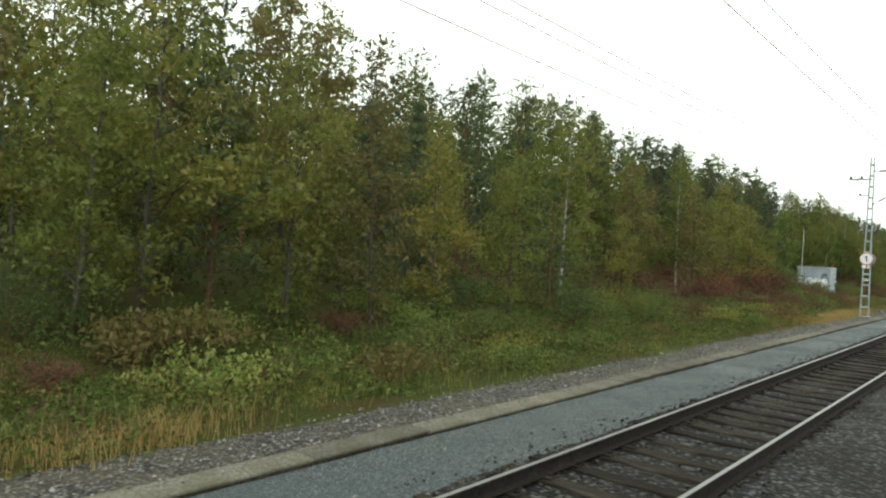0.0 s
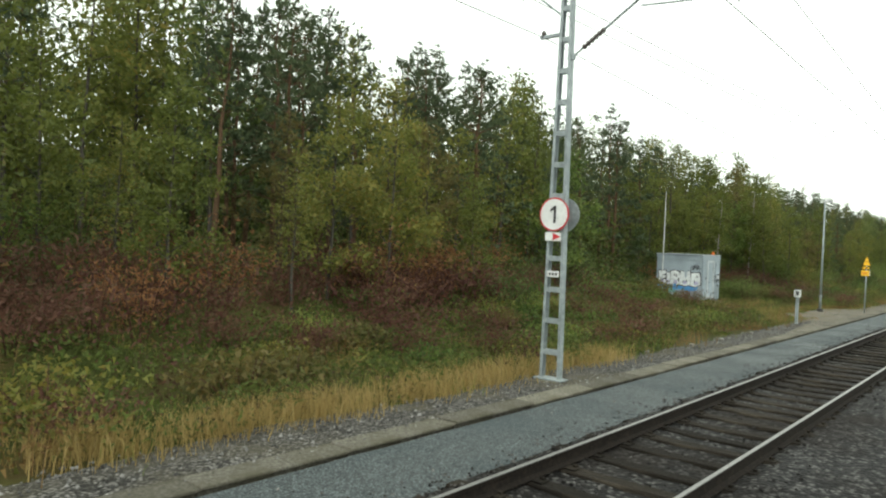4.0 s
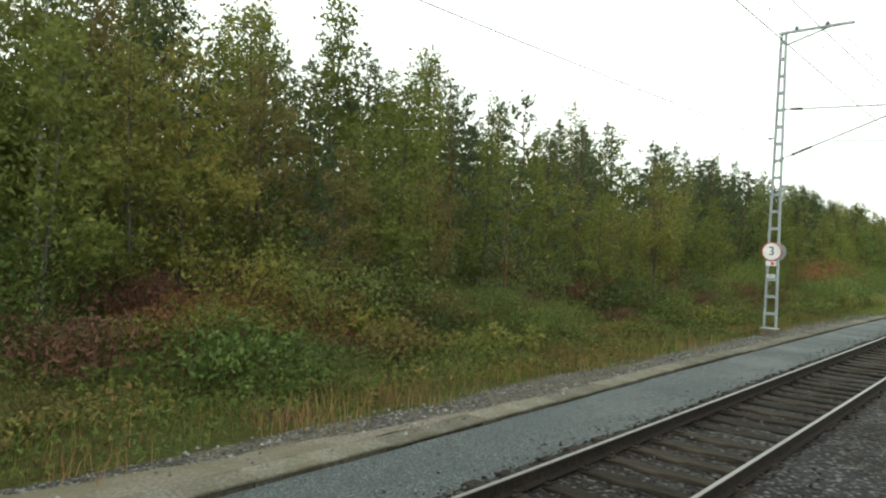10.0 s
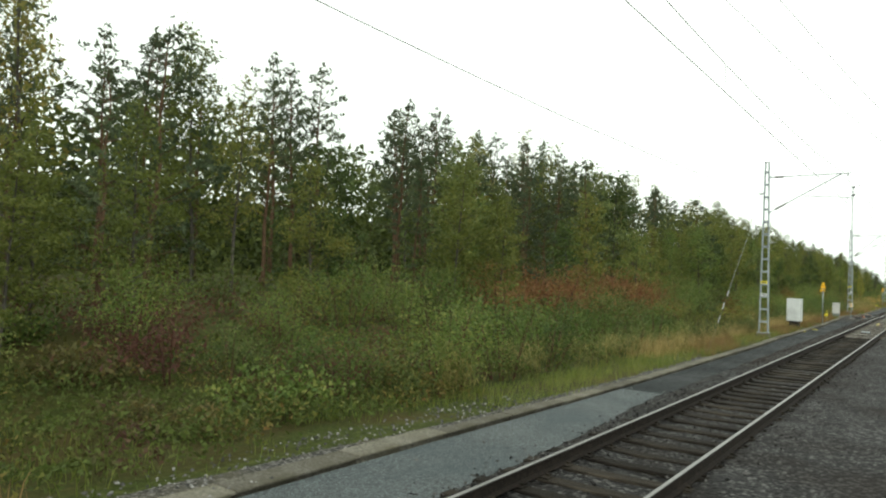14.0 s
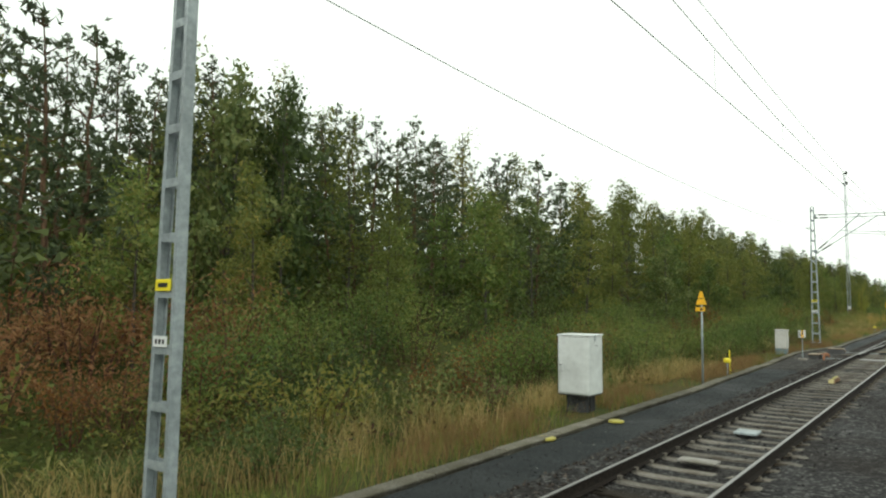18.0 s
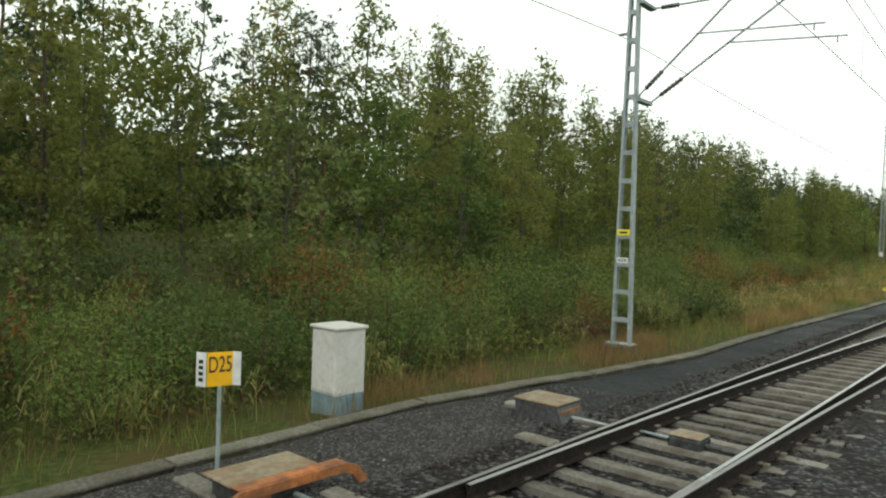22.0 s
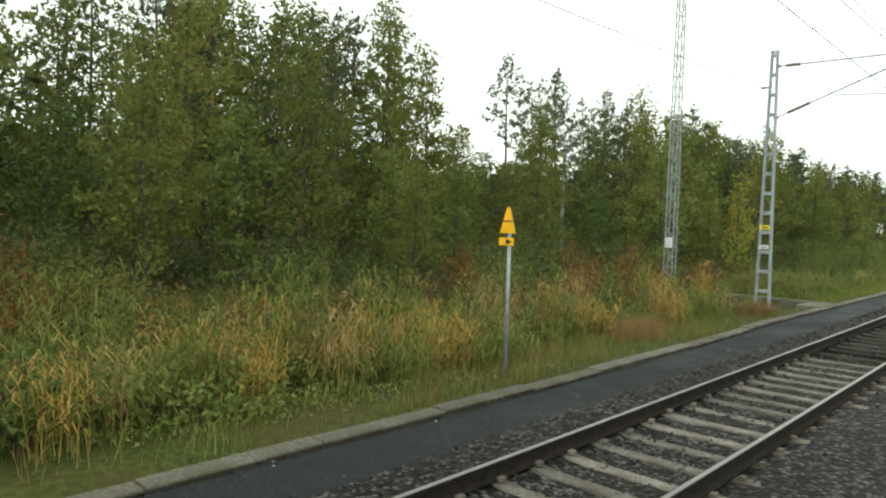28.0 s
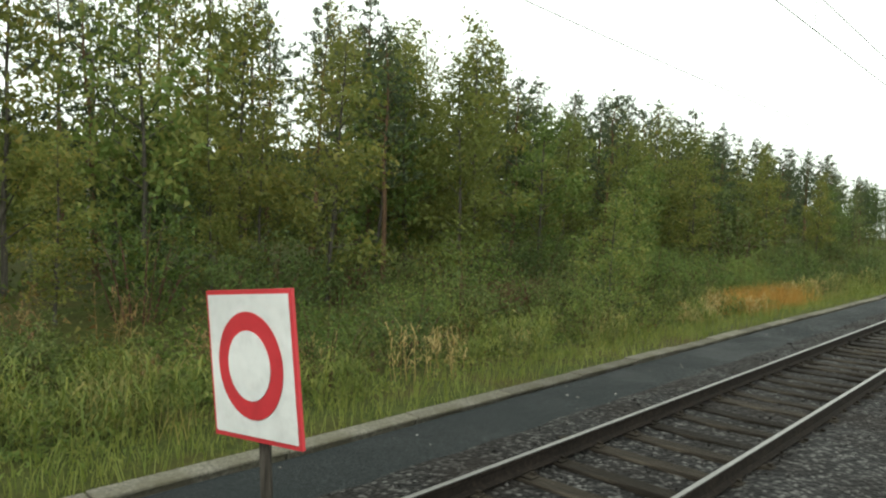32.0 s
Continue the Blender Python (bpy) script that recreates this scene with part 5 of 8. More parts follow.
# ---- lamp post, signs and boxes by the first path ----
def lamp_post(at):
    lp = thing("lamp_post", at, "slim grey steel lamp post with a flat lamp head", "lamp post")
    part("base_collar", Geo().tube([(0, 0, -0.05), (0, 0, 0.1), (0, 0, 0.12)], [0.15, 0.15, 0.1], 14), M["black"], lp)
    part("lower_tube", Geo().tube([(0, 0, 0.1), (0, 0, 0.82), (0, 0, 0.86)], [0.066, 0.064, 0.055], 14), M["galv"], lp, smooth=True)
    part("flange", Geo().tube([(0, 0, 0.78), (0, 0, 0.83)], 0.095, 14), M["galv"], lp)
    part("upper_tube", Geo().tube([(0, 0, 0.84), (0, 0, 3.2), (0, 0, 5.9)], [0.058, 0.05, 0.036], 12), M["galv"], lp, smooth=True)
    hd = part("lamp_head", Geo().tube([(0.02, -0.05, 5.86), (0.03, 0.05, 5.95), (0.06, 0.25, 6.04), (0.1, 0.5, 6.07), (0.14, 0.72, 6.05), (0.15, 0.8, 6.03)], [0.045, 0.08, 0.13, 0.15, 0.11, 0.04], 12), M["white"], lp, "pale rounded lamp head", smooth=True)
    part("lens", Geo().box((0.11, 0.48, 5.95), (0.18, 0.5, 0.06), 0.025), M["cabin"], hd)
    return lp


lamp_post((-8.83, 74.1, -0.22))


def warning_post(at, h, extra=False, tilt=0.0):
    """A grey post with a tall narrow triangle over an arrow plate."""
    wp = thing("warning_sign", at, "yellow triangle warning sign on a grey steel post" if not extra else "yellow triangle sign with arrow and box on post", "sign", "warning signs")
    part("post", Geo().tube([(0, 0, 0), (0.01, tilt, h - 0.12)], 0.032, 10), M["galv"], wp, smooth=True)
    t = tilt
    b = h - 0.43
    tri = part("triangle", Geo().plate([(-0.17, 0.0), (0.17, 0.0), (0.035, 0.43), (-0.035, 0.43)], (0.02, -0.05 + t, b), (1, 0, 0), (0, 0, 1), 0.012), M["yellow"], wp)
    for k in (0, 1):
        part("rim", Geo().tube([((-0.17, 0.17)[k] + 0.02, -0.058 + t, b), ((-0.035, 0.035)[k] + 0.02, -0.058 + t, b + 0.43)], 0.006, 4), M["black"], tri)
    part("bar", Geo().box((0.02, -0.066 + t, b + 0.2), (0.2, 0.004, 0.018)), M["black"], tri)
    ar = part("arrow_plate", Geo().box((-0.02, -0.045 + t, b - 0.14), (0.30, 0.012, 0.13), 0.003), M["yellow"], wp)
    part("arrow", Geo().plate([(-0.02, -0.05), (0.1, 0.0), (-0.02, 0.05)], (0.0, -0.054 + t, b - 0.14), (1, 0, 0), (0, 0, 1), 0.003), M["black"], ar)
    if extra:
        bx = part("box", Geo().box((-0.02, 0.0, b - 0.42), (0.4, 0.16, 0.3), 0.01), M["galv"], wp)
        fc = part("box_face", Geo().box((-0.03, -0.086, b - 0.42), (0.38, 0.012, 0.29), 0.003), M["yellow"], bx)
        for q in range(2):
            part("print", Geo().box((-0.03, -0.094, b - 0.40 - 0.05 * q), (0.24 - 0.06 * q, 0.003, 0.022)), M["red"], fc)
    return wp


warning_post((-6.96, 75.38, -0.28), 3.07, True)
warning_post((-6.7, 170.25, -0.24), 2.97)
warning_post((-7.0, 238.42, -0.26), 2.9, tilt=-0.03)


def post_box(at):
    pb = thing("post_box", at, "grey steel control box on a square post", "control box")
    part("post", Geo().box((0, 0, 0.55), (0.11, 0.11, 1.2), 0.01), M["galv"], pb)
    bx = part("box", Geo().box((0, 0, 1.28), (0.23, 0.25, 0.3), 0.015), M["cream"], pb)
    part("lid", Geo().box((0, 0, 1.445), (0.25, 0.27, 0.03), 0.01), M["dark_steel"], bx)
    part("window", Geo().box((0.02, -0.127, 1.29), (0.13, 0.012, 0.17), 0.004), M["dark_steel"], bx)
    part("handle", Geo().tube([(0.0, -0.13, 1.16), (0.0, -0.19, 1.13), (0.12, -0.19, 1.13), (0.12, -0.13, 1.16)], 0.012, 6), M["white"], bx, "white bent handle")


post_box((-7.67, 64.45, -0.25))
stub = thing("marker_stake", (-8.75, 63.0, -0.3), "short pale wooden marker stake in the grass", "stake")
part("stake", Geo().box((0, 0, 0.16), (0.05, 0.04, 0.42), 0.006), M["post_wood"], stub)


# ---- inspection pit between the rails ----
pit = thing("track_pit", (MID, 74.9, -0.2), "timber lined shallow pit between the rails", "pit")
for x in (-0.62, 0.62):
    part("side_beam", Geo().box((x, 0, -0.17), (0.15, 6.4, 0.46), 0.015), M["pit_side"], pit)
    part("beam_strip", Geo().box((x, 0, 0.068), (0.05, 6.3, 0.014), 0.004), M["rail_side"], pit)
for yy in (-3.1, 3.1):
    part("end_board", Geo().box((0, yy * 1.08, -0.17), (1.08, 0.6, 0.46), 0.01), M["sleeper_wood"], pit)
yy = -2.75
while yy < 2.9:
    part("plank", Geo().box((0, yy, -0.3), (1.08, 0.26, 0.1), 0.015), M["pit_wood"], pit)
    yy += 0.5
for x in (-0.8, 0.8):
    for yy in (-2.9, -1.0, 1.0, 2.9):
        chair = part("rail_chair", Geo().box((x, yy, 0.03), (0.4, 0.2, 0.07), 0.015), M["rail_top"] if yy in (-2.9, 2.9) else M["rail_side"], pit)
        for e in (-0.13, 0.13):
            part("jaw", Geo().box((x + e, yy, 0.09), (0.09, 0.15, 0.09), 0.015), M["rail_top"] if yy in (-2.9, 2.9) else M["rail_side"], chair)
for yy in (-4.0, 4.1):
    part("cross_bar", Geo().box((0, yy, 0.06), (1.3, 0.07, 0.05), 0.008), M["rail_side"], pit)


# ---- white cabinet, marker posts ----
def big_cabinet(at):
    c = thing("trackside_cabinet", at, "pale grey-white steel cabinet on a dark pedestal", "cabinet")
    part("pedestal", Geo().box((0, 0.02, 0.22), (0.52, 0.46, 0.62), 0.015), M["dark_plinth"], c)
    for x in (-0.24, 0.25):
        part("pedestal_post", Geo().box((x, -0.02, 0.2), (0.1, 0.1, 0.66), 0.01), M["dark_plinth"], c)
    body = part("body", Geo().box((0, 0, 1.15), (0.8, 0.74, 1.36), 0.018), M["cream"], c)
    part("base_frame", Geo().box((0, 0, 0.47), (0.78, 0.72, 0.04), 0.004), M["dark_steel"], c)
    part("roof", Geo().box((0, 0, 1.845), (0.84, 0.78, 0.04), 0.012), M["cream"], c)
    door = part("door", Geo().box((-0.005, -0.376, 1.14), (0.74, 0.022, 1.27), 0.008), M["cream"], c)
    hd = part("handle", Geo().box((-0.29, -0.41, 1.1), (0.1, 0.06, 0.2), 0.014), M["cream"], door)
    part("lock", Geo().box((-0.29, -0.445, 1.16), (0.03, 0.02, 0.03), 0.004), M["dark_steel"], hd)
    part("bracket", Geo().box((0.41, -0.06, 1.78), (0.03, 0.04, 0.14), 0.006), M["galv"], c)
    part("print", Geo().box((0.405, 0.02, 1.6), (0.004, 0.08, 0.02)), M["dark_steel"], body)


big_cabinet((-7.37, 162.97, -0.26))
for k, (xx, yy) in enumerate(((-6.12, 162.1), (-6.38, 159.5))):
    ld = thing("cable_cover", (xx, yy, -0.19), "round faded yellow cable cover lying on the path", "cover", "cable covers")
    part("cover", Geo().tube([(0, 0, -0.02), (0, 0, 0.012), (0, 0, 0.025)], [0.17, 0.17, 0.13], 20), M["dull_yellow"], ld)
tb = thing("balise", (-3.5, 162.3, -0.15), "flat grey track transponder plate between the rails", "balise")
part("plate", Geo().box((0, 0, 0), (0.42, 0.46, 0.05), 0.012), M["galv"], tb)
tb = thing("balise", (-3.5, 159.2, -0.15), "flat yellow-grey track plate between the rails", "balise")
part("plate", Geo().box((0, 0, 0), (0.6, 0.3, 0.04), 0.012), M["concrete"], tb)
mk = thing("marker_box", (-6.88, 173.75, -0.28), "small lemon yellow marker box on a short stake", "marker")
part("stake", Geo().box((0, 0, 0.26), (0.045, 0.045, 0.54), 0.006), M["galv"], mk)
part("box", Geo().box((0, 0, 0.6), (0.22, 0.2, 0.16), 0.03), M["lemon"], mk)
mk = thing("marker_box", (-6.79, 222.82, -0.28), "small lemon yellow marker box low in brown grass", "marker")
part("stake", Geo().box((0, 0, 0.2), (0.045, 0.045, 0.44), 0.006), M["galv"], mk)
part("box", Geo().box((0, 0, 0.5), (0.22, 0.2, 0.15), 0.03), M["lemon"], mk)
st = thing("marker_stick", (-6.9, 174.15, -0.28), "thin yellow plastic marker stick in dry grass", "marker")
part("stick", Geo().tube([(0, 0.04, 0), (0, -0.03, 0.95)], 0.022, 8), M["lemon"], st)
wd = thing("stop_wedge", (-3.5, 174.1, -0.2), "worn yellow steel ramp lying between the rails", "ramp")
part("bar", Geo().box((-0.07, 0.05, 0.115), (0.07, 0.95, 0.03), 0.008), M["dull_yellow"], wd)
part("nose", Geo().plate([(-0.1, 0), (0.05, 0), (0.05, 0.17), (-0.1, 0.17)], (-0.08, -0.6, -0.03), (1, 0, 0), (0, 0.75, 0.66), 0.03), M["worn_yellow"], wd, "worn yellow sloping end")
part("side", Geo().plate([(-0.6, -0.12), (0.62, -0.12), (0.52, 0.02), (-0.44, 0.02)], (-0.02, 0, 0.09), (0, 1, 0), (0, 0, 1), 0.02), M["brown_lid"], wd)

# ---- signal post with ladder, number post ----
sg = thing("signal_post", (-0.82, 172.22, -0.26), "blue-grey square steel signal post with a side ladder", "signal post")
part("column", Geo().box((0, 0, 2.9), (0.15, 0.15, 5.8), 0.02), M["blue_steel"], sg)
part("base", Geo().box((0, 0, 0.06), (0.4, 0.4, 0.2), 0.02), M["concrete"], sg)
tg = part("label_plate", Geo().box((0.0785, 0.0, 2.3), (0.006, 0.09, 0.28), 0.002), M["brown_lid"], sg, "faded orange label plate")
for q in range(4):
    part("print", Geo().box((0.0825, 0.0, 2.21 + 0.06 * q), (0.003, 0.06, 0.025)), M["orange"], tg)
ladder = part("ladder", Geo().tube([(0.13, 0.36, 0.3), (0.13, 0.36, 6.2)], 0.027, 8), M["blue_steel"], sg)
for q in range(19):
    part("rung", Geo().tube([(0.03, 0.06, 0.53 + 0.2745 * q), (0.13, 0.36, 0.53 + 0.2745 * q)], 0.014, 8), M["blue_steel"], ladder)
nb = thing("dwarf_signal", (-0.97, 170.7, -0.26), "dark dwarf signal with lit red lamps and number plate", "signal")
part("post", Geo().tube([(0.05, 0.2, -0.1), (0.05, 0.2, 0.95)], 0.05, 10), M["dark_steel"], nb)
head = part("head", Geo().box((0.05, 0.18, 1.17), (0.46, 0.22, 0.5), 0.05), M["black"], nb, "black signal head")
for lx, lz in ((0.16, 1.37), (-0.08, 1.13)):
    part("lamp", Geo().tube([(lx, 0.075, lz), (lx, 0.06, lz)], [0.055, 0.045], 16), M["red_lamp"], head, "lit red lamp")
    part("hood", Geo().tube([(lx, 0.08, lz + 0.005), (lx, 0.0, lz + 0.02)], [0.066, 0.07], 16, False), M["black"], head)
for lx, lz in ((0.16, 1.13), (-0.08, 1.37)):
    part("lens", Geo().tube([(lx, 0.078, lz), (lx, 0.062, lz)], [0.055, 0.045], 16), M["dark_steel"], head)
part("bracket", Geo().box((0.0, 0.03, 1.55), (0.04, 0.04, 0.9), 0.006), M["dark_steel"], nb)
pl = part("plate", Geo().box((0, 0, 1.72), (0.095, 0.012, 0.56), 0.004), M["dirty_shaded_white"], nb)
part("cap", Geo().box((0.02, 0.02, 2.03), (0.095, 0.05, 0.05), 0.008), M["black"], nb)
for q, ch in enumerate("T052"):
    lettering(ch, 0.13, M["black"], pl, pose(0, -0.009, 1.92 - 0.128 * q, 90, 0, 0), name="numeral")


# ---- point machines and their cabinet ----
def small_cabinet(at):
    c = thing("points_cabinet", at, "white cabinet with a blue-grey foot", "cabinet")
    part("foot", Geo().box((0, 0, 0.1), (0.53, 0.53, 0.52), 0.012), M["blue_foot"], c, "blue-grey plastic foot")
    part("body", Geo().box((0, 0, 0.79), (0.54, 0.54, 0.92), 0.015), M["cabinet_grey"], c)
    part("lid", Geo().box((0, 0, 1.27), (0.6, 0.6, 0.05), 0.015), M["cabinet_grey"], c)
    part("door", Geo().box((0, -0.275, 0.79), (0.48, 0.014, 0.84), 0.005), M["cabinet_grey"], c)


small_cabinet((-7.63, 186.82, -0.28))
ds = thing("points_sign", (-6.22, 184.12, -0.24), "two faced points number sign, yellow and white", "sign")
part("post", Geo().tube([(0, 0, 0), (0, 0, 1.0)], 0.022, 8), M["galv"], ds)
u1, u2 = Vector((0.24, 0.97, 0)), Vector((0.9, 0.43, 0))
c1 = Vector((0.0, 0.0, 1.17))
pf = part("face", Geo().plate([(-0.13, -0.17), (0.13, -0.17), (0.13, 0.17), (-0.13, 0.17)], c1, u1, (0, 0, 1), 0.01), M["yellow"], ds)
lettering("D25", 0.23, M["black"], pf, pose(0.0117, -0.0029, 1.21, 90, 0, 76) @ Matrix.Diagonal((0.6, 1, 1, 1)), name="numeral")
for cc, hw in ((c1 + u1 * 0.13 + u2 * 0.05, 0.045), (c1 - u1 * 0.13 - u2 * 0.06, 0.055)):
    pw = part("face", Geo().plate([(-hw, -0.17), (hw, -0.17), (hw, 0.17), (-hw, 0.17)], cc, u2, (0, 0, 1), 0.01), M["white"], ds)
for q in range(4):
    part("print", Geo().plate([(-0.025, -0.018), (0.025, -0.018), (0.025, 0.018), (-0.025, 0.018)], cc + Vector((0.0052, -0.0108, -0.1 + 0.06 * q)), u2, (0, 0, 1), 0.003), M["black"], pw)

pm = thing("point_machine", (-5.58, 184.36, -0.24), "point machine with orange guard arch and grey lid", "point machine", "point machines")
ARCH = [(-0.88, 0), (-0.7, 0.2), (-0.56, 0.27), (0.62, 0.27), (0.8, 0.2), (0.93, 0.02), (0.83, 0.0), (0.72, 0.13), (0.58, 0.18), (-0.54, 0.18), (-0.64, 0.13), (-0.76, 0)]
part("side_arch", Geo().plate(ARCH, (0.28, 0, 0), (0, 1, 0), (0, 0, 1), 0.045), M["orange"], pm, "rusty orange guard arch")
part("arch_flange", Geo().box((0.23, 0.03, 0.272), (0.14, 1.2, 0.014), 0.004), M["orange"], pm)
part("inner_leg", Geo().plate([(0.0, 0), (0.1, 0), (0.14, 0.19), (0.03, 0.19)], (0.26, -0.36, 0.0), (0, 1, 0), (0, 0, 1), 0.03), M["orange"], pm)
part("lid", Geo().box((-0.14, -0.06, 0.25), (0.5, 0.98, 0.03), 0.01), M["tan_lid"], pm)
part("motor", Geo().box((-0.14, -0.04, 0.1), (0.44, 0.86, 0.27), 0.03), M["dark_steel"], pm)
part("drive_rod", Geo().tube([(0.2, 0.1, 0.06), (1.42, 0.1, 0.06)], 0.025, 8), M["galv"], pm)
for px, py, w in ((0.85, 0.42, 1.1), (-0.62, -0.42, 0.75), (0.75, -0.45, 0.9)):
    part("bearer_end", Geo().box((px, py, 0.0), (w, 0.24, 0.12), 0.02), M["sleeper_conc"], pm)
for cx, cy, cr in ((-6.07, 183.2, 0.2), (-6.1, 189.03, 0.16)):
    pd = thing("drain_cover", (cx, cy, -0.2), "pale round concrete cover on the path", "cover", "covers on the path")
    part("cover", Geo().tube([(0, 0, -0.03), (0, 0, 0.02), (0, 0, 0.032)], [cr, cr, cr - 0.03], 20), M["concrete"], pd)
pm2 = thing("point_machine", (-5.42, 188.9, -0.24), "dark point machine box with a worn tan lid", "point machine", "point machines")
part("case", Geo().plate([(-0.37, -0.02), (0.46, -0.02), (0.34, 0.22), (0.3, 0.26), (-0.37, 0.26)], (0, 0.3, 0), (1, 0, 0), (0, 0, 1), 0.6), M["dark_steel"], pm2)
part("lid", Geo().box((-0.03, 0, 0.275), (0.74, 0.64, 0.035), 0.012), M["tan_lid"], pm2)
part("end_plate", Geo().box((0.37, 0, 0.12), (0.02, 0.5, 0.16), 0.006), M["brown_lid"], pm2)
part("drive_rod", Geo().tube([(0.38, 0.0, 0.08), (1.3, 0.0, 0.08)], 0.028, 8), M["galv"], pm2)
for px, py, w in ((0.62, -1.2, 0.55), (0.72, 0.0, 0.5)):
    part("bearer_end", Geo().box((px, py, 0.03), (w, 0.26, 0.12), 0.02), M["sleeper_conc"], pm2)
pm3 = thing("point_detector", (-3.37, 188.95, -0.2), "olive brown flat detector box between the rails", "detector")
part("case", Geo().box((0, 0, 0.06), (0.42, 0.36, 0.17), 0.03), M["dark_plinth"], pm3)
part("lid", Geo().box((0, 0, 0.155), (0.4, 0.34, 0.03), 0.012), M["tan_lid"], pm3)
part("rod", Geo().tube([(0.2, 0, 0.06), (0.7, 0, 0.06)], 0.03, 8), M["dark_steel"], pm3)
part("rod", Geo().tube([(-0.2, 0, 0.06), (-0.75, 0, 0.06)], 0.02, 8), M["galv"], pm3)
pw_ = thing("bearer_plate", (-3.4, 184.45, -0.165), "wet flat steel plate between the rails", "plate")
part("plate", Geo().box((0, 0, 0), (1.1, 0.62, 0.02), 0.006), M["wet_plate"], pw_)


# ---- floodlight tower and culvert wall ----
def tower(at, h):
    tw = thing("floodlight_tower", at, "slender galvanised lattice tower with lamps on top", "tower")
    part("foundation", Geo().box((0, 0, -0.1), (0.62, 0.62, 0.5), 0.03), M["concrete"], tw, "pale concrete block")
    w0, w1 = 0.19, 0.09
    cor = [(-1, -1), (1, -1), (1, 1), (-1, 1)]
    at_h = lambda c, z: Vector((c[0] * (w0 + (w1 - w0) * z / h), c[1] * (w0 + (w1 - w0) * z / h), z))
    for c in cor:
        part("leg", Geo().tube([at_h(c, 0.2), at_h(c, h)], 0.02, 6), M["galv"], tw)
    z, k = 0.3, 0
    while z < h - 0.5:
        s = 0.42
        for a, b in ((0, 1), (1, 2), (2, 3), (3, 0)):
            g = Geo().tube([at_h(cor[a], z), at_h(cor[b], z)], 0.011, 4, False)
            p, q = (cor[a], cor[b]) if k % 2 else (cor[b], cor[a])
            g.tube([at_h(p, z), at_h(q, z + s)], 0.011, 4, False)
            part("lattice_bar", g, M["galv"], tw)
        z += s
        k += 1
    part("box", Geo().box((0.03, -w0 - 0.08, 1.75), (0.27, 0.14, 0.42), 0.015), M["white"], tw, "white switch box")
    for zz, wd2 in ((h - 0.05, 0.9), (h - 1.5, 1.1)):
        bar = part("lamp_bar", Geo().box((0, 0, zz), (wd2 * 0.5, wd2, 0.06), 0.01), M["galv"], tw)
        for s in (-1, 1):
            part("floodlight", Geo().box((0.25, s * wd2 * 0.42, zz + 0.14), (0.2, 0.3, 0.24), 0.03), M["dark_steel"], bar)


tower((-12.78, 257.2, 0.05), 20.4)


# ---- wooden power pole standing in the wood ----
def power_pole(at, top):
    pp = thing("power_pole", at, "weathered grey wooden power pole with a crossarm", "utility pole")
    part("pole", Geo().tube([(0, 0, -0.3), (0, 0, top * 0.5), (0, 0, top)], [0.15, 0.13, 0.10], 10), M["pale_wood"], pp)
    arm = part("crossarm", Geo().box((0, -0.12, top - 0.12), (2.0, 0.1, 0.12), 0.01), M["pale_wood"], pp)
    for s in (-1, 1):
        part("brace", Geo().tube([(s * 0.45, -0.12, top - 0.16), (s * 0.06, -0.1, top - 0.75)], 0.022, 6), M["galv"], pp)
    for s in (-0.92, 0.0, 0.92):
        part("insulator", Geo().tube([(s, -0.12, top - 0.06), (s, -0.12, top + 0.04), (s, -0.12, top + 0.12), (s, -0.12, top + 0.18)], [0.02, 0.06, 0.05, 0.03], 8), M["insul"], arm)


power_pole((-27.6, 271.6, 0.5), 7.7)
cw = thing("culvert_wall", (-9.05, 257.0, -0.3), "low concrete wing wall running out from the kerb", "wall")
part("wall", Geo().box((0, 0, -0.12), (4.6, 0.24, 0.5), 0.02), M["damp_wall"], cw)
part("coping", Geo().box((0, 0.02, 0.16), (4.7, 0.26, 0.07), 0.012), M["kerb"], cw)
cs = thing("culvert_slab", (-6.85, 256.35, -0.2), "flat concrete slab behind the kerb", "slab")
part("slab", Geo().box((0, 0, 0.0), (0.85, 1.9, 0.14), 0.015), M["kerb"], cs)

# ---- stop board standing in the closed track ----
sb = thing("stop_board", (-3.515, 263.84, -0.22), "white square board with red ring on wooden post", "sign")
part("post", Geo().tube([(0.06, 0.13, -0.1), (0.0, 0.05, 1.9)], 0.042, 4), M["dark_post"], sb)
YAW, LEAN, BACK = 0.054, 0.103, -0.041
su, sv = Vector((math.cos(YAW), math.sin(YAW), 0)), Vector((-math.sin(YAW) * BACK, math.cos(YAW) * BACK, 1)).normalized()
bx_, by_ = su * math.cos(LEAN) + sv * math.sin(LEAN), sv * math.cos(LEAN) - su * math.sin(LEAN)
square = lambda a, b: [(-a, -b), (a, -b), (a, b), (-a, b)]
bd = part("board", Geo().plate(square(0.425, 0.443), (0, 0, 1.726), bx_, by_, 0.02), M["red"], sb)
part("board_face", Geo().plate(square(0.4, 0.415), (0, -0.0215, 1.726), bx_, by_, 0.004), M["white"], bd)
part("ring", Geo().plate(disc(0.315, 44), (0, -0.027, 1.726), bx_, by_, 0.004), M["red"], bd)
part("ring_centre", Geo().plate(disc(0.205, 40), (0, -0.0325, 1.726), bx_, by_, 0.004), M["white"], bd)


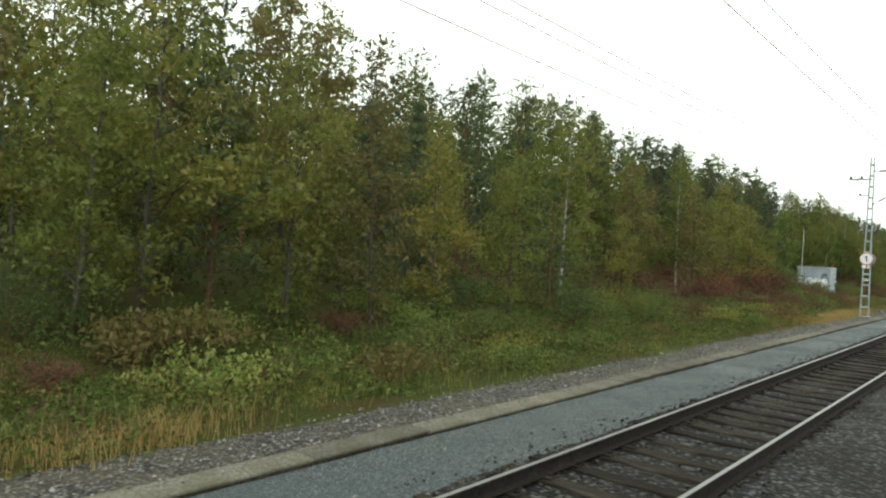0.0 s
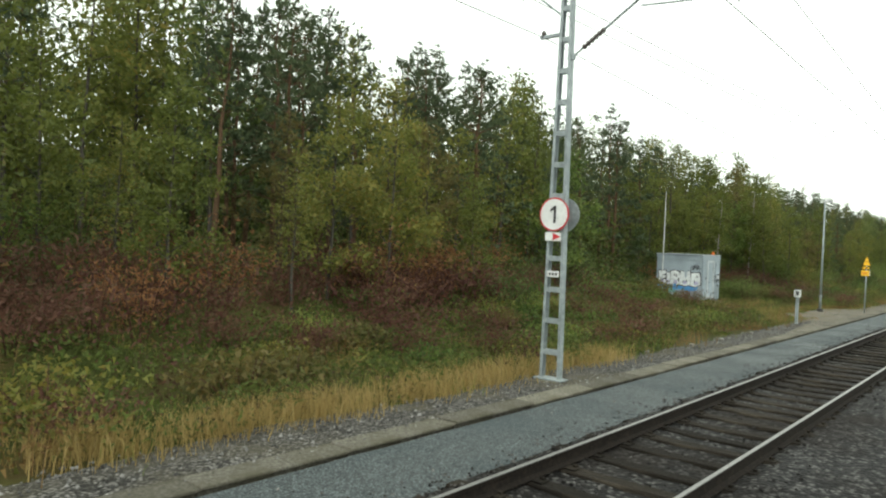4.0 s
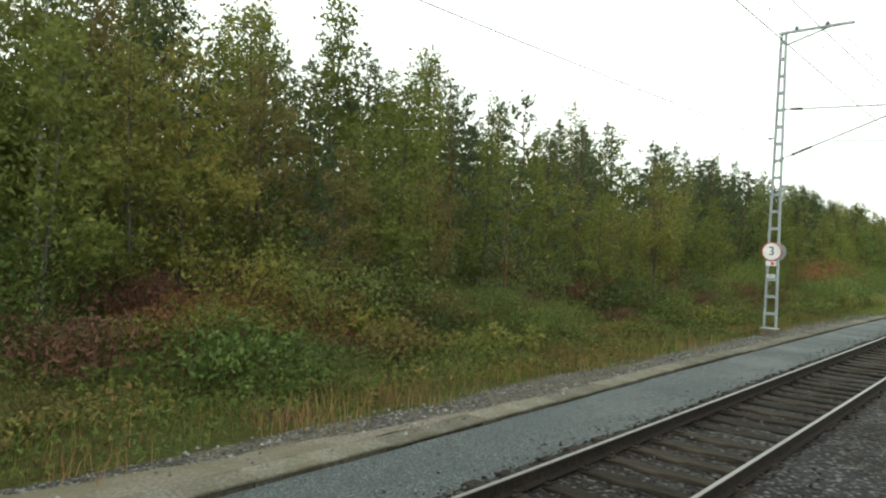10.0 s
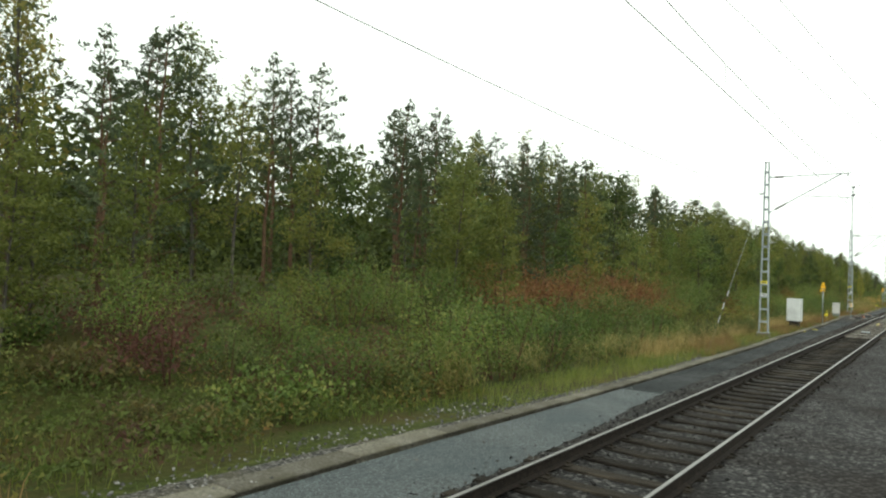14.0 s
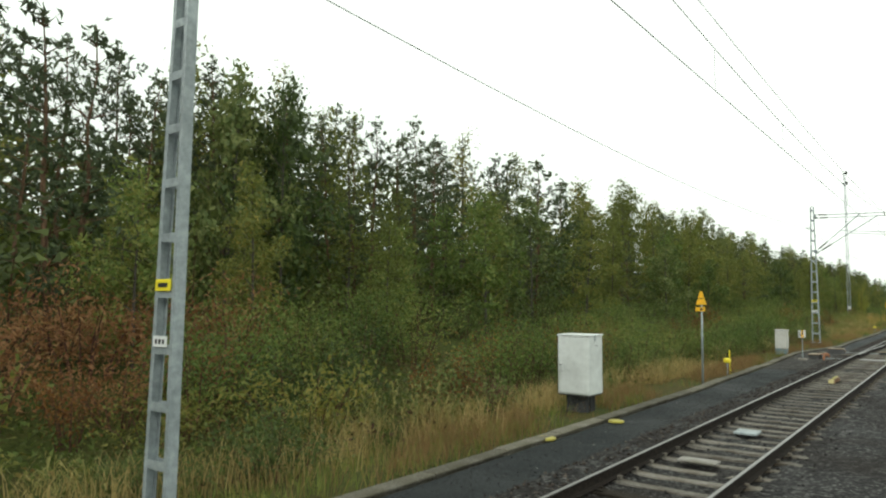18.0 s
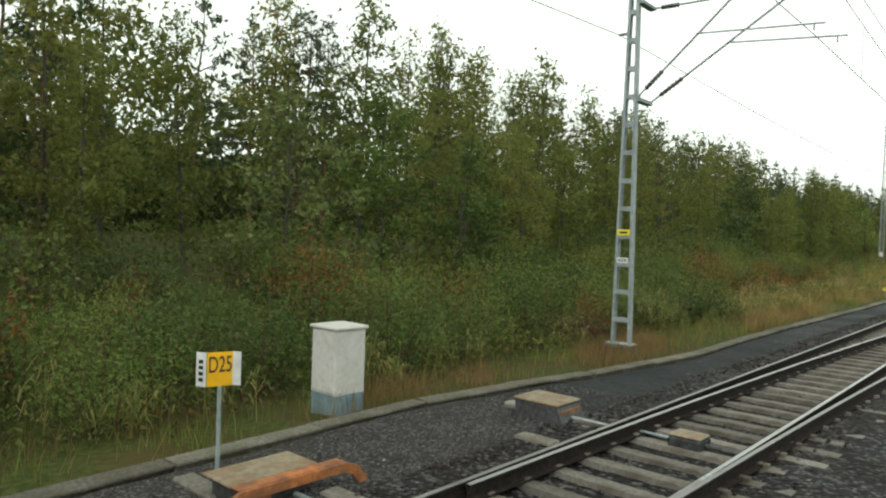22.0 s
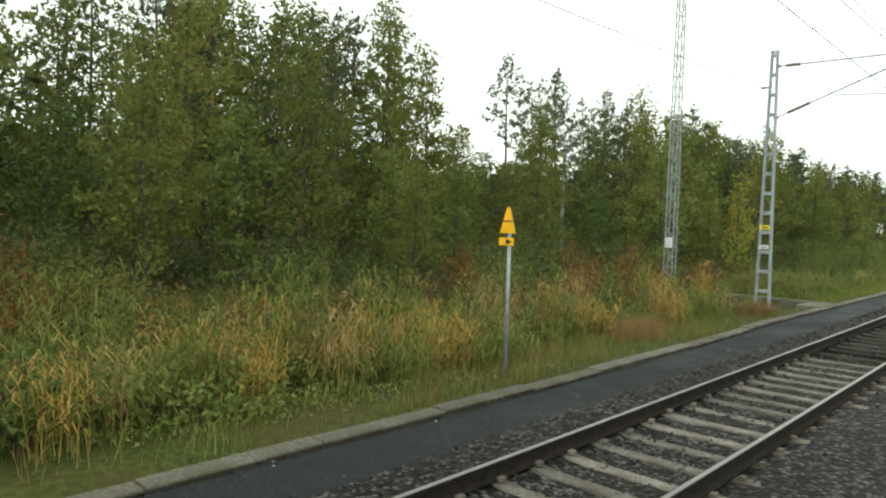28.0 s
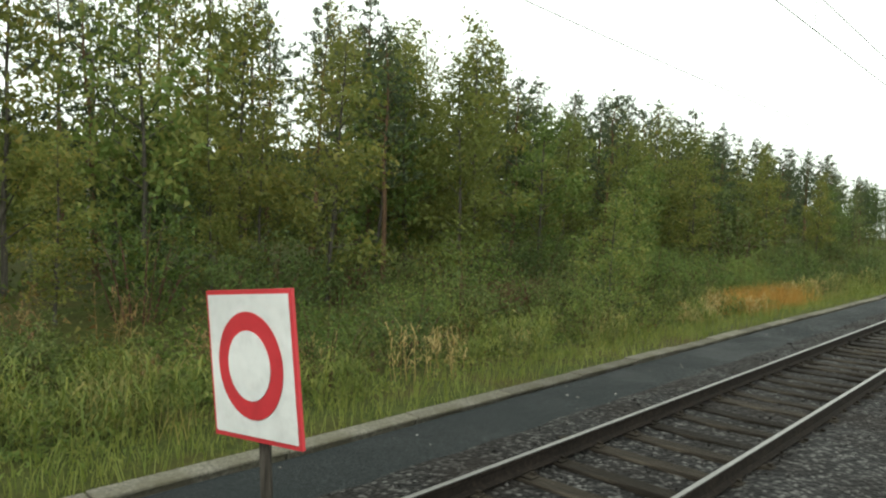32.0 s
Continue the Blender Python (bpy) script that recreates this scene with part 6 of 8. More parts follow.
# ---- plants ----
def leaf_faces(c, size, rng, slim=0.55, droop=0.0):
    """One pointed leaf at each centre."""
    n = len(c)
    d = rng.normal(0, 1, (n, 3))
    d[:, 2] -= droop
    d /= np.linalg.norm(d, axis=1, keepdims=True) + 1e-9
    e = np.cross(d, rng.normal(0, 1, (n, 3)))
    e /= np.linalg.norm(e, axis=1, keepdims=True) + 1e-9
    s = (size * rng.uniform(0.6, 1.35, n))[:, None]
    v = np.stack([c - d * s * 0.5 - e * s * slim * 0.5, c - d * s * 0.5 + e * s * slim * 0.5, c + d * s * 0.6], 1)
    return v.reshape(-1, 3), np.arange(3 * n).reshape(n, 3)


def needle_tris(c, size, rng, per=9, up=0.35, slim=0.15):
    """A tuft of thin needles round each centre."""
    n = len(c) * per
    o = np.repeat(c, per, 0)
    d = rng.normal(0, 1, (n, 3))
    d[:, 2] += up
    d /= np.linalg.norm(d, axis=1, keepdims=True)
    e = np.cross(d, rng.normal(0, 1, (n, 3)))
    e /= np.linalg.norm(e, axis=1, keepdims=True)
    s = (size * rng.uniform(0.6, 1.3, n))[:, None]
    v = np.stack([o - e * s * slim, o + e * s * slim, o + d * s], 1)
    return v.reshape(-1, 3), np.arange(3 * n).reshape(n, 3)


def limb(g, pts, r0, r1, n=5):
    k = len(pts)
    g.tube(pts, [r0 + (r1 - r0) * i / (k - 1) for i in range(k)], n, False)


def birch(name, seed, h, leaves, size, mat, bark="birch_bark", start=0.28, spread=0.21, fine=True, label="", category="tree", lean=0.03):
    leaves, size = int(leaves * 0.98), size * 0.98
    rng = np.random.default_rng(seed)
    tree = thing(name, (0, 0, 0), label, category)
    g = Geo()
    k = 9
    bend = rng.normal(0, lean * h * 0.35, (k, 2)).cumsum(0) * 0.35
    bend -= bend[0]
    path = [Vector((bend[i, 0], bend[i, 1], h * i / (k - 1) - 0.15)) for i in range(k)]
    r = 0.0075 * h + 0.012
    limb(g, path, r, 0.012, 7)
    at = lambda u: path[min(int(u * (k - 1)), k - 2)].lerp(path[min(int(u * (k - 1)), k - 2) + 1], u * (k - 1) - min(int(u * (k - 1)), k - 2))
    clumps, weight = [], []
    nb = int(14 + h * 2.0) if fine else int(12 + h * 1.2)
    for i in range(nb):
        u = start + (1 - start) * (i + rng.uniform(0, 1)) / nb
        o = at(min(u, 0.985))
        a = i * 2.4 + rng.uniform(-0.6, 0.6)
        prof = (1 - u) ** 0.85 * (0.35 + min((u - start) / 0.22, 1) * 0.65)
        ln = h * spread * (0.2 + 1.1 * prof) * rng.uniform(0.6, 1.3)
        el = rng.uniform(0.35, 0.95)
        d = Vector((math.cos(a) * math.cos(el), math.sin(a) * math.cos(el), math.sin(el)))
        p1 = o + d * ln * 0.5
        p2 = o + d * ln - Vector((0, 0, ln * 0.18))
        limb(g, [o, p1, p2] if fine and i % 2 else [o, p2], 0.012 + 0.0016 * h * (1 - u), 0.004, 3)
        for q in (0.4, 0.62, 0.82, 1.0):
            c = o.lerp(p1, q * 2) if q < 0.5 else p1.lerp(p2, q * 2 - 1)
            clumps.append(c + Vector(rng.normal(0, 0.08 * ln, 3)))
            weight.append(ln * rng.uniform(0.3, 1.0))
    clumps.append(path[-1])
    weight.append(0.3)
    cl, w = np.array(clumps), np.array(weight)
    pick = rng.choice(len(cl), leaves, p=w / w.sum())
    rad = (0.08 + 0.016 * h) * (1.0 if fine else 1.3)
    c = cl[pick] + rng.normal(0, 1, (leaves, 3)) * rad * np.array([1, 1, 0.85])
    c[:, 2] -= np.abs(rng.normal(0, 0.08, leaves))
    part("trunk", g, M[bark], tree)
    part("crown", raw("crown", *leaf_faces(c, size * 1.1, rng, 0.66, 0.3), M[mat]), None, tree)
    return tree


def pine(name, seed, h, tufts, size, label="", bare=0.4, mat="needle_pine", per=5):
    """Whorls of rising branches, open between them, under a spiky leader."""
    rng = np.random.default_rng(seed)
    tree = thing(name, (0, 0, 0), label, "tree")
    g = Geo()
    path = [Vector((rng.normal(0, 0.05) * i * 0.4, rng.normal(0, 0.05) * i * 0.4, h * i / 6 - 0.15)) for i in range(7)]
    limb(g, path, 0.010 * h + 0.02, 0.012, 7)
    cs, w = [], []
    nw = int(7 + h * 0.45)
    for i in range(nw):
        u = bare + (0.97 - bare) * ((i + 0.5) / nw) ** 0.92
        o = path[0].lerp(path[-1], u)
        ln0 = h * 0.29 * (1.04 - u) ** 0.85 * (0.55 + 0.45 * min((u - bare) / 0.15, 1)) + 0.1
        a0 = rng.uniform(0, 6.28)
        for j in range(6):
            if rng.uniform() < 0.22:
                continue
            a = a0 + j * 1.047 + rng.uniform(-0.4, 0.4)
            ln = ln0 * rng.uniform(0.45, 1.3)
            el = rng.uniform(0.0, 0.3) + 0.55 * u * u
            d = Vector((math.cos(a) * math.cos(el), math.sin(a) * math.cos(el), math.sin(el)))
            p = o + d * ln + Vector((0, 0, 0.10 * ln))
            limb(g, [o, p], 0.016 + 0.012 * (1 - u), 0.005, 3)
            for q in (0.5, 0.68, 0.82, 0.93, 1.0):
                side = Vector((-math.sin(a), math.cos(a), 0)) * rng.normal(0, 0.16 * ln * (1.25 - q) + 0.03)
                cs.append(o.lerp(p, q) + side + Vector((0, 0, rng.uniform(0, 0.09))))
                w.append(ln * (0.5 + q))
    for k in range(5):
        cs.append(path[-1] + Vector((rng.normal(0, 0.04), rng.normal(0, 0.04), 0.12 - 0.13 * k)))
        w.append(1.0)
    cs, w = np.array(cs), np.array(w)
    cs = cs[rng.choice(len(cs), tufts, p=w / w.sum())] + rng.normal(0, 0.11, (tufts, 3)) * np.array([1, 1, 0.6])
    part("trunk", g, M["pine_bark"], tree)
    part("crown", raw("crown", *needle_tris(cs, size * 1.08, rng, per, 0.45, 0.2), M[mat]), None, tree)
    return tree


def spruce(name, seed, h, tufts, size, label=""):
    rng = np.random.default_rng(seed)
    tree = thing(name, (0, 0, 0), label, "tree")
    g = Geo()
    limb(g, [Vector((0, 0, -0.15)), Vector((0, 0, h))], 0.009 * h + 0.02, 0.01, 6)
    cs = []
    nw = int(8 + h * 1.0)
    for i in range(nw):
        u = 0.06 + 0.93 * (i + 0.5) / nw
        ln0 = h * 0.25 * (1.03 - u) ** 0.9
        for j in range(6):
            a = i * 0.9 + j * 1.047 + rng.uniform(-0.25, 0.25)
            ln = ln0 * rng.uniform(0.65, 1.2)
            o = Vector((0, 0, h * u))
            p = o + Vector((math.cos(a), math.sin(a), -0.18 + 0.5 * max(u - 0.6, 0))) * ln
            limb(g, [o, p], 0.012, 0.004, 3)
            for q in (0.35, 0.6, 0.8, 1.0):
                cs.append(o.lerp(p, q))
    cs = np.array(cs)
    cs = cs[rng.choice(len(cs), tufts, replace=True)] + rng.normal(0, 0.07, (tufts, 3))
    part("trunk", g, M["grey_bark"], tree)
    part("crown", raw("crown", *needle_tris(cs, size, rng, 8, 0.1, 0.12), M["needle_spruce"]), None, tree)
    return tree


def bush(name, seed, w, h, leaves, size, mat, label, slim=0.5, upright=0.0, category="shrub"):
    """Many stems from one root, leaves in clumps along the outer half of each."""
    leaves, size = int(leaves * 1.12), size * 0.9
    rng = np.random.default_rng(seed)
    ob = thing(name, (0, 0, 0), label, category)
    g = Geo()
    cl = []
    for i in range(11):
        a = rng.uniform(0, 6.28)
        rr = math.sqrt(rng.uniform(0.02, 1)) * w / 2 * (1 - 0.5 * upright)
        tip = Vector((math.cos(a) * rr, math.sin(a) * rr, h * (1 - 0.45 * (rr / (w / 2)) ** 2) * rng.uniform(0.6, 1.08)))
        root = Vector((tip.x * 0.3, tip.y * 0.3, -0.05))
        midp = root.lerp(tip, 0.5) + Vector((0, 0, 0.12 * h))
        limb(g, [root, midp, tip], 0.012 + 0.004 * h, 0.004, 3)
        for q in (0.25, 0.45, 0.65, 0.85, 1.0):
            cl.append(root.lerp(midp, q * 2) if q < 0.5 else midp.lerp(tip, q * 2 - 1))
    cl = np.array(cl)
    c = cl[rng.integers(0, len(cl), leaves)] + rng.normal(0, 1, (leaves, 3)) * np.array([0.1 * w, 0.1 * w, 0.08 * h])
    c[:, 2] = np.abs(c[:, 2]) + 0.02
    tagged(part("branchwork", g, M["twig"], ob), kind="stuff")
    part("foliage", raw("foliage", *leaf_faces(c, size, rng, slim), M[mat]), None, ob)
    return ob


HEIGHT = {}
kinds = {}
for key, tall, proto in (
    ("birch_w", 7.5, lambda h: birch("birch_tree", 1, h, 3350, 0.128, "leaf_green", label="slender birch with green and yellowing leaves, pale trunk", start=0.24, spread=0.22)),
    ("birch_a", 7.5, lambda h: birch("birch_tree", 41, h, 3350, 0.128, "leaf_green", "grey_bark", 0.1, 0.25, label="slender birch with dull green leaves down to the ground")),
    ("birch_b", 8.5, lambda h: birch("birch_tree", 2, h, 3500, 0.139, "leaf_green", "grey_bark", 0.12, 0.24, label="tall birch with dense dull green crown")),
    ("birch_c", 6.5, lambda h: birch("birch_tree", 3, h, 3200, 0.12, "leaf_yellow", "grey_bark", label="young birch turning yellow, thin grey trunk", start=0.08, spread=0.28)),
    ("birch_y", 5.6, lambda h: birch("birch_tree", 13, h, 1500, 0.11, "leaf_lime", "grey_bark", label="slender young birch with bright yellow green leaves", start=0.2, spread=0.17)),
    ("birch_d", 7.0, lambda h: birch("birch_tree", 4, h, 2900, 0.134, "leaf_rust", "grey_bark", 0.12, 0.29, label="birch with rusty brown autumn crown")),
    ("birch_e", 10.5, lambda h: birch("birch_tree", 5, h, 2000, 0.165, "leaf_green", "grey_bark", label="tall thin birch with an airy crown", start=0.32, spread=0.19)),
    ("birch_f", 9.0, lambda h: birch("birch_tree", 16, h, 1500, 0.12, "leaf_yellow", "grey_bark", label="thin half bare birch with few yellow leaves", start=0.3, spread=0.2)),
    ("aspen_a", 6.0, lambda h: birch("aspen_tree", 6, h, 3250, 0.126, "leaf_willow", "grey_bark", 0.06, 0.31, label="bushy young aspen with green leaves")),
    ("aspen_b", 5.0, lambda h: birch("aspen_tree", 7, h, 2900, 0.126, "leaf_dark", "grey_bark", 0.05, 0.36, label="bushy dark green sallow tree")),
    ("back_a", 12.5, lambda h: birch("birch_tree", 8, h, 1900, 0.178, "leaf_green", "grey_bark", 0.22, 0.19, False, label="tall birch deep in the wood")),
    ("back_b", 11.0, lambda h: birch("birch_tree", 9, h, 1900, 0.18, "leaf_dark", "grey_bark", 0.18, 0.22, False, label="dark leafy tree deep in the wood")),
    ("pine_a", 13.5, lambda h: pine("pine_tree", 11, h, 460, 0.21, "tall pine with dark tufted crown and bare trunk", 0.5)),
    ("pine_b", 12.0, lambda h: pine("pine_tree", 12, h, 600, 0.2, "tall pine with broad dark tufted crown", 0.34)),
    ("pine_c", 8.0, lambda h: pine("pine_tree", 13, h, 560, 0.165, "young pine with dense dark needles", 0.12)),
    ("spruce_a", 8.0, lambda h: spruce("spruce_tree", 14, h, 700, 0.2, "dark conical spruce among the birches")),
    ("spruce_b", 4.5, lambda h: spruce("spruce_tree", 15, h, 520, 0.16, "small dark spruce at the edge of the wood")),
    ("willow_a", 2.3, lambda h: bush("willow_shrub", 21, 3.2, h, 2100, 0.086, "leaf_willow", "dense green willow shrub on the bank", 0.5)),
    ("willow_b", 1.9, lambda h: bush("willow_shrub", 22, 2.8, h, 1800, 0.086, "leaf_dark", "dense dark green shrub on the bank", 0.6)),
    ("willow_c", 2.1, lambda h: bush("willow_shrub", 29, 2.8, h, 1120, 0.109, "leaf_yellow", "yellow green shrub with autumn tints", 0.55)),
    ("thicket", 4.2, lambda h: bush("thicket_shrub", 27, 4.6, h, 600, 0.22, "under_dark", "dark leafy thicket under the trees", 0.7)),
    ("low_a", 0.75, lambda h: bush("low_shrub", 23, 1.8, h, 1000, 0.076, "leaf_willow", "low green leafy undergrowth beside the gravel", 0.7)),
    ("low_b", 0.7, lambda h: bush("low_shrub", 24, 1.7, h, 650, 0.095, "leaf_rust", "low rusty brown undergrowth", 0.7)),
    ("low_c", 0.8, lambda h: bush("low_shrub", 26, 1.6, h, 650, 0.09, "leaf_yellow", "low yellowing leafy undergrowth", 0.7)),
    ("rowan_a", 1.9, lambda h: bush("rowan_shrub", 31, 1.7, h, 620, 0.105, "leaf_rowan", "small orange brown rowan shrub among the willows", 0.45, 0.3)),
    ("bracken_a", 1.5, lambda h: bush("bracken_patch", 33, 2.4, h, 820, 0.1, "leaf_bracken", "withered reddish brown herbs behind the willows", 0.3, 0.4, "weeds")),
    ("weed_a", 0.95, lambda h: bush("fireweed_patch", 25, 2.5, h, 800, 0.1, "leaf_red", "patch of withered dark red fireweed", 0.35, 0.4, "weeds")),
):
    kinds[key] = proto(tall)
    HEIGHT[key] = tall
used = set()


def plant(key, x, y, s=1.0, stretch=1.0, group="trees of the wood"):
    """Stand the first plant of its kind, or a copy of it, on the ground."""
    m = Matrix.Translation((x, y, ground_z(x, y) - 0.03)) @ Euler((radians(RND.uniform(-3, 3)), radians(RND.uniform(-3, 3)), radians(RND.uniform(0, 360)))).to_matrix().to_4x4()
    ob = kinds[key]
    if key in used:
        ob = copy_thing(ob, m)
    used.add(key)
    ob.matrix_basis = m
    ob.scale = (s, s, s * stretch)
    if group:
        ob["group"] = group
    return ob


def near(x, y, taken, d):
    return any((x - a) ** 2 + (y - b) ** 2 < d * d for a, b in taken)


def blocked(x, y, r=0.6):
    if 71.7 - r < y < 78.2 + r and -18.8 - r < x < -8:
        return True
    if 66 < y < 79 and -13.6 < x:
        return True
    if r > 0.5 and 40 < y < 72.5 and x > -19.2 * (y - 4) / 68 - 0.6:
        return True
    if r > 0.5 and x < -12 and abs(y - 238.2 + x * 1.21) < 3.2 and x > -29:
        return True
    if 255.5 - r < y < 258.2 + r and x > -14.0 - r:
        return True
    return False


def canopy(x, y):
    """Height of the wood's roof above the ground, rising away from the line."""
    k = 0.40 - 0.035 * smooth(200, 240, y)
    tip = 2.3 + k * -x
    gap = smooth(4.6, 2.6, abs(y - 255.8 + 0.42 * (x + 16)))
    return tip - gap * max(tip - 2.5 - 0.165 * -x, 0) - ground_z(x, y)


taken = []


def scatter(n, xr, yr, d, mix, lo, hi, group="trees of the wood", roof=False):
    """Plants at random with room between them; with roof, heights are shares of the canopy."""
    keys = [k for k, w in mix for _ in range(w)]
    done = 0
    for _ in range(n * 6):
        if done >= n:
            break
        x, y = RND.uniform(*xr), RND.uniform(*yr)
        if blocked(x, y, d * 0.4) or near(x, y, taken, d):
            continue
        taken.append((x, y))
        key = RND.choice(keys)
        s, st = RND.uniform(lo, hi), RND.uniform(0.9, 1.1)
        if roof:
            tall = canopy(x, y) * s
            s = min(max(tall / HEIGHT[key], 0.6), 1.35)
            st = tall / HEIGHT[key] / s
            if 77 < y < 85 and -17.3 < x:
                x -= 5.0  # the white birch behind the cabin stands free
        plant(key, x, y, s, st, group)
        done += 1


# chosen trees that stand out
for key, x, y, s in (("birch_c", -13.2, 8.7, 1.05), ("birch_d", -12.6, 10.8, 0.85), ("birch_c", -14.5, 5.8, 1.15), ("birch_w", -14.6, 23.2, 1.05), ("birch_w", -14.9, 35.8, 1.0), ("birch_d", -14.6, 29.5, 0.9),
                     ("birch_w", -17.1, 81.7, 0.9), ("birch_c", -16.0, 90.2, 1.0), ("birch_c", -15.2, 88.6, 0.9),
                     ("willow_b", -19.2, 72.6, 1.35), ("aspen_b", -20.2, 75.8, 0.8), ("birch_b", -21.0, 79.0, 0.9), ("spruce_a", -15.5, 15.0, 0.8), ("pine_c", -17.0, 53.6, 1.1), ("birch_c", -14.8, 273.0, 1.1), ("birch_a", -14.6, 240.0, 0.9), ("aspen_a", -19.0, 261.2, 0.74), ("aspen_b", -20.6, 263.6, 0.9), ("aspen_a", -17.6, 259.4, 0.62)):
    taken.append((x, y))
    plant(key, x, y, s)
# pines that stand above the roof of the wood: place and height of the tip
for x, y, top in ((-24, 25, 11.0), (-25, 29.9, 12.3), (-27, 54, 12.4), (-24, 58, 12.8), (-22, 21, 9.6), (-24, 28, 12.1), (-26, 48.8, 12.2), (-23, 53, 12.1), (-26, 59.5, 12.9), (-24, 65, 11.3), (-27, 79, 13.1),
                  (-22, 68, 10.0), (-26, 77, 12.0), (-23.5, 77.6, 13.3), (-27, 83, 12.9), (-24, 84, 12.0), (-26, 93.5, 11.9), (-24, 108.6, 10.2), (-26, 111.4, 11.0), (-23, 112.2, 10.9), (-25, 117.3, 12.5), (-24, 123, 11.4),
                  (-26, 138.2, 12.7), (-23, 142.4, 11.6), (-22, 143.6, 10.2), (-25, 145.4, 11.2), (-25, 148.4, 12.6), (-26.5, 149.6, 12.4), (-24, 151.2, 10.4), (-25, 159.3, 12.8), (-23, 160.4, 10.8), (-26, 174.4, 12.5),
                  (-24, 179.4, 11.4), (-23, 156.6, 10.2), (-25, 164.8, 12.8), (-26.5, 166, 12.9), (-24, 167.4, 11.0), (-25, 171.7, 11.7), (-26, 181, 12.6), (-25, 198.6, 12.2), (-24, 247.8, 11.8), (-25, 266.7, 12.5),
                  (-24, 277, 10.8), (-25, 282.4, 12.0), (-24, 289.8, 11.7), (-27, 304.4, 12.3), (-26, 305.2, 12.2), (-25, 307.4, 12.3), (-27, 314.8, 13.4), (-25, 319.2, 13.2), (-24, 348, 12.6), (-25, 360.8, 13.4), (-26, 366, 13.4), (-23, 337, 11.6)):
    taken.append((x, y))
    key = "pine_a" if 300 < y < 312 else ("pine_b", "pine_b", "pine_c")[int(y * 7) % 3]
    tall = top - ground_z(x, y)
    plant(key, x, y, tall / HEIGHT[key] * 0.98)
front = (("birch_a", 4), ("birch_b", 3), ("birch_c", 2), ("birch_f", 1), ("birch_d", 1), ("aspen_a", 2), ("spruce_b", 1), ("pine_c", 2))
scatter(74, (-19, -13.2), (-6, 118), 1.6, front, 0.5, 0.9, roof=True)
scatter(88, (-20.5, -14.2), (118, 300), 1.6, (("birch_a", 3), ("birch_b", 3), ("aspen_a", 4), ("aspen_b", 2), ("birch_c", 1), ("pine_c", 1)), 0.5, 0.9, roof=True)
scatter(56, (-29, -18.5), (-4, 320), 2.0, (("birch_b", 3), ("birch_e", 3), ("birch_f", 2), ("back_a", 2), ("back_b", 2), ("pine_c", 3), ("birch_a", 1), ("pine_b", 3)), 0.6, 0.92, roof=True)
scatter(24, (-34, -22), (-4, 226), 1.8, (("pine_b", 4), ("pine_c", 1)), 0.86, 1.02, roof=True)
scatter(50, (-40, -28), (4, 370), 2.6, (("pine_a", 4), ("pine_b", 5), ("back_a", 3), ("back_b", 1), ("birch_f", 1)), 0.78, 1.1, roof=True)
scatter(40, (-27, -18), (-6, 190), 1.5, (("pine_b", 3), ("pine_c", 3), ("birch_b", 2), ("back_a", 1), ("birch_f", 1)), 0.94, 1.1, roof=True)
scatter(22, (-27, -17.5), (190, 300), 1.5, (("birch_b", 3), ("birch_e", 2), ("back_a", 2), ("birch_f", 1), ("pine_c", 1)), 0.94, 1.1, roof=True)
scatter(12, (-24, -15.6), (262, 284), 1.4, (("birch_b", 3), ("aspen_a", 1), ("birch_a", 2), ("pine_b", 1)), 0.98, 1.16, roof=True)
scatter(16, (-26, -17), (290, 345), 1.6, (("pine_b", 3), ("pine_c", 2), ("birch_b", 2)), 0.98, 1.12, roof=True)
scatter(12, (-26, -16.5), (196, 256), 1.4, (("birch_b", 2), ("birch_e", 2), ("birch_f", 1), ("back_a", 2)), 0.98, 1.14, roof=True)
scatter(9, (-27, -20.2), (60, 73), 1.4, (("pine_b", 2), ("birch_b", 2), ("back_b", 1)), 0.98, 1.12, roof=True)
scatter(8, (-24, -16), (0, 20), 1.4, (("birch_b", 2), ("birch_d", 2), ("pine_b", 1)), 1.0, 1.2, roof=True)
scatter(12, (-36, -24), (6, 300), 1.8, (("pine_b", 3), ("back_b", 1), ("back_a", 1)), 0.8, 1.0, roof=True)
scatter(18, (-24, -14.5), (259, 326), 1.6, (("aspen_a", 2), ("birch_b", 3), ("back_b", 2), ("aspen_b", 1)), 0.7, 1.0, roof=True)
scatter(14, (-36, -23), (276, 350), 1.8, (("pine_b", 3), ("pine_a", 1), ("back_b", 1)), 0.9, 1.1, roof=True)
scatter(9, (-31, -20), (34, 62), 1.6, (("pine_b", 3), ("back_a", 1)), 0.98, 1.1, roof=True)
scatter(16, (-38, -17.5), (243, 262), 1.8, (("birch_e", 2), ("pine_b", 2), ("back_a", 2), ("birch_e", 1)), 0.9, 1.08, roof=True)
scatter(9, (-33, -20), (34, 56), 1.5, (("back_b", 2), ("back_a", 2), ("birch_e", 1)), 0.92, 1.1, roof=True)
scatter(12, (-30, -19.3), (78, 104), 1.8, (("birch_e", 3), ("back_a", 2), ("pine_b", 2)), 0.9, 1.05, roof=True)
scatter(40, (-28, -13.5), (300, 400), 2.6, (("back_a", 1), ("back_b", 3), ("pine_b", 4), ("aspen_a", 1)), 0.75, 1.06, roof=True)
scatter(18, (-45, -24), (370, 480), 4.2, (("pine_a", 2), ("pine_b", 3), ("back_a", 2), ("back_b", 2)), 0.75, 1.05, roof=True)
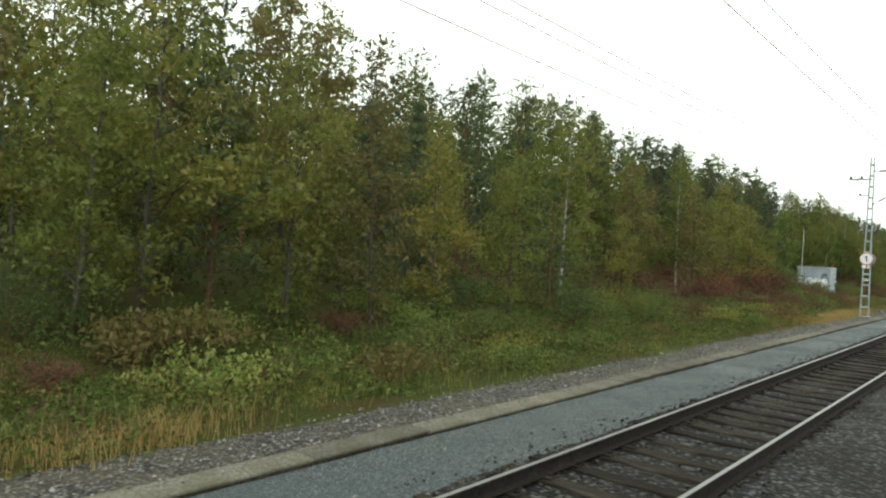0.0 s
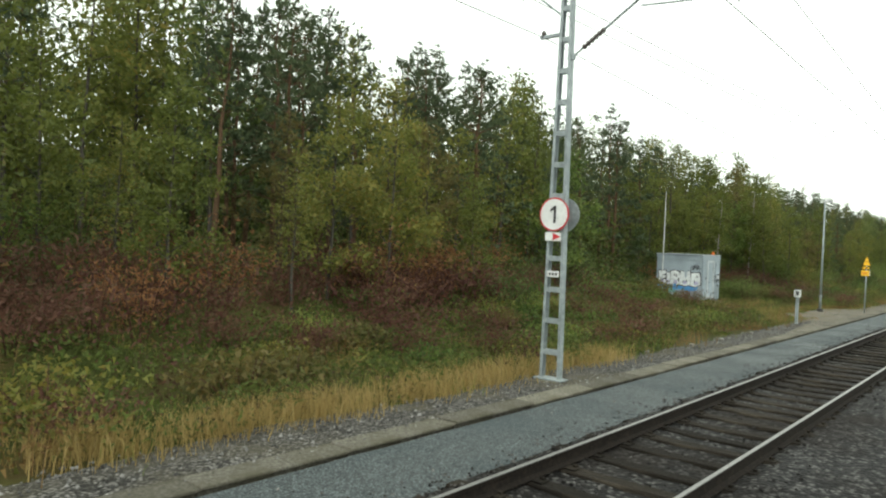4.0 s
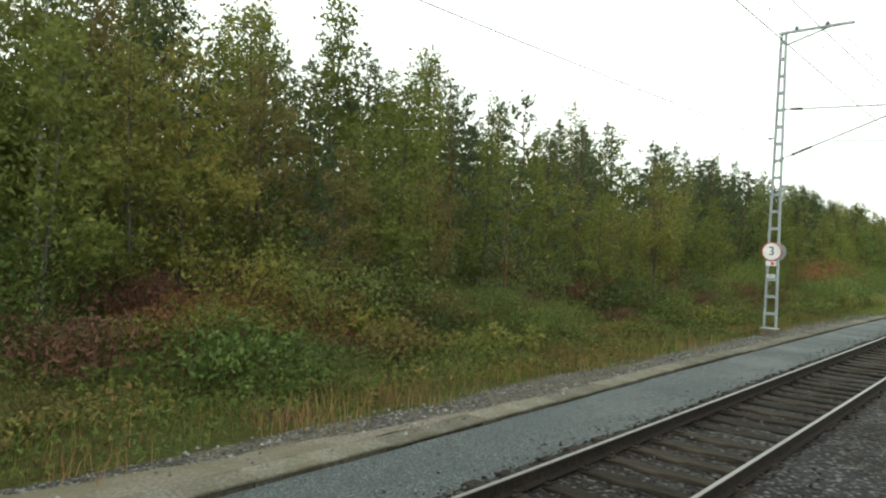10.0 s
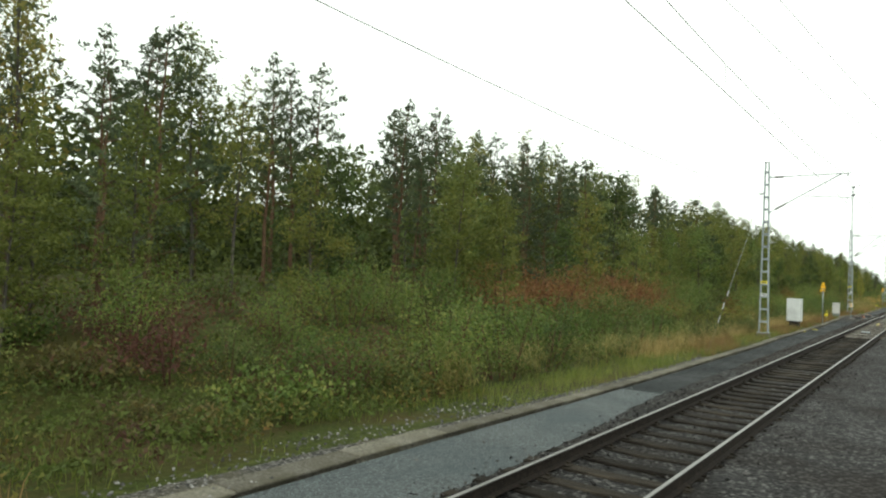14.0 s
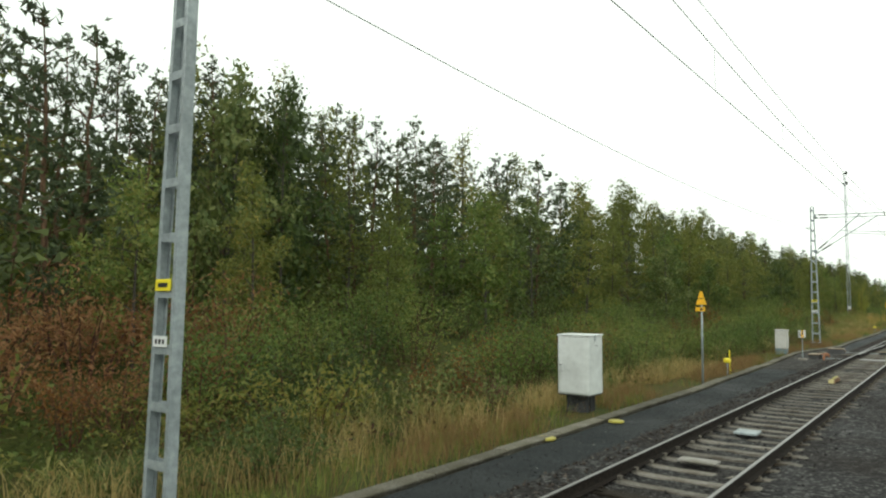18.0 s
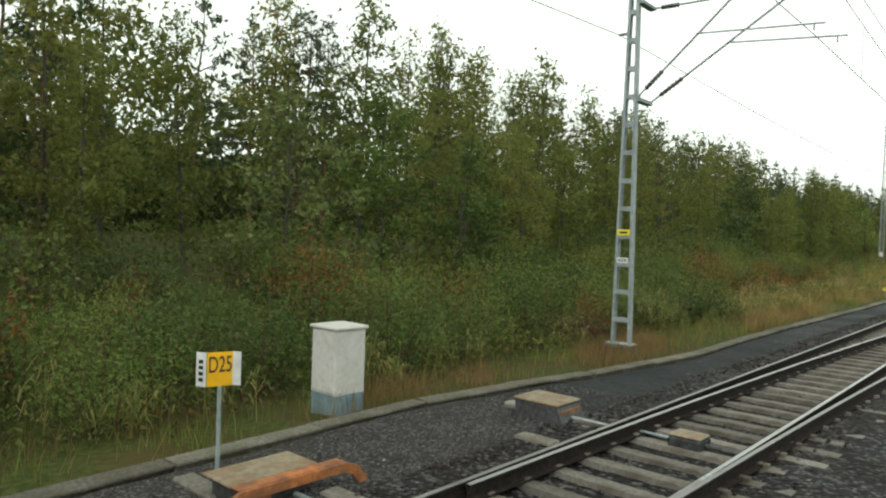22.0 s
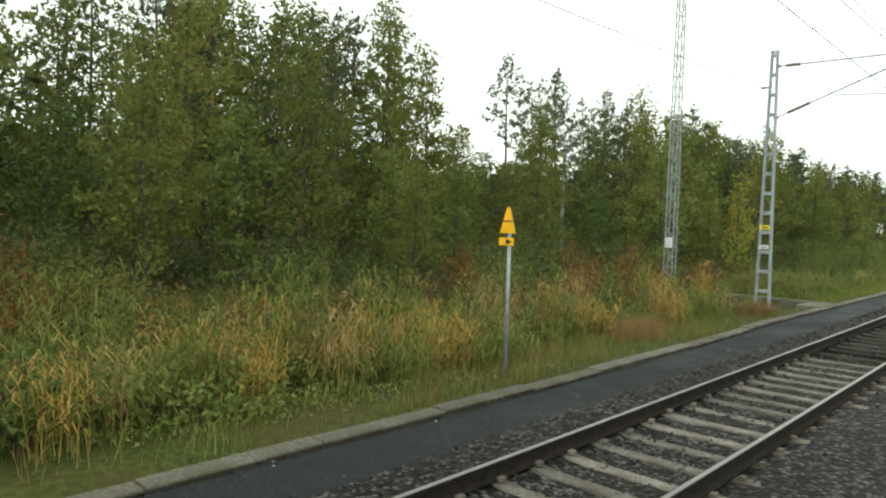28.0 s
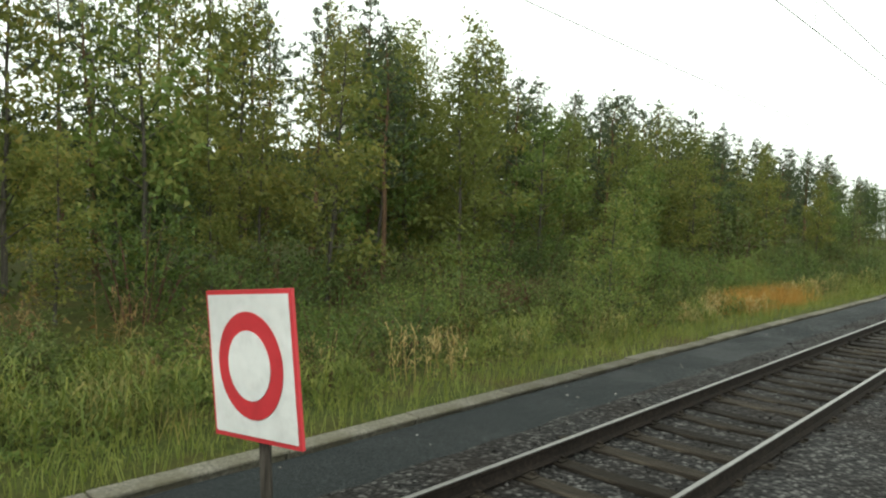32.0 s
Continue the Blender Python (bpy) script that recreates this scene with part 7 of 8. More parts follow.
scatter(14, (-34, -20), (214, 252), 1.6, (("pine_b", 3), ("back_a", 2), ("back_b", 1)), 0.95, 1.12, roof=True)
scatter(14, (-33, -17.6), (156, 176), 1.5, (("pine_b", 3), ("back_a", 1), ("birch_b", 2), ("aspen_b", 1)), 0.82, 1.05, roof=True)
taken = []
scatter(50, (-36, -19), (0, 330), 2.6, (("thicket", 1),), 0.8, 1.35, "thickets under the trees")
scatter(22, (-34, -19.4), (54, 104), 1.7, (("thicket", 1),), 0.75, 1.2, "thickets under the trees")
scatter(12, (-30, -19.4), (150, 180), 1.7, (("thicket", 1),), 0.75, 1.2, "thickets under the trees")
scatter(40, (-22, -13.5), (300, 480), 2.6, (("thicket", 1),), 0.7, 1.3, "thickets under the trees")
scatter(44, (-19.5, -14.2), (-6, 330), 1.6, (("thicket", 1),), 0.32, 0.6, "thickets under the trees")
taken = []
sh = "shrubs on the bank"
scatter(60, (-14.5, -9.2), (-5, 66), 0.9, (("low_a", 3), ("low_b", 2), ("low_c", 1), ("weed_a", 2)), 0.8, 1.4, sh)
scatter(18, (-13.4, -9.0), (46, 66), 0.8, (("low_a", 2), ("low_b", 3), ("weed_a", 3)), 0.8, 1.2, sh)
scatter(24, (-16.5, -11.5), (28, 71), 0.9, (("weed_a", 4), ("low_b", 1), ("willow_b", 1)), 0.9, 1.3, sh)
scatter(18, (-16.5, -13.4), (36, 53), 0.8, (("weed_a", 3), ("bracken_a", 1)), 1.3, 1.8, sh)
scatter(24, (-16.4, -13.2), (138, 159), 0.8, (("bracken_a", 5), ("low_b", 1)), 1.25, 1.6, sh)
scatter(22, (-20, -13.5), (-5, 120), 1.5, (("willow_b", 2), ("willow_a", 1), ("willow_c", 1)), 0.8, 1.3, sh)
scatter(60, (-15.5, -9.0), (79, 126), 0.9, (("low_a", 3), ("low_b", 3), ("low_c", 2), ("weed_a", 2), ("willow_b", 1)), 0.8, 1.5, sh)
scatter(26, (-17, -11), (100, 150), 1.2, (("willow_a", 2), ("willow_b", 2), ("weed_a", 2), ("low_c", 1)), 0.7, 1.0, sh)
scatter(90, (-16, -9.3), (122, 206), 1.1, (("willow_a", 6), ("willow_b", 4), ("weed_a", 1), ("willow_c", 1)), 0.75, 1.1, sh)
scatter(22, (-13.5, -9.6), (128, 236), 0.7, (("rowan_a", 3), ("willow_c", 1)), 0.55, 0.95, sh)
scatter(28, (-11.6, -8.9), (166, 206), 1.0, (("willow_a", 3), ("willow_b", 2)), 0.6, 0.95, sh)
scatter(26, (-16.5, -12.0), (206, 236), 1.1, (("willow_a", 2), ("willow_b", 3), ("willow_c", 2), ("weed_a", 1)), 0.7, 1.05, sh)
scatter(16, (-12.6, -9.8), (207, 236), 0.8, (("rowan_a", 3), ("low_b", 2), ("low_c", 2)), 0.6, 1.0, sh)
scatter(22, (-14.0, -9.6), (243, 256), 0.7, (("rowan_a", 4), ("weed_a", 1), ("low_b", 3), ("willow_b", 2)), 0.55, 0.95, sh)
scatter(16, (-12, -9.0), (262, 300), 1.0, (("willow_a", 3), ("willow_b", 1), ("aspen_a", 1)), 0.6, 0.9, sh)
scatter(30, (-12.5, -8.6), (259, 318), 1.0, (("low_a", 3), ("willow_a", 2), ("willow_b", 1), ("low_c", 1)), 0.7, 1.1, sh)
scatter(26, (-11.5, -9.2), (228, 255), 0.9, (("low_a", 3), ("low_c", 1), ("low_b", 1)), 0.7, 1.05, sh)
scatter(60, (-17, -10.2), (232, 330), 1.1, (("willow_a", 2), ("willow_b", 4), ("willow_c", 1), ("weed_a", 2)), 0.7, 1.1, sh)
scatter(26, (-15.5, -10.4), (206, 234), 0.9, (("willow_a", 2), ("willow_b", 3), ("willow_c", 2), ("rowan_a", 1)), 0.75, 1.1, sh)
scatter(22, (-10.6, -8.0), (206, 236), 0.7, (("low_a", 4), ("low_c", 2), ("low_b", 1)), 0.8, 1.3, sh)
scatter(10, (-9.6, -8.2), (140, 158), 0.7, (("willow_b", 2), ("low_a", 2)), 0.5, 0.75, sh)
scatter(30, (-14, -10.2), (-5, 34), 1.0, (("willow_a", 2), ("willow_b", 3), ("low_b", 2), ("low_a", 2)), 0.5, 0.85, sh)
scatter(24, (-14, -10.0), (84, 128), 1.0, (("willow_a", 2), ("willow_b", 2), ("low_b", 2), ("willow_c", 1)), 0.5, 0.85, sh)
scatter(20, (-12.4, -9.4), (196, 238), 0.8, (("rowan_a", 3), ("bracken_a", 1)), 0.5, 0.8, sh)
# single shrubs that stand out by their colour
for key, x, y, s in (("rowan_a", -9.7, 161.3, 0.75), ("rowan_a", -12.0, 167.6, 1.05), ("rowan_a", -12.6, 190.0, 1.25), ("rowan_a", -11.8, 190.6, 1.1), ("rowan_a", -11.0, 183.1, 1.1),
                     ("rowan_a", -11.5, 210.0, 1.2), ("rowan_a", -12.2, 211.5, 1.25), ("rowan_a", -11.0, 212.5, 1.05), ("willow_c", -12.5, 213.6, 1.1), ("willow_c", -11.8, 215.2, 1.0),
                     ("rowan_a", -10.6, 250.2, 1.0), ("rowan_a", -11.6, 252.0, 1.15), ("rowan_a", -10.2, 253.4, 0.8), ("rowan_a", -12.2, 249.2, 1.15), ("rowan_a", -11.2, 247.8, 0.9),
                     ("bracken_a", -12.6, 149.0, 1.1), ("bracken_a", -13.0, 152.4, 1.15), ("bracken_a", -12.7, 154.6, 1.05), ("bracken_a", -13.4, 156.6, 1.15)):
    plant(key, x, y, s, 1.0, sh)
# taller trees at the wood's edge past the cabin, and two that close the gap behind the tower
plant("birch_w", -16.6, 87.2, 1.05)
plant("birch_d", -18.0, 88.5, 1.25)
plant("birch_b", -19.8, 88.0, 1.1)
plant("birch_y", -11.8, 262.1)
plant("birch_b", -22.0, 260.8)


def carpet(name, n, zone, tall, size, mat, label, power=1.0, where=None, lower=None, yard=False):
    """Leaves over the ground in uneven mounds."""
    (xa, xb), (ya, yb) = zone
    x, y = NPR.uniform(xa, xb, n), NPR.uniform(ya, yb, n)
    ok = (yard | ~((y > 65) & (y < 79) & (x > -14.6))) & ~((y > 72.9) & (y < 76.4) & (x > -18.1) & (x < -14.6)) & ~((np.abs(y - 257) < 0.5) & (x > -11.6))
    if where:
        ok &= np.array([where(a, b) for a, b in zip(x, y)])
    if xb > -9:
        ok &= x < xb - 0.35 + 0.35 * np.sin(y * 0.9) * np.sin(y * 0.37 + 1) + NPR.normal(0, 0.12, n)
    x, y = x[ok], y[ok]
    z = np.array([ground_z(a, b) + tall * min(max(0.12, 0.55 + 0.9 * noise.noise(Vector((a * 0.55, b * 0.55, 9)))) if tall < 9 else 0.8 + 0.35 * noise.noise(Vector((a * 0.2, b * 0.2, 9))), 1.0 if tall > 9 else 1.4) * (0.35 + 0.65 * smooth(0, 1.3, xb + 0.15 - a)) for a, b in zip(x, y)])
    base = np.array([ground_z(a, b) for a, b in zip(x, y)])
    z = base + (z - base) * NPR.uniform(0.15 if tall < 9 else 0.0, 1.1, len(x)) ** power
    if lower:
        z = base + (z - base) * np.array([lower(b) for b in y])
    v, f = leaf_faces(np.stack([x, y, z], 1), size * 1.15, NPR, 0.55)
    return tagged(part(name, raw(name, v, f, M[mat])), label, "undergrowth", kind="stuff")


carpet("undergrowth", 170000, ((-13.5, -7.75), (-6, 128)), 0.78, 0.072, "under", "mixed green, rust and red undergrowth on the bank", 0.6)
carpet("undergrowth", 90000, ((-13.5, -8.0), (126, 320)), 0.85, 0.085, "under", "mixed green and rusty undergrowth below the shrubs", 0.6)
red = lambda x, y: not (58 < y < 80 and x > -18.2) and noise.noise(Vector((x * 0.35, y * 0.16, 21))) > 0.25 * smooth(92, 100, y)
carpet("bracken_bank", 8500, ((-17.0, -13.0), (138, 159)), 2.0, 0.1, "leaf_bracken", "bank of withered reddish brown herbs below the trees", 0.5)
carpet("bracken_bank", 5000, ((-21.8, -17.6), (77.2, 88)), 1.5, 0.1, "leaf_bracken", "stand of withered reddish brown herbs behind the cabin", 0.5)
carpet("fireweed_bank", 5000, ((-20.5, -15.2), (79.5, 92)), 1.0, 0.085, "leaf_red", "dark red withered fireweed beside the cabin yard", 0.5, lambda x, y: x < -17.4 or y > 83.5)
carpet("bracken_bank", 6500, ((-15.2, -12.0), (88, 95.5)), 0.95, 0.075, "leaf_bracken", "patch of rusty brown herbs on the bank", 0.6, lambda x, y: noise.noise(Vector((x * 0.45, y * 0.3, 33))) > -0.2)
carpet("fireweed_bank", 34000, ((-17.0, -11.6), (18, 128)), 1.5, 0.085, "leaf_red", "bank of withered dark red fireweed below the trees", 0.5, red)
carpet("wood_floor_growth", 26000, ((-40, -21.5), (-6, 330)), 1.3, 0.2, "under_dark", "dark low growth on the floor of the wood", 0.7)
carpet("wood_edge_growth", 52000, ((-22, -13.5), (-6, 330)), 1.0, 0.13, "under", "mixed low growth along the edge of the wood", 0.6)
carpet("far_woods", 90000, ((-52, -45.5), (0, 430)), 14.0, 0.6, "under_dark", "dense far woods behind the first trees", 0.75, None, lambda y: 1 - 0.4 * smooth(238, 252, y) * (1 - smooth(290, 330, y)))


def backdrop_sheet(x, y0, y1):
    """A sheet added behind the last single trees, dark as shaded wood, uneven in face and top."""
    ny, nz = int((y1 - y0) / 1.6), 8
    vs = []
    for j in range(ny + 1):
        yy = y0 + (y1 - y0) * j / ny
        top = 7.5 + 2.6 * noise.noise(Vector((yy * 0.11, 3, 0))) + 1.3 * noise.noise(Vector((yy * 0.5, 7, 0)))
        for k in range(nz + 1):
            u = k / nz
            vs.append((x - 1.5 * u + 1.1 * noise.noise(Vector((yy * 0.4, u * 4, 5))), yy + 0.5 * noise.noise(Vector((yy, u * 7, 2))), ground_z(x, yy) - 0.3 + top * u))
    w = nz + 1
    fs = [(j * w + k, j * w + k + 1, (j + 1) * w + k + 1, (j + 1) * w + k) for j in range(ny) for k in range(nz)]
    tagged(part("backdrop", raw("backdrop", vs, fs, M["backdrop_shade"])), "dark backdrop sheet standing for shaded wood behind the trees", "woods", kind="structure")


# fills gaps between the crowns with the sheet's dark colour
backdrop_sheet(-55, -40, 520)
carpet("rusty_herbs", 15000, ((-13.5, -9.0), (207, 256)), 1.1, 0.12, "leaf_rust", "rusty brown herbs behind the reeds", 0.5, lambda x, y: noise.noise(Vector((x * 0.4, y * 0.3, 33))) > -0.1)


# ---- grasses ----
def blades(name, n, zone, height, width, mat, label, bend=0.35, keep=None, clump=0.0):
    """Grass blades of two faces each, bent over; zone gives x and y spans."""
    (xa, xb), (ya, yb) = zone
    x, y = NPR.uniform(xa, xb, n), NPR.uniform(ya, yb, n)
    if clump:
        k = max(1, n // 44)
        cx, cy = NPR.uniform(xa, xb, k), NPR.uniform(ya, yb, k)
        i = NPR.integers(0, k, n)
        x, y = cx[i] + NPR.normal(0, clump, n), cy[i] + NPR.normal(0, clump, n)
    lim = np.array([kerb_x(b) - 0.3 for b in y])
    ok = (x < lim) & ~((y > 68) & (y < 78) & (x > -9.3) & (NPR.uniform(0, 1, n) < 0.93)) & ~((y > 73.0) & (y < 76.3) & (x < -14.8) & (x > -18)) & ~((np.abs(y - 257.0) < 0.35) & (x > -11.6))
    ok &= ~((np.abs(x + 7.37) < 0.45) & (np.abs(y - 162.97) < 0.42))
    if keep is not None:
        ok &= keep(x, y)
    x, y = x[ok], y[ok]
    n = len(x)
    z = np.array([ground_z(a, b) for a, b in zip(x, y)]) - 0.02
    h = height * NPR.uniform(0.45, 1.15, n)
    a = NPR.uniform(0, 6.28, n)
    dx, dy = np.cos(a), np.sin(a)
    w = width * NPR.uniform(0.6, 1.3, n)
    b = bend * h * NPR.uniform(0.2, 1.2, n)
    a2 = a + NPR.normal(0, 1.0, n)
    ex, ey = np.cos(a2) * b, np.sin(a2) * b
    p0 = np.stack([x - dy * w, y + dx * w, z], 1)
    p1 = np.stack([x + dy * w, y - dx * w, z], 1)
    p2 = np.stack([x + dy * w * 0.7 + ex * 0.35, y - dx * w * 0.7 + ey * 0.35, z + h * 0.6], 1)
    p3 = np.stack([x - dy * w * 0.7 + ex * 0.35, y + dx * w * 0.7 + ey * 0.35, z + h * 0.6], 1)
    p4 = np.stack([x + ex, y + ey, z + h * 0.97], 1)
    v = np.stack([p0, p1, p2, p3, p4], 1).reshape(-1, 3)
    i = np.arange(n)[:, None] * 5
    f = np.concatenate([i + np.array([[0, 1, 2]]), i + np.array([[0, 2, 3]]), i + np.array([[3, 2, 4]])], 0)
    ob = part(name, raw(name, v, f, M[mat]))
    return tagged(ob, label, "grass", kind="stuff")


def stalks(name, n, zone, height, mat, label, leaves=6, long=0.26, clump=0.2):
    """Reed stems, each with narrow leaves that stand off and droop."""
    (xa, xb), (ya, yb) = zone
    k = max(1, n // 14)
    cx, cy, ch = NPR.uniform(xa, xb, k), NPR.uniform(ya, yb, k), NPR.uniform(0.45, 1.2, k)
    i = NPR.integers(0, k, n)
    x, y = cx[i] + NPR.normal(0, clump, n), cy[i] + NPR.normal(0, clump, n)
    ok = (x < np.array([kerb_x(b) - 0.55 for b in y])) & ~((np.abs(y - 257.0) < 0.4) & (x > -11.6)) & ~((np.abs(x + 7.37) < 0.5) & (np.abs(y - 162.97) < 0.5))
    x, y, i = x[ok], y[ok], i[ok]
    n = len(x)
    h = height * ch[i] * NPR.uniform(0.75, 1.1, n)
    root = np.stack([x, y, np.array([ground_z(a, b) for a, b in zip(x, y)]) - 0.03], 1)
    tip = root + np.stack([NPR.normal(0, 0.09, n) * h, NPR.normal(0, 0.09, n) * h, h], 1)
    a = NPR.uniform(0, 6.28, n)
    e = np.stack([np.cos(a), np.sin(a), 0 * a], 1) * 0.0055
    stem = np.stack([root - e, root + e, tip + e * 0.4, tip - e * 0.4], 1).reshape(-1, 3)
    q = np.arange(n)[:, None] * 4
    fs = [q + np.array([[0, 1, 2]]), q + np.array([[0, 2, 3]])]
    vs, count = [stem], 4 * n
    for j in range(leaves):
        u = NPR.uniform(0.28, 1.0, (n, 1))
        o = root + (tip - root) * u
        a = NPR.uniform(0, 6.28, n)
        d = np.stack([np.cos(a), np.sin(a), 0 * a], 1)
        sd = np.stack([-np.sin(a), np.cos(a), 0 * a], 1) * NPR.uniform(0.006, 0.012, (n, 1))
        ln = long * NPR.uniform(0.55, 1.2, (n, 1))
        rise = NPR.uniform(0.15, 0.75, (n, 1)) * ln
        mid = o + d * ln * 0.55 + np.array([[0, 0, 1]]) * rise
        end = o + d * ln + np.array([[0, 0, 1]]) * (rise - ln * NPR.uniform(0.1, 0.6, (n, 1)))
        vs.append(np.stack([o - sd * 0.6, o + sd * 0.6, mid + sd, mid - sd, end], 1).reshape(-1, 3))
        q = np.arange(n)[:, None] * 5 + count
        fs += [q + np.array([[0, 1, 2]]), q + np.array([[0, 2, 3]]), q + np.array([[3, 2, 4]])]
        count += 5 * n
    return tagged(part(name, raw(name, np.concatenate(vs), np.concatenate(fs), M[mat])), label, "reeds", kind="stuff")


patch = lambda x, y: NPR.uniform(0, 1, len(x)) < 0.12 + 0.88 * (np.sin(y * 0.62 + 1.7 * np.sin(y * 0.23) + x) > -0.1)
low = lambda x, y: NPR.uniform(0, 1, len(x)) < 0.5 + 0.5 * np.sin(x * 1.3 + y * 0.31) * np.cos(y * 0.7)
blades("green_grass", 11000, ((-10.4, -7.8), (-4, 128)), 0.36, 0.008, "grass_green", "green grass and herbs beyond the gravel shoulder", 0.6, low, 0.35)
blades("green_grass", 16000, ((-8.6, -6.55), (126, 312)), 0.34, 0.008, "grass_green", "green grass along the asphalt path", 0.6, lambda x, y: low(x, y) & ~((y > 253) & (y < 257) & (x < -6.9)), 0.3)
blades("herb_stems", 5000, ((-13.0, -8.2), (-4, 126)), 0.7, 0.005, "grass_rust", "withered brown herb stems on the bank", 0.4, None, 0.4)
blades("herb_stems", 5000, ((-13.0, -8.4), (-4, 126)), 0.45, 0.006, "grass_green", "upright green and yellow herbs on the bank", 0.6, None, 0.4)
blades("dry_grass", 5600, ((-8.65, -7.85), (35.5, 48.5)), 0.5, 0.006, "grass_gold", "pale golden dry grass beside the mast", 0.5, None, 0.3)
blades("dry_grass", 700, ((-8.8, -7.9), (1.5, 5.0)), 0.5, 0.006, "grass_gold", "small tufts of golden dry grass", 0.5, None, 0.25)
blades("rusty_grass", 5000, ((-9.8, -7.9), (52, 118)), 0.45, 0.007, "grass_rust", "rusty brown grass in patches", 0.5, None, 0.35)
blades("rusty_grass", 5500, ((-7.75, -6.55), (146, 212)), 0.38, 0.005, "grass_rust", "rust coloured fine grass along the kerb", 0.55, patch, 0.4)
blades("fluffy_grass", 30000, ((-8.3, -6.5), (140, 204)), 0.46, 0.0032, "grass_fluff", "fluffy tan seeding grass in a band along the kerb", 0.7, patch, 0.32)
blades("fluffy_grass", 4000, ((-7.9, -6.5), (218, 247)), 0.42, 0.0032, "grass_fluff", "fluffy tan seeding grass round the marker box", 0.7, patch, 0.32)
for ya, yb in ((209.5, 212.2), (216.3, 218.6), (226.8, 229.4)):
    blades("golden_clump", 900, ((-9.1, -7.7), (ya, yb)), 0.85, 0.006, "grass_gold", "clump of golden dry grass standing out from green", 0.6, None, 0.3)
blades("golden_grass", 5000, ((-9.0, -7.9), (138, 176)), 0.8, 0.006, "grass_gold", "golden dry grass in clumps before the willows", 0.6, None, 0.28)
blades("golden_grass", 8000, ((-8.6, -6.55), (200, 232)), 0.5, 0.004, "grass_gold", "golden fine grass along the kerb", 0.7, patch, 0.35)
carpet("reed_leaves", 11000, ((-11.6, -9.2), (231, 255)), 1.3, 0.07, "leaf_willow", "drooping green leaves among the reed stems", 0.6, lambda x, y: noise.noise(Vector((x * 0.7, y * 0.5, 41))) > -0.15)
stalks("reeds", 240, ((-11.6, -8.4), (253.2, 255.6)), 0.55, "reed_green", "green reeds in the ditch before the culvert wall", 6, 0.24)
blades("rusty_tuft", 1300, ((-7.65, -7.05), (251.2, 252.3)), 0.5, 0.0035, "grass_fluff", "fluffy brown grass round the foot of the mast", 0.8, None, 0.2)
blades("rusty_tuft", 1500, ((-7.8, -7.3), (243.4, 244.8)), 0.6, 0.0035, "grass_fluff", "fluffy tan tuft between reeds and kerb", 0.8, None, 0.2)
carpet("verge_herbs", 6000, ((-8.6, -6.75), (230, 250)), 0.3, 0.055, "leaf_willow", "low fresh green herbs between kerb and reeds", 0.7, lambda x, y: x < kerb_x(y) - 0.35 and noise.noise(Vector((x * 0.6, y * 0.5, 61))) > -0.12)
stalks("reeds", 900, ((-10.4, -8.2), (126, 162)), 1.0, "reed", "leafy yellow green reeds before the willows")
stalks("reeds", 500, ((-10.2, -8.3), (164, 198)), 0.85, "reed", "leafy yellow green reeds before the willows")
stalks("reeds", 1500, ((-11.0, -8.0), (197, 231)), 1.05, "reed", "leafy yellow green reeds along the kerb")
stalks("dry_reeds", 1000, ((-10.2, -8.0), (204, 236)), 1.0, "grass_gold", "clumps of withered golden reeds", 5, 0.26)
stalks("reeds", 950, ((-12.0, -8.3), (228, 251)), 1.75, "reed_green", "stand of tall leafy green and golden reeds", 8, 0.3)
stalks("dry_reeds", 480, ((-11.2, -8.3), (234, 252)), 1.35, "grass_gold", "tall golden reeds in clumps near the culvert", 6, 0.26)
carpet("reed_bed_growth", 9000, ((-12.0, -8.3), (197, 252)), 0.9, 0.075, "leaf_dark", "dark green herbs between the reeds", 0.7, lambda x, y: noise.noise(Vector((x * 0.6, y * 0.4, 47))) > -0.1)
stalks("brown_reeds", 260, ((-11.6, -8.9), (228, 254)), 1.4, "grass_rust", "withered brown reeds among the green ones", 6, 0.28)
stalks("reeds", 700, ((-11.0, -7.5), (258, 320)), 0.95, "reed", "leafy yellow green reeds beyond the culvert", 7, 0.3)
stalks("reeds", 1500, ((-10.6, -7.4), (258, 320)), 0.85, "reed_green", "fresh green reeds beyond the culvert", 7, 0.28)
stalks("dry_reeds", 260, ((-10.0, -7.6), (266, 312)), 0.85, "grass_gold", "golden reeds in clumps beyond the culvert", 6, 0.26)
carpet("culvert_growth", 9000, ((-12.6, -7.9), (257.5, 268)), 0.62, 0.075, "leaf_willow", "fresh green herbs behind the culvert wall", 0.7)
carpet("tower_growth", 5000, ((-15.5, -11.5), (252.5, 262)), 0.75, 0.09, "under", "mixed green and brown herbs round the tower's foot", 0.7, lambda x, y: abs(x + 12.78) + abs(y - 257.2) > 0.5)
carpet("verge_herbs", 7000, ((-9.4, -7.0), (262, 312)), 0.42, 0.06, "leaf_willow", "low fresh herbs between kerb and reeds", 0.7)
stalks("reeds", 420, ((-11.4, -8.4), (257.6, 266)), 1.0, "reed_green", "green reeds leaning over the culvert wall", 7, 0.3)
stalks("brown_reeds", 160, ((-13.0, -9.6), (258.5, 268)), 1.3, "grass_rust", "withered brown stems behind the culvert", 6, 0.24)
blades("low_reeds", 3600, ((-11, -7.6), (200, 320)), 0.6, 0.007, "reed", "yellow green grass between the reeds", 0.7, lambda x, y: ~((y > 253) & (y < 257)), 0.3)
blades("verge_grass", 9000, ((-8.0, -6.5), (258, 318)), 0.3, 0.006, "grass_green", "green grass along the kerb beyond the culvert", 0.7)
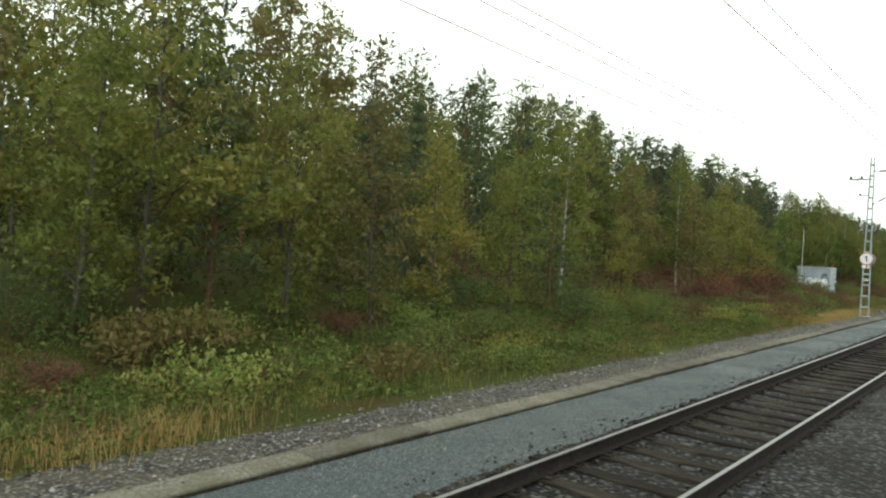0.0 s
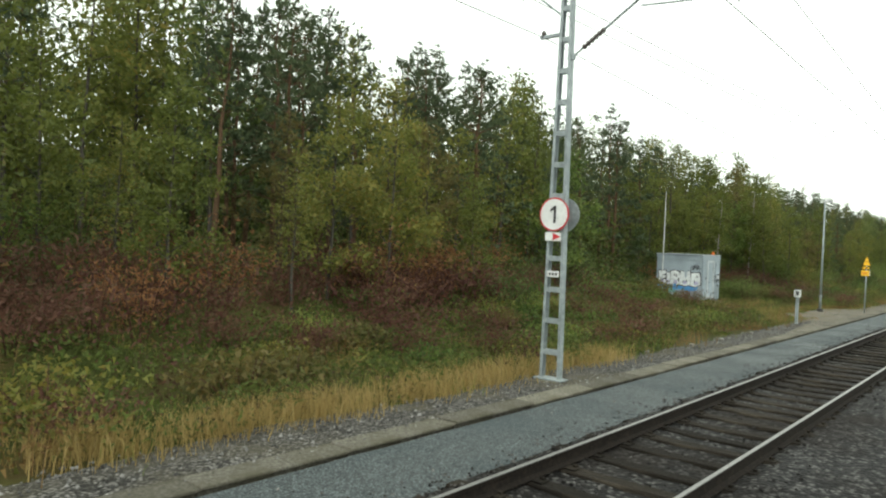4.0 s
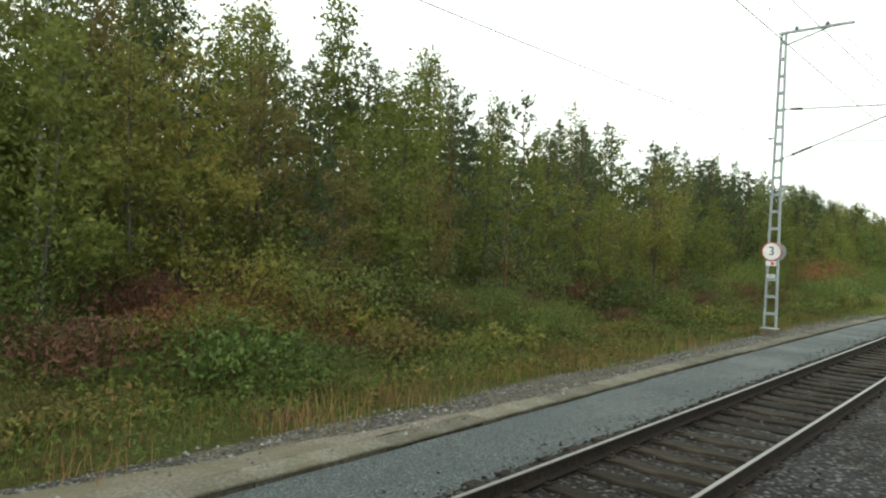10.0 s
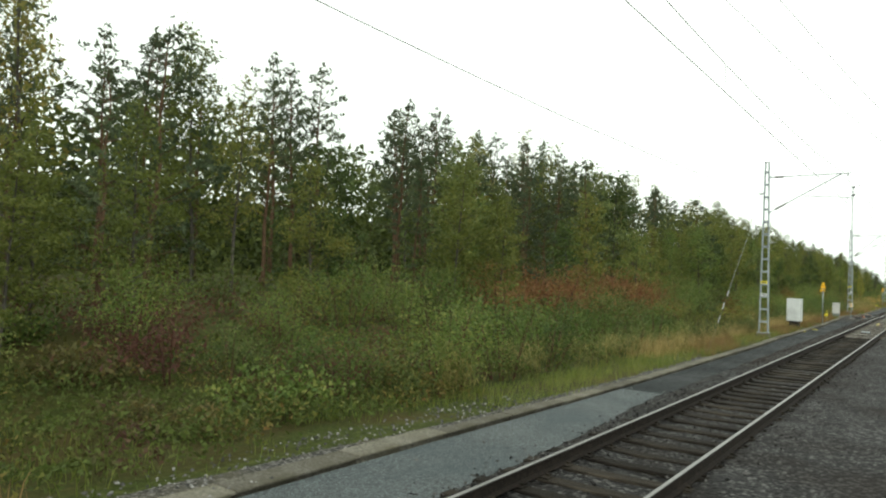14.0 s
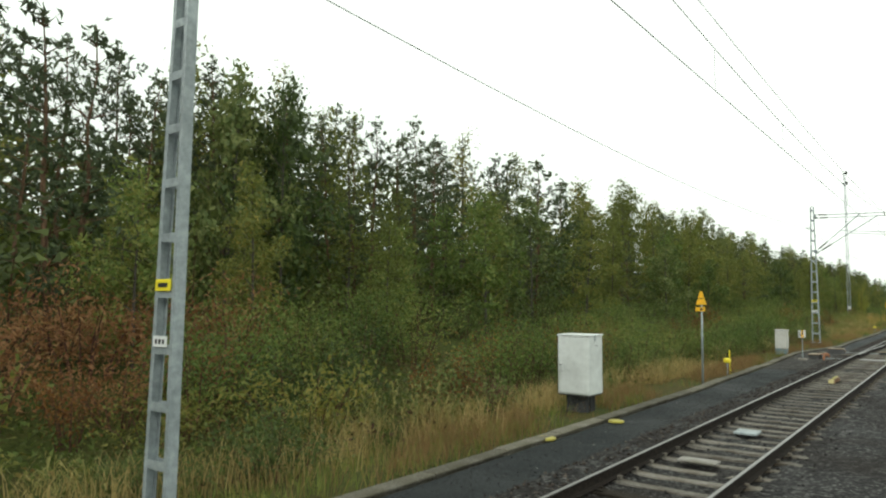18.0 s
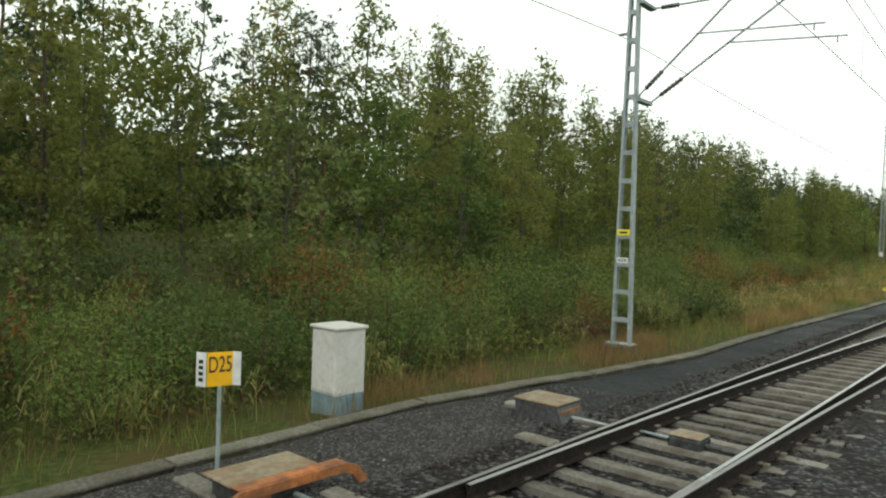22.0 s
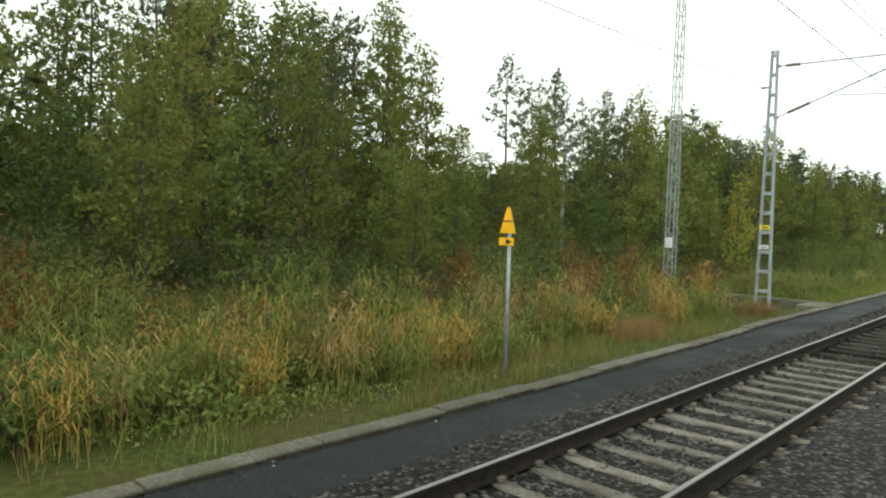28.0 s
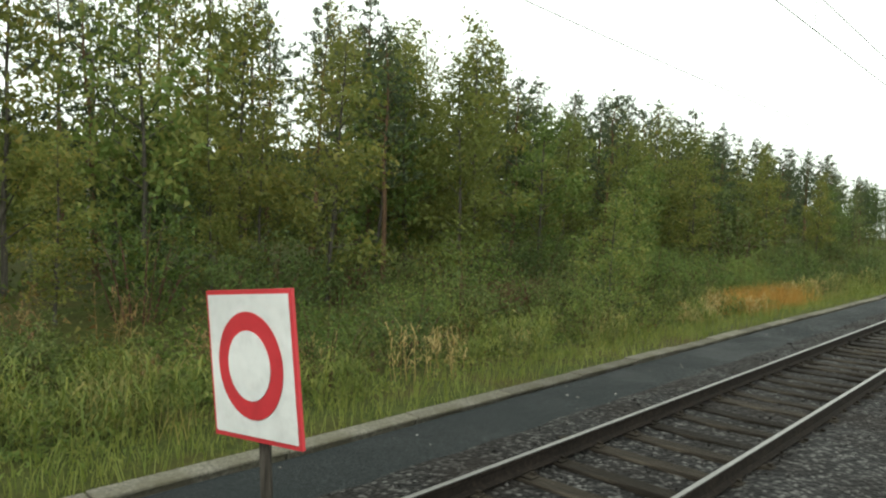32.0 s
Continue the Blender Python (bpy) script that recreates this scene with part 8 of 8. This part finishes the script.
blades("verge_grass", 5000, ((-8.6, -6.6), (127, 160)), 0.3, 0.006, "grass_green", "green grass along the kerb of the asphalt path", 0.7)
blades("verge_grass", 5200, ((-8.3, -6.5), (226, 252.8)), 0.27, 0.005, "grass_green", "fresh green grass between kerb and reeds", 0.8, patch, 0.3)
stalks("golden_reeds", 460, ((-9.6, -7.7), (228, 250.5)), 1.4, "reed_gold", "tall golden reeds nearest to the kerb", 6, 0.3, 0.16)
stalks("reeds", 850, ((-9.8, -7.6), (230, 252.5)), 0.95, "reed_green", "fresh green reeds nearest to the kerb", 7, 0.28)
blades("orange_grass", 3000, ((-9.4, -8.0), (284.5, 291.5)), 0.95, 0.007, "grass_orange", "patch of tall orange brown grass", 0.5, None, 0.4)
blades("field_grass", 8000, ((-16.0, -7.9), (62, 80)), 0.19, 0.006, "grass_green", "short green grass round the cabin", 0.7)
carpet("yard_moss", 26000, ((-15.5, -8.9), (61, 82)), 0.26, 0.06, "under", "mossy low herbs in green and brown round the cabin", 0.7, lambda x, y: x < sandy(y) + 0.25 + 0.7 * noise.noise(Vector((x * 1.3, y * 1.3, 3))), None, True)
carpet("yard_moss", 7000, ((-15.5, -8.6), (61, 84)), 0.2, 0.05, "leaf_bracken", "rusty brown withered herbs in the moss round the cabin", 0.7, lambda x, y: x < sandy(y) + 0.1 and noise.noise(Vector((x * 0.8, y * 0.8, 15))) > 0.12, None, True)
blades("field_grass", 1500, ((-15.0, -8.4), (62, 80)), 0.3, 0.006, "grass_gold", "yellowing tufts in the grass round the cabin", 0.6, None, 0.35)


# ---- a pale dead branch lying against the birch behind the cabin ----
fb = thing("fallen_branch", (-17.0, 81.6, ground_z(-17, 81.6)), "pale dead birch branch caught in the fireweed", "branch")
part("limb", Geo().tube([(0, 0.25, 0.22), (0.1, -0.5, 0.4), (0.1, -1.3, 0.37), (0.05, -2.1, 0.2), (0, -2.8, 0.0)], [0.045, 0.038, 0.03, 0.022, 0.01], 7), M["birch_bark"], fb)
part("prop", Geo().tube([(0.02, 0.3, -0.1), (0.0, 0.22, 0.24)], [0.05, 0.045], 7), M["birch_bark"], fb)
for ya, dz in ((-0.5, 0.25), (-1.0, -0.2), (-1.4, 0.22)):
    part("twig", Geo().tube([(0.1, ya, 0.39), (0.2, ya - 0.4, 0.39 + dz)], [0.014, 0.005], 5), M["birch_bark"], fb)
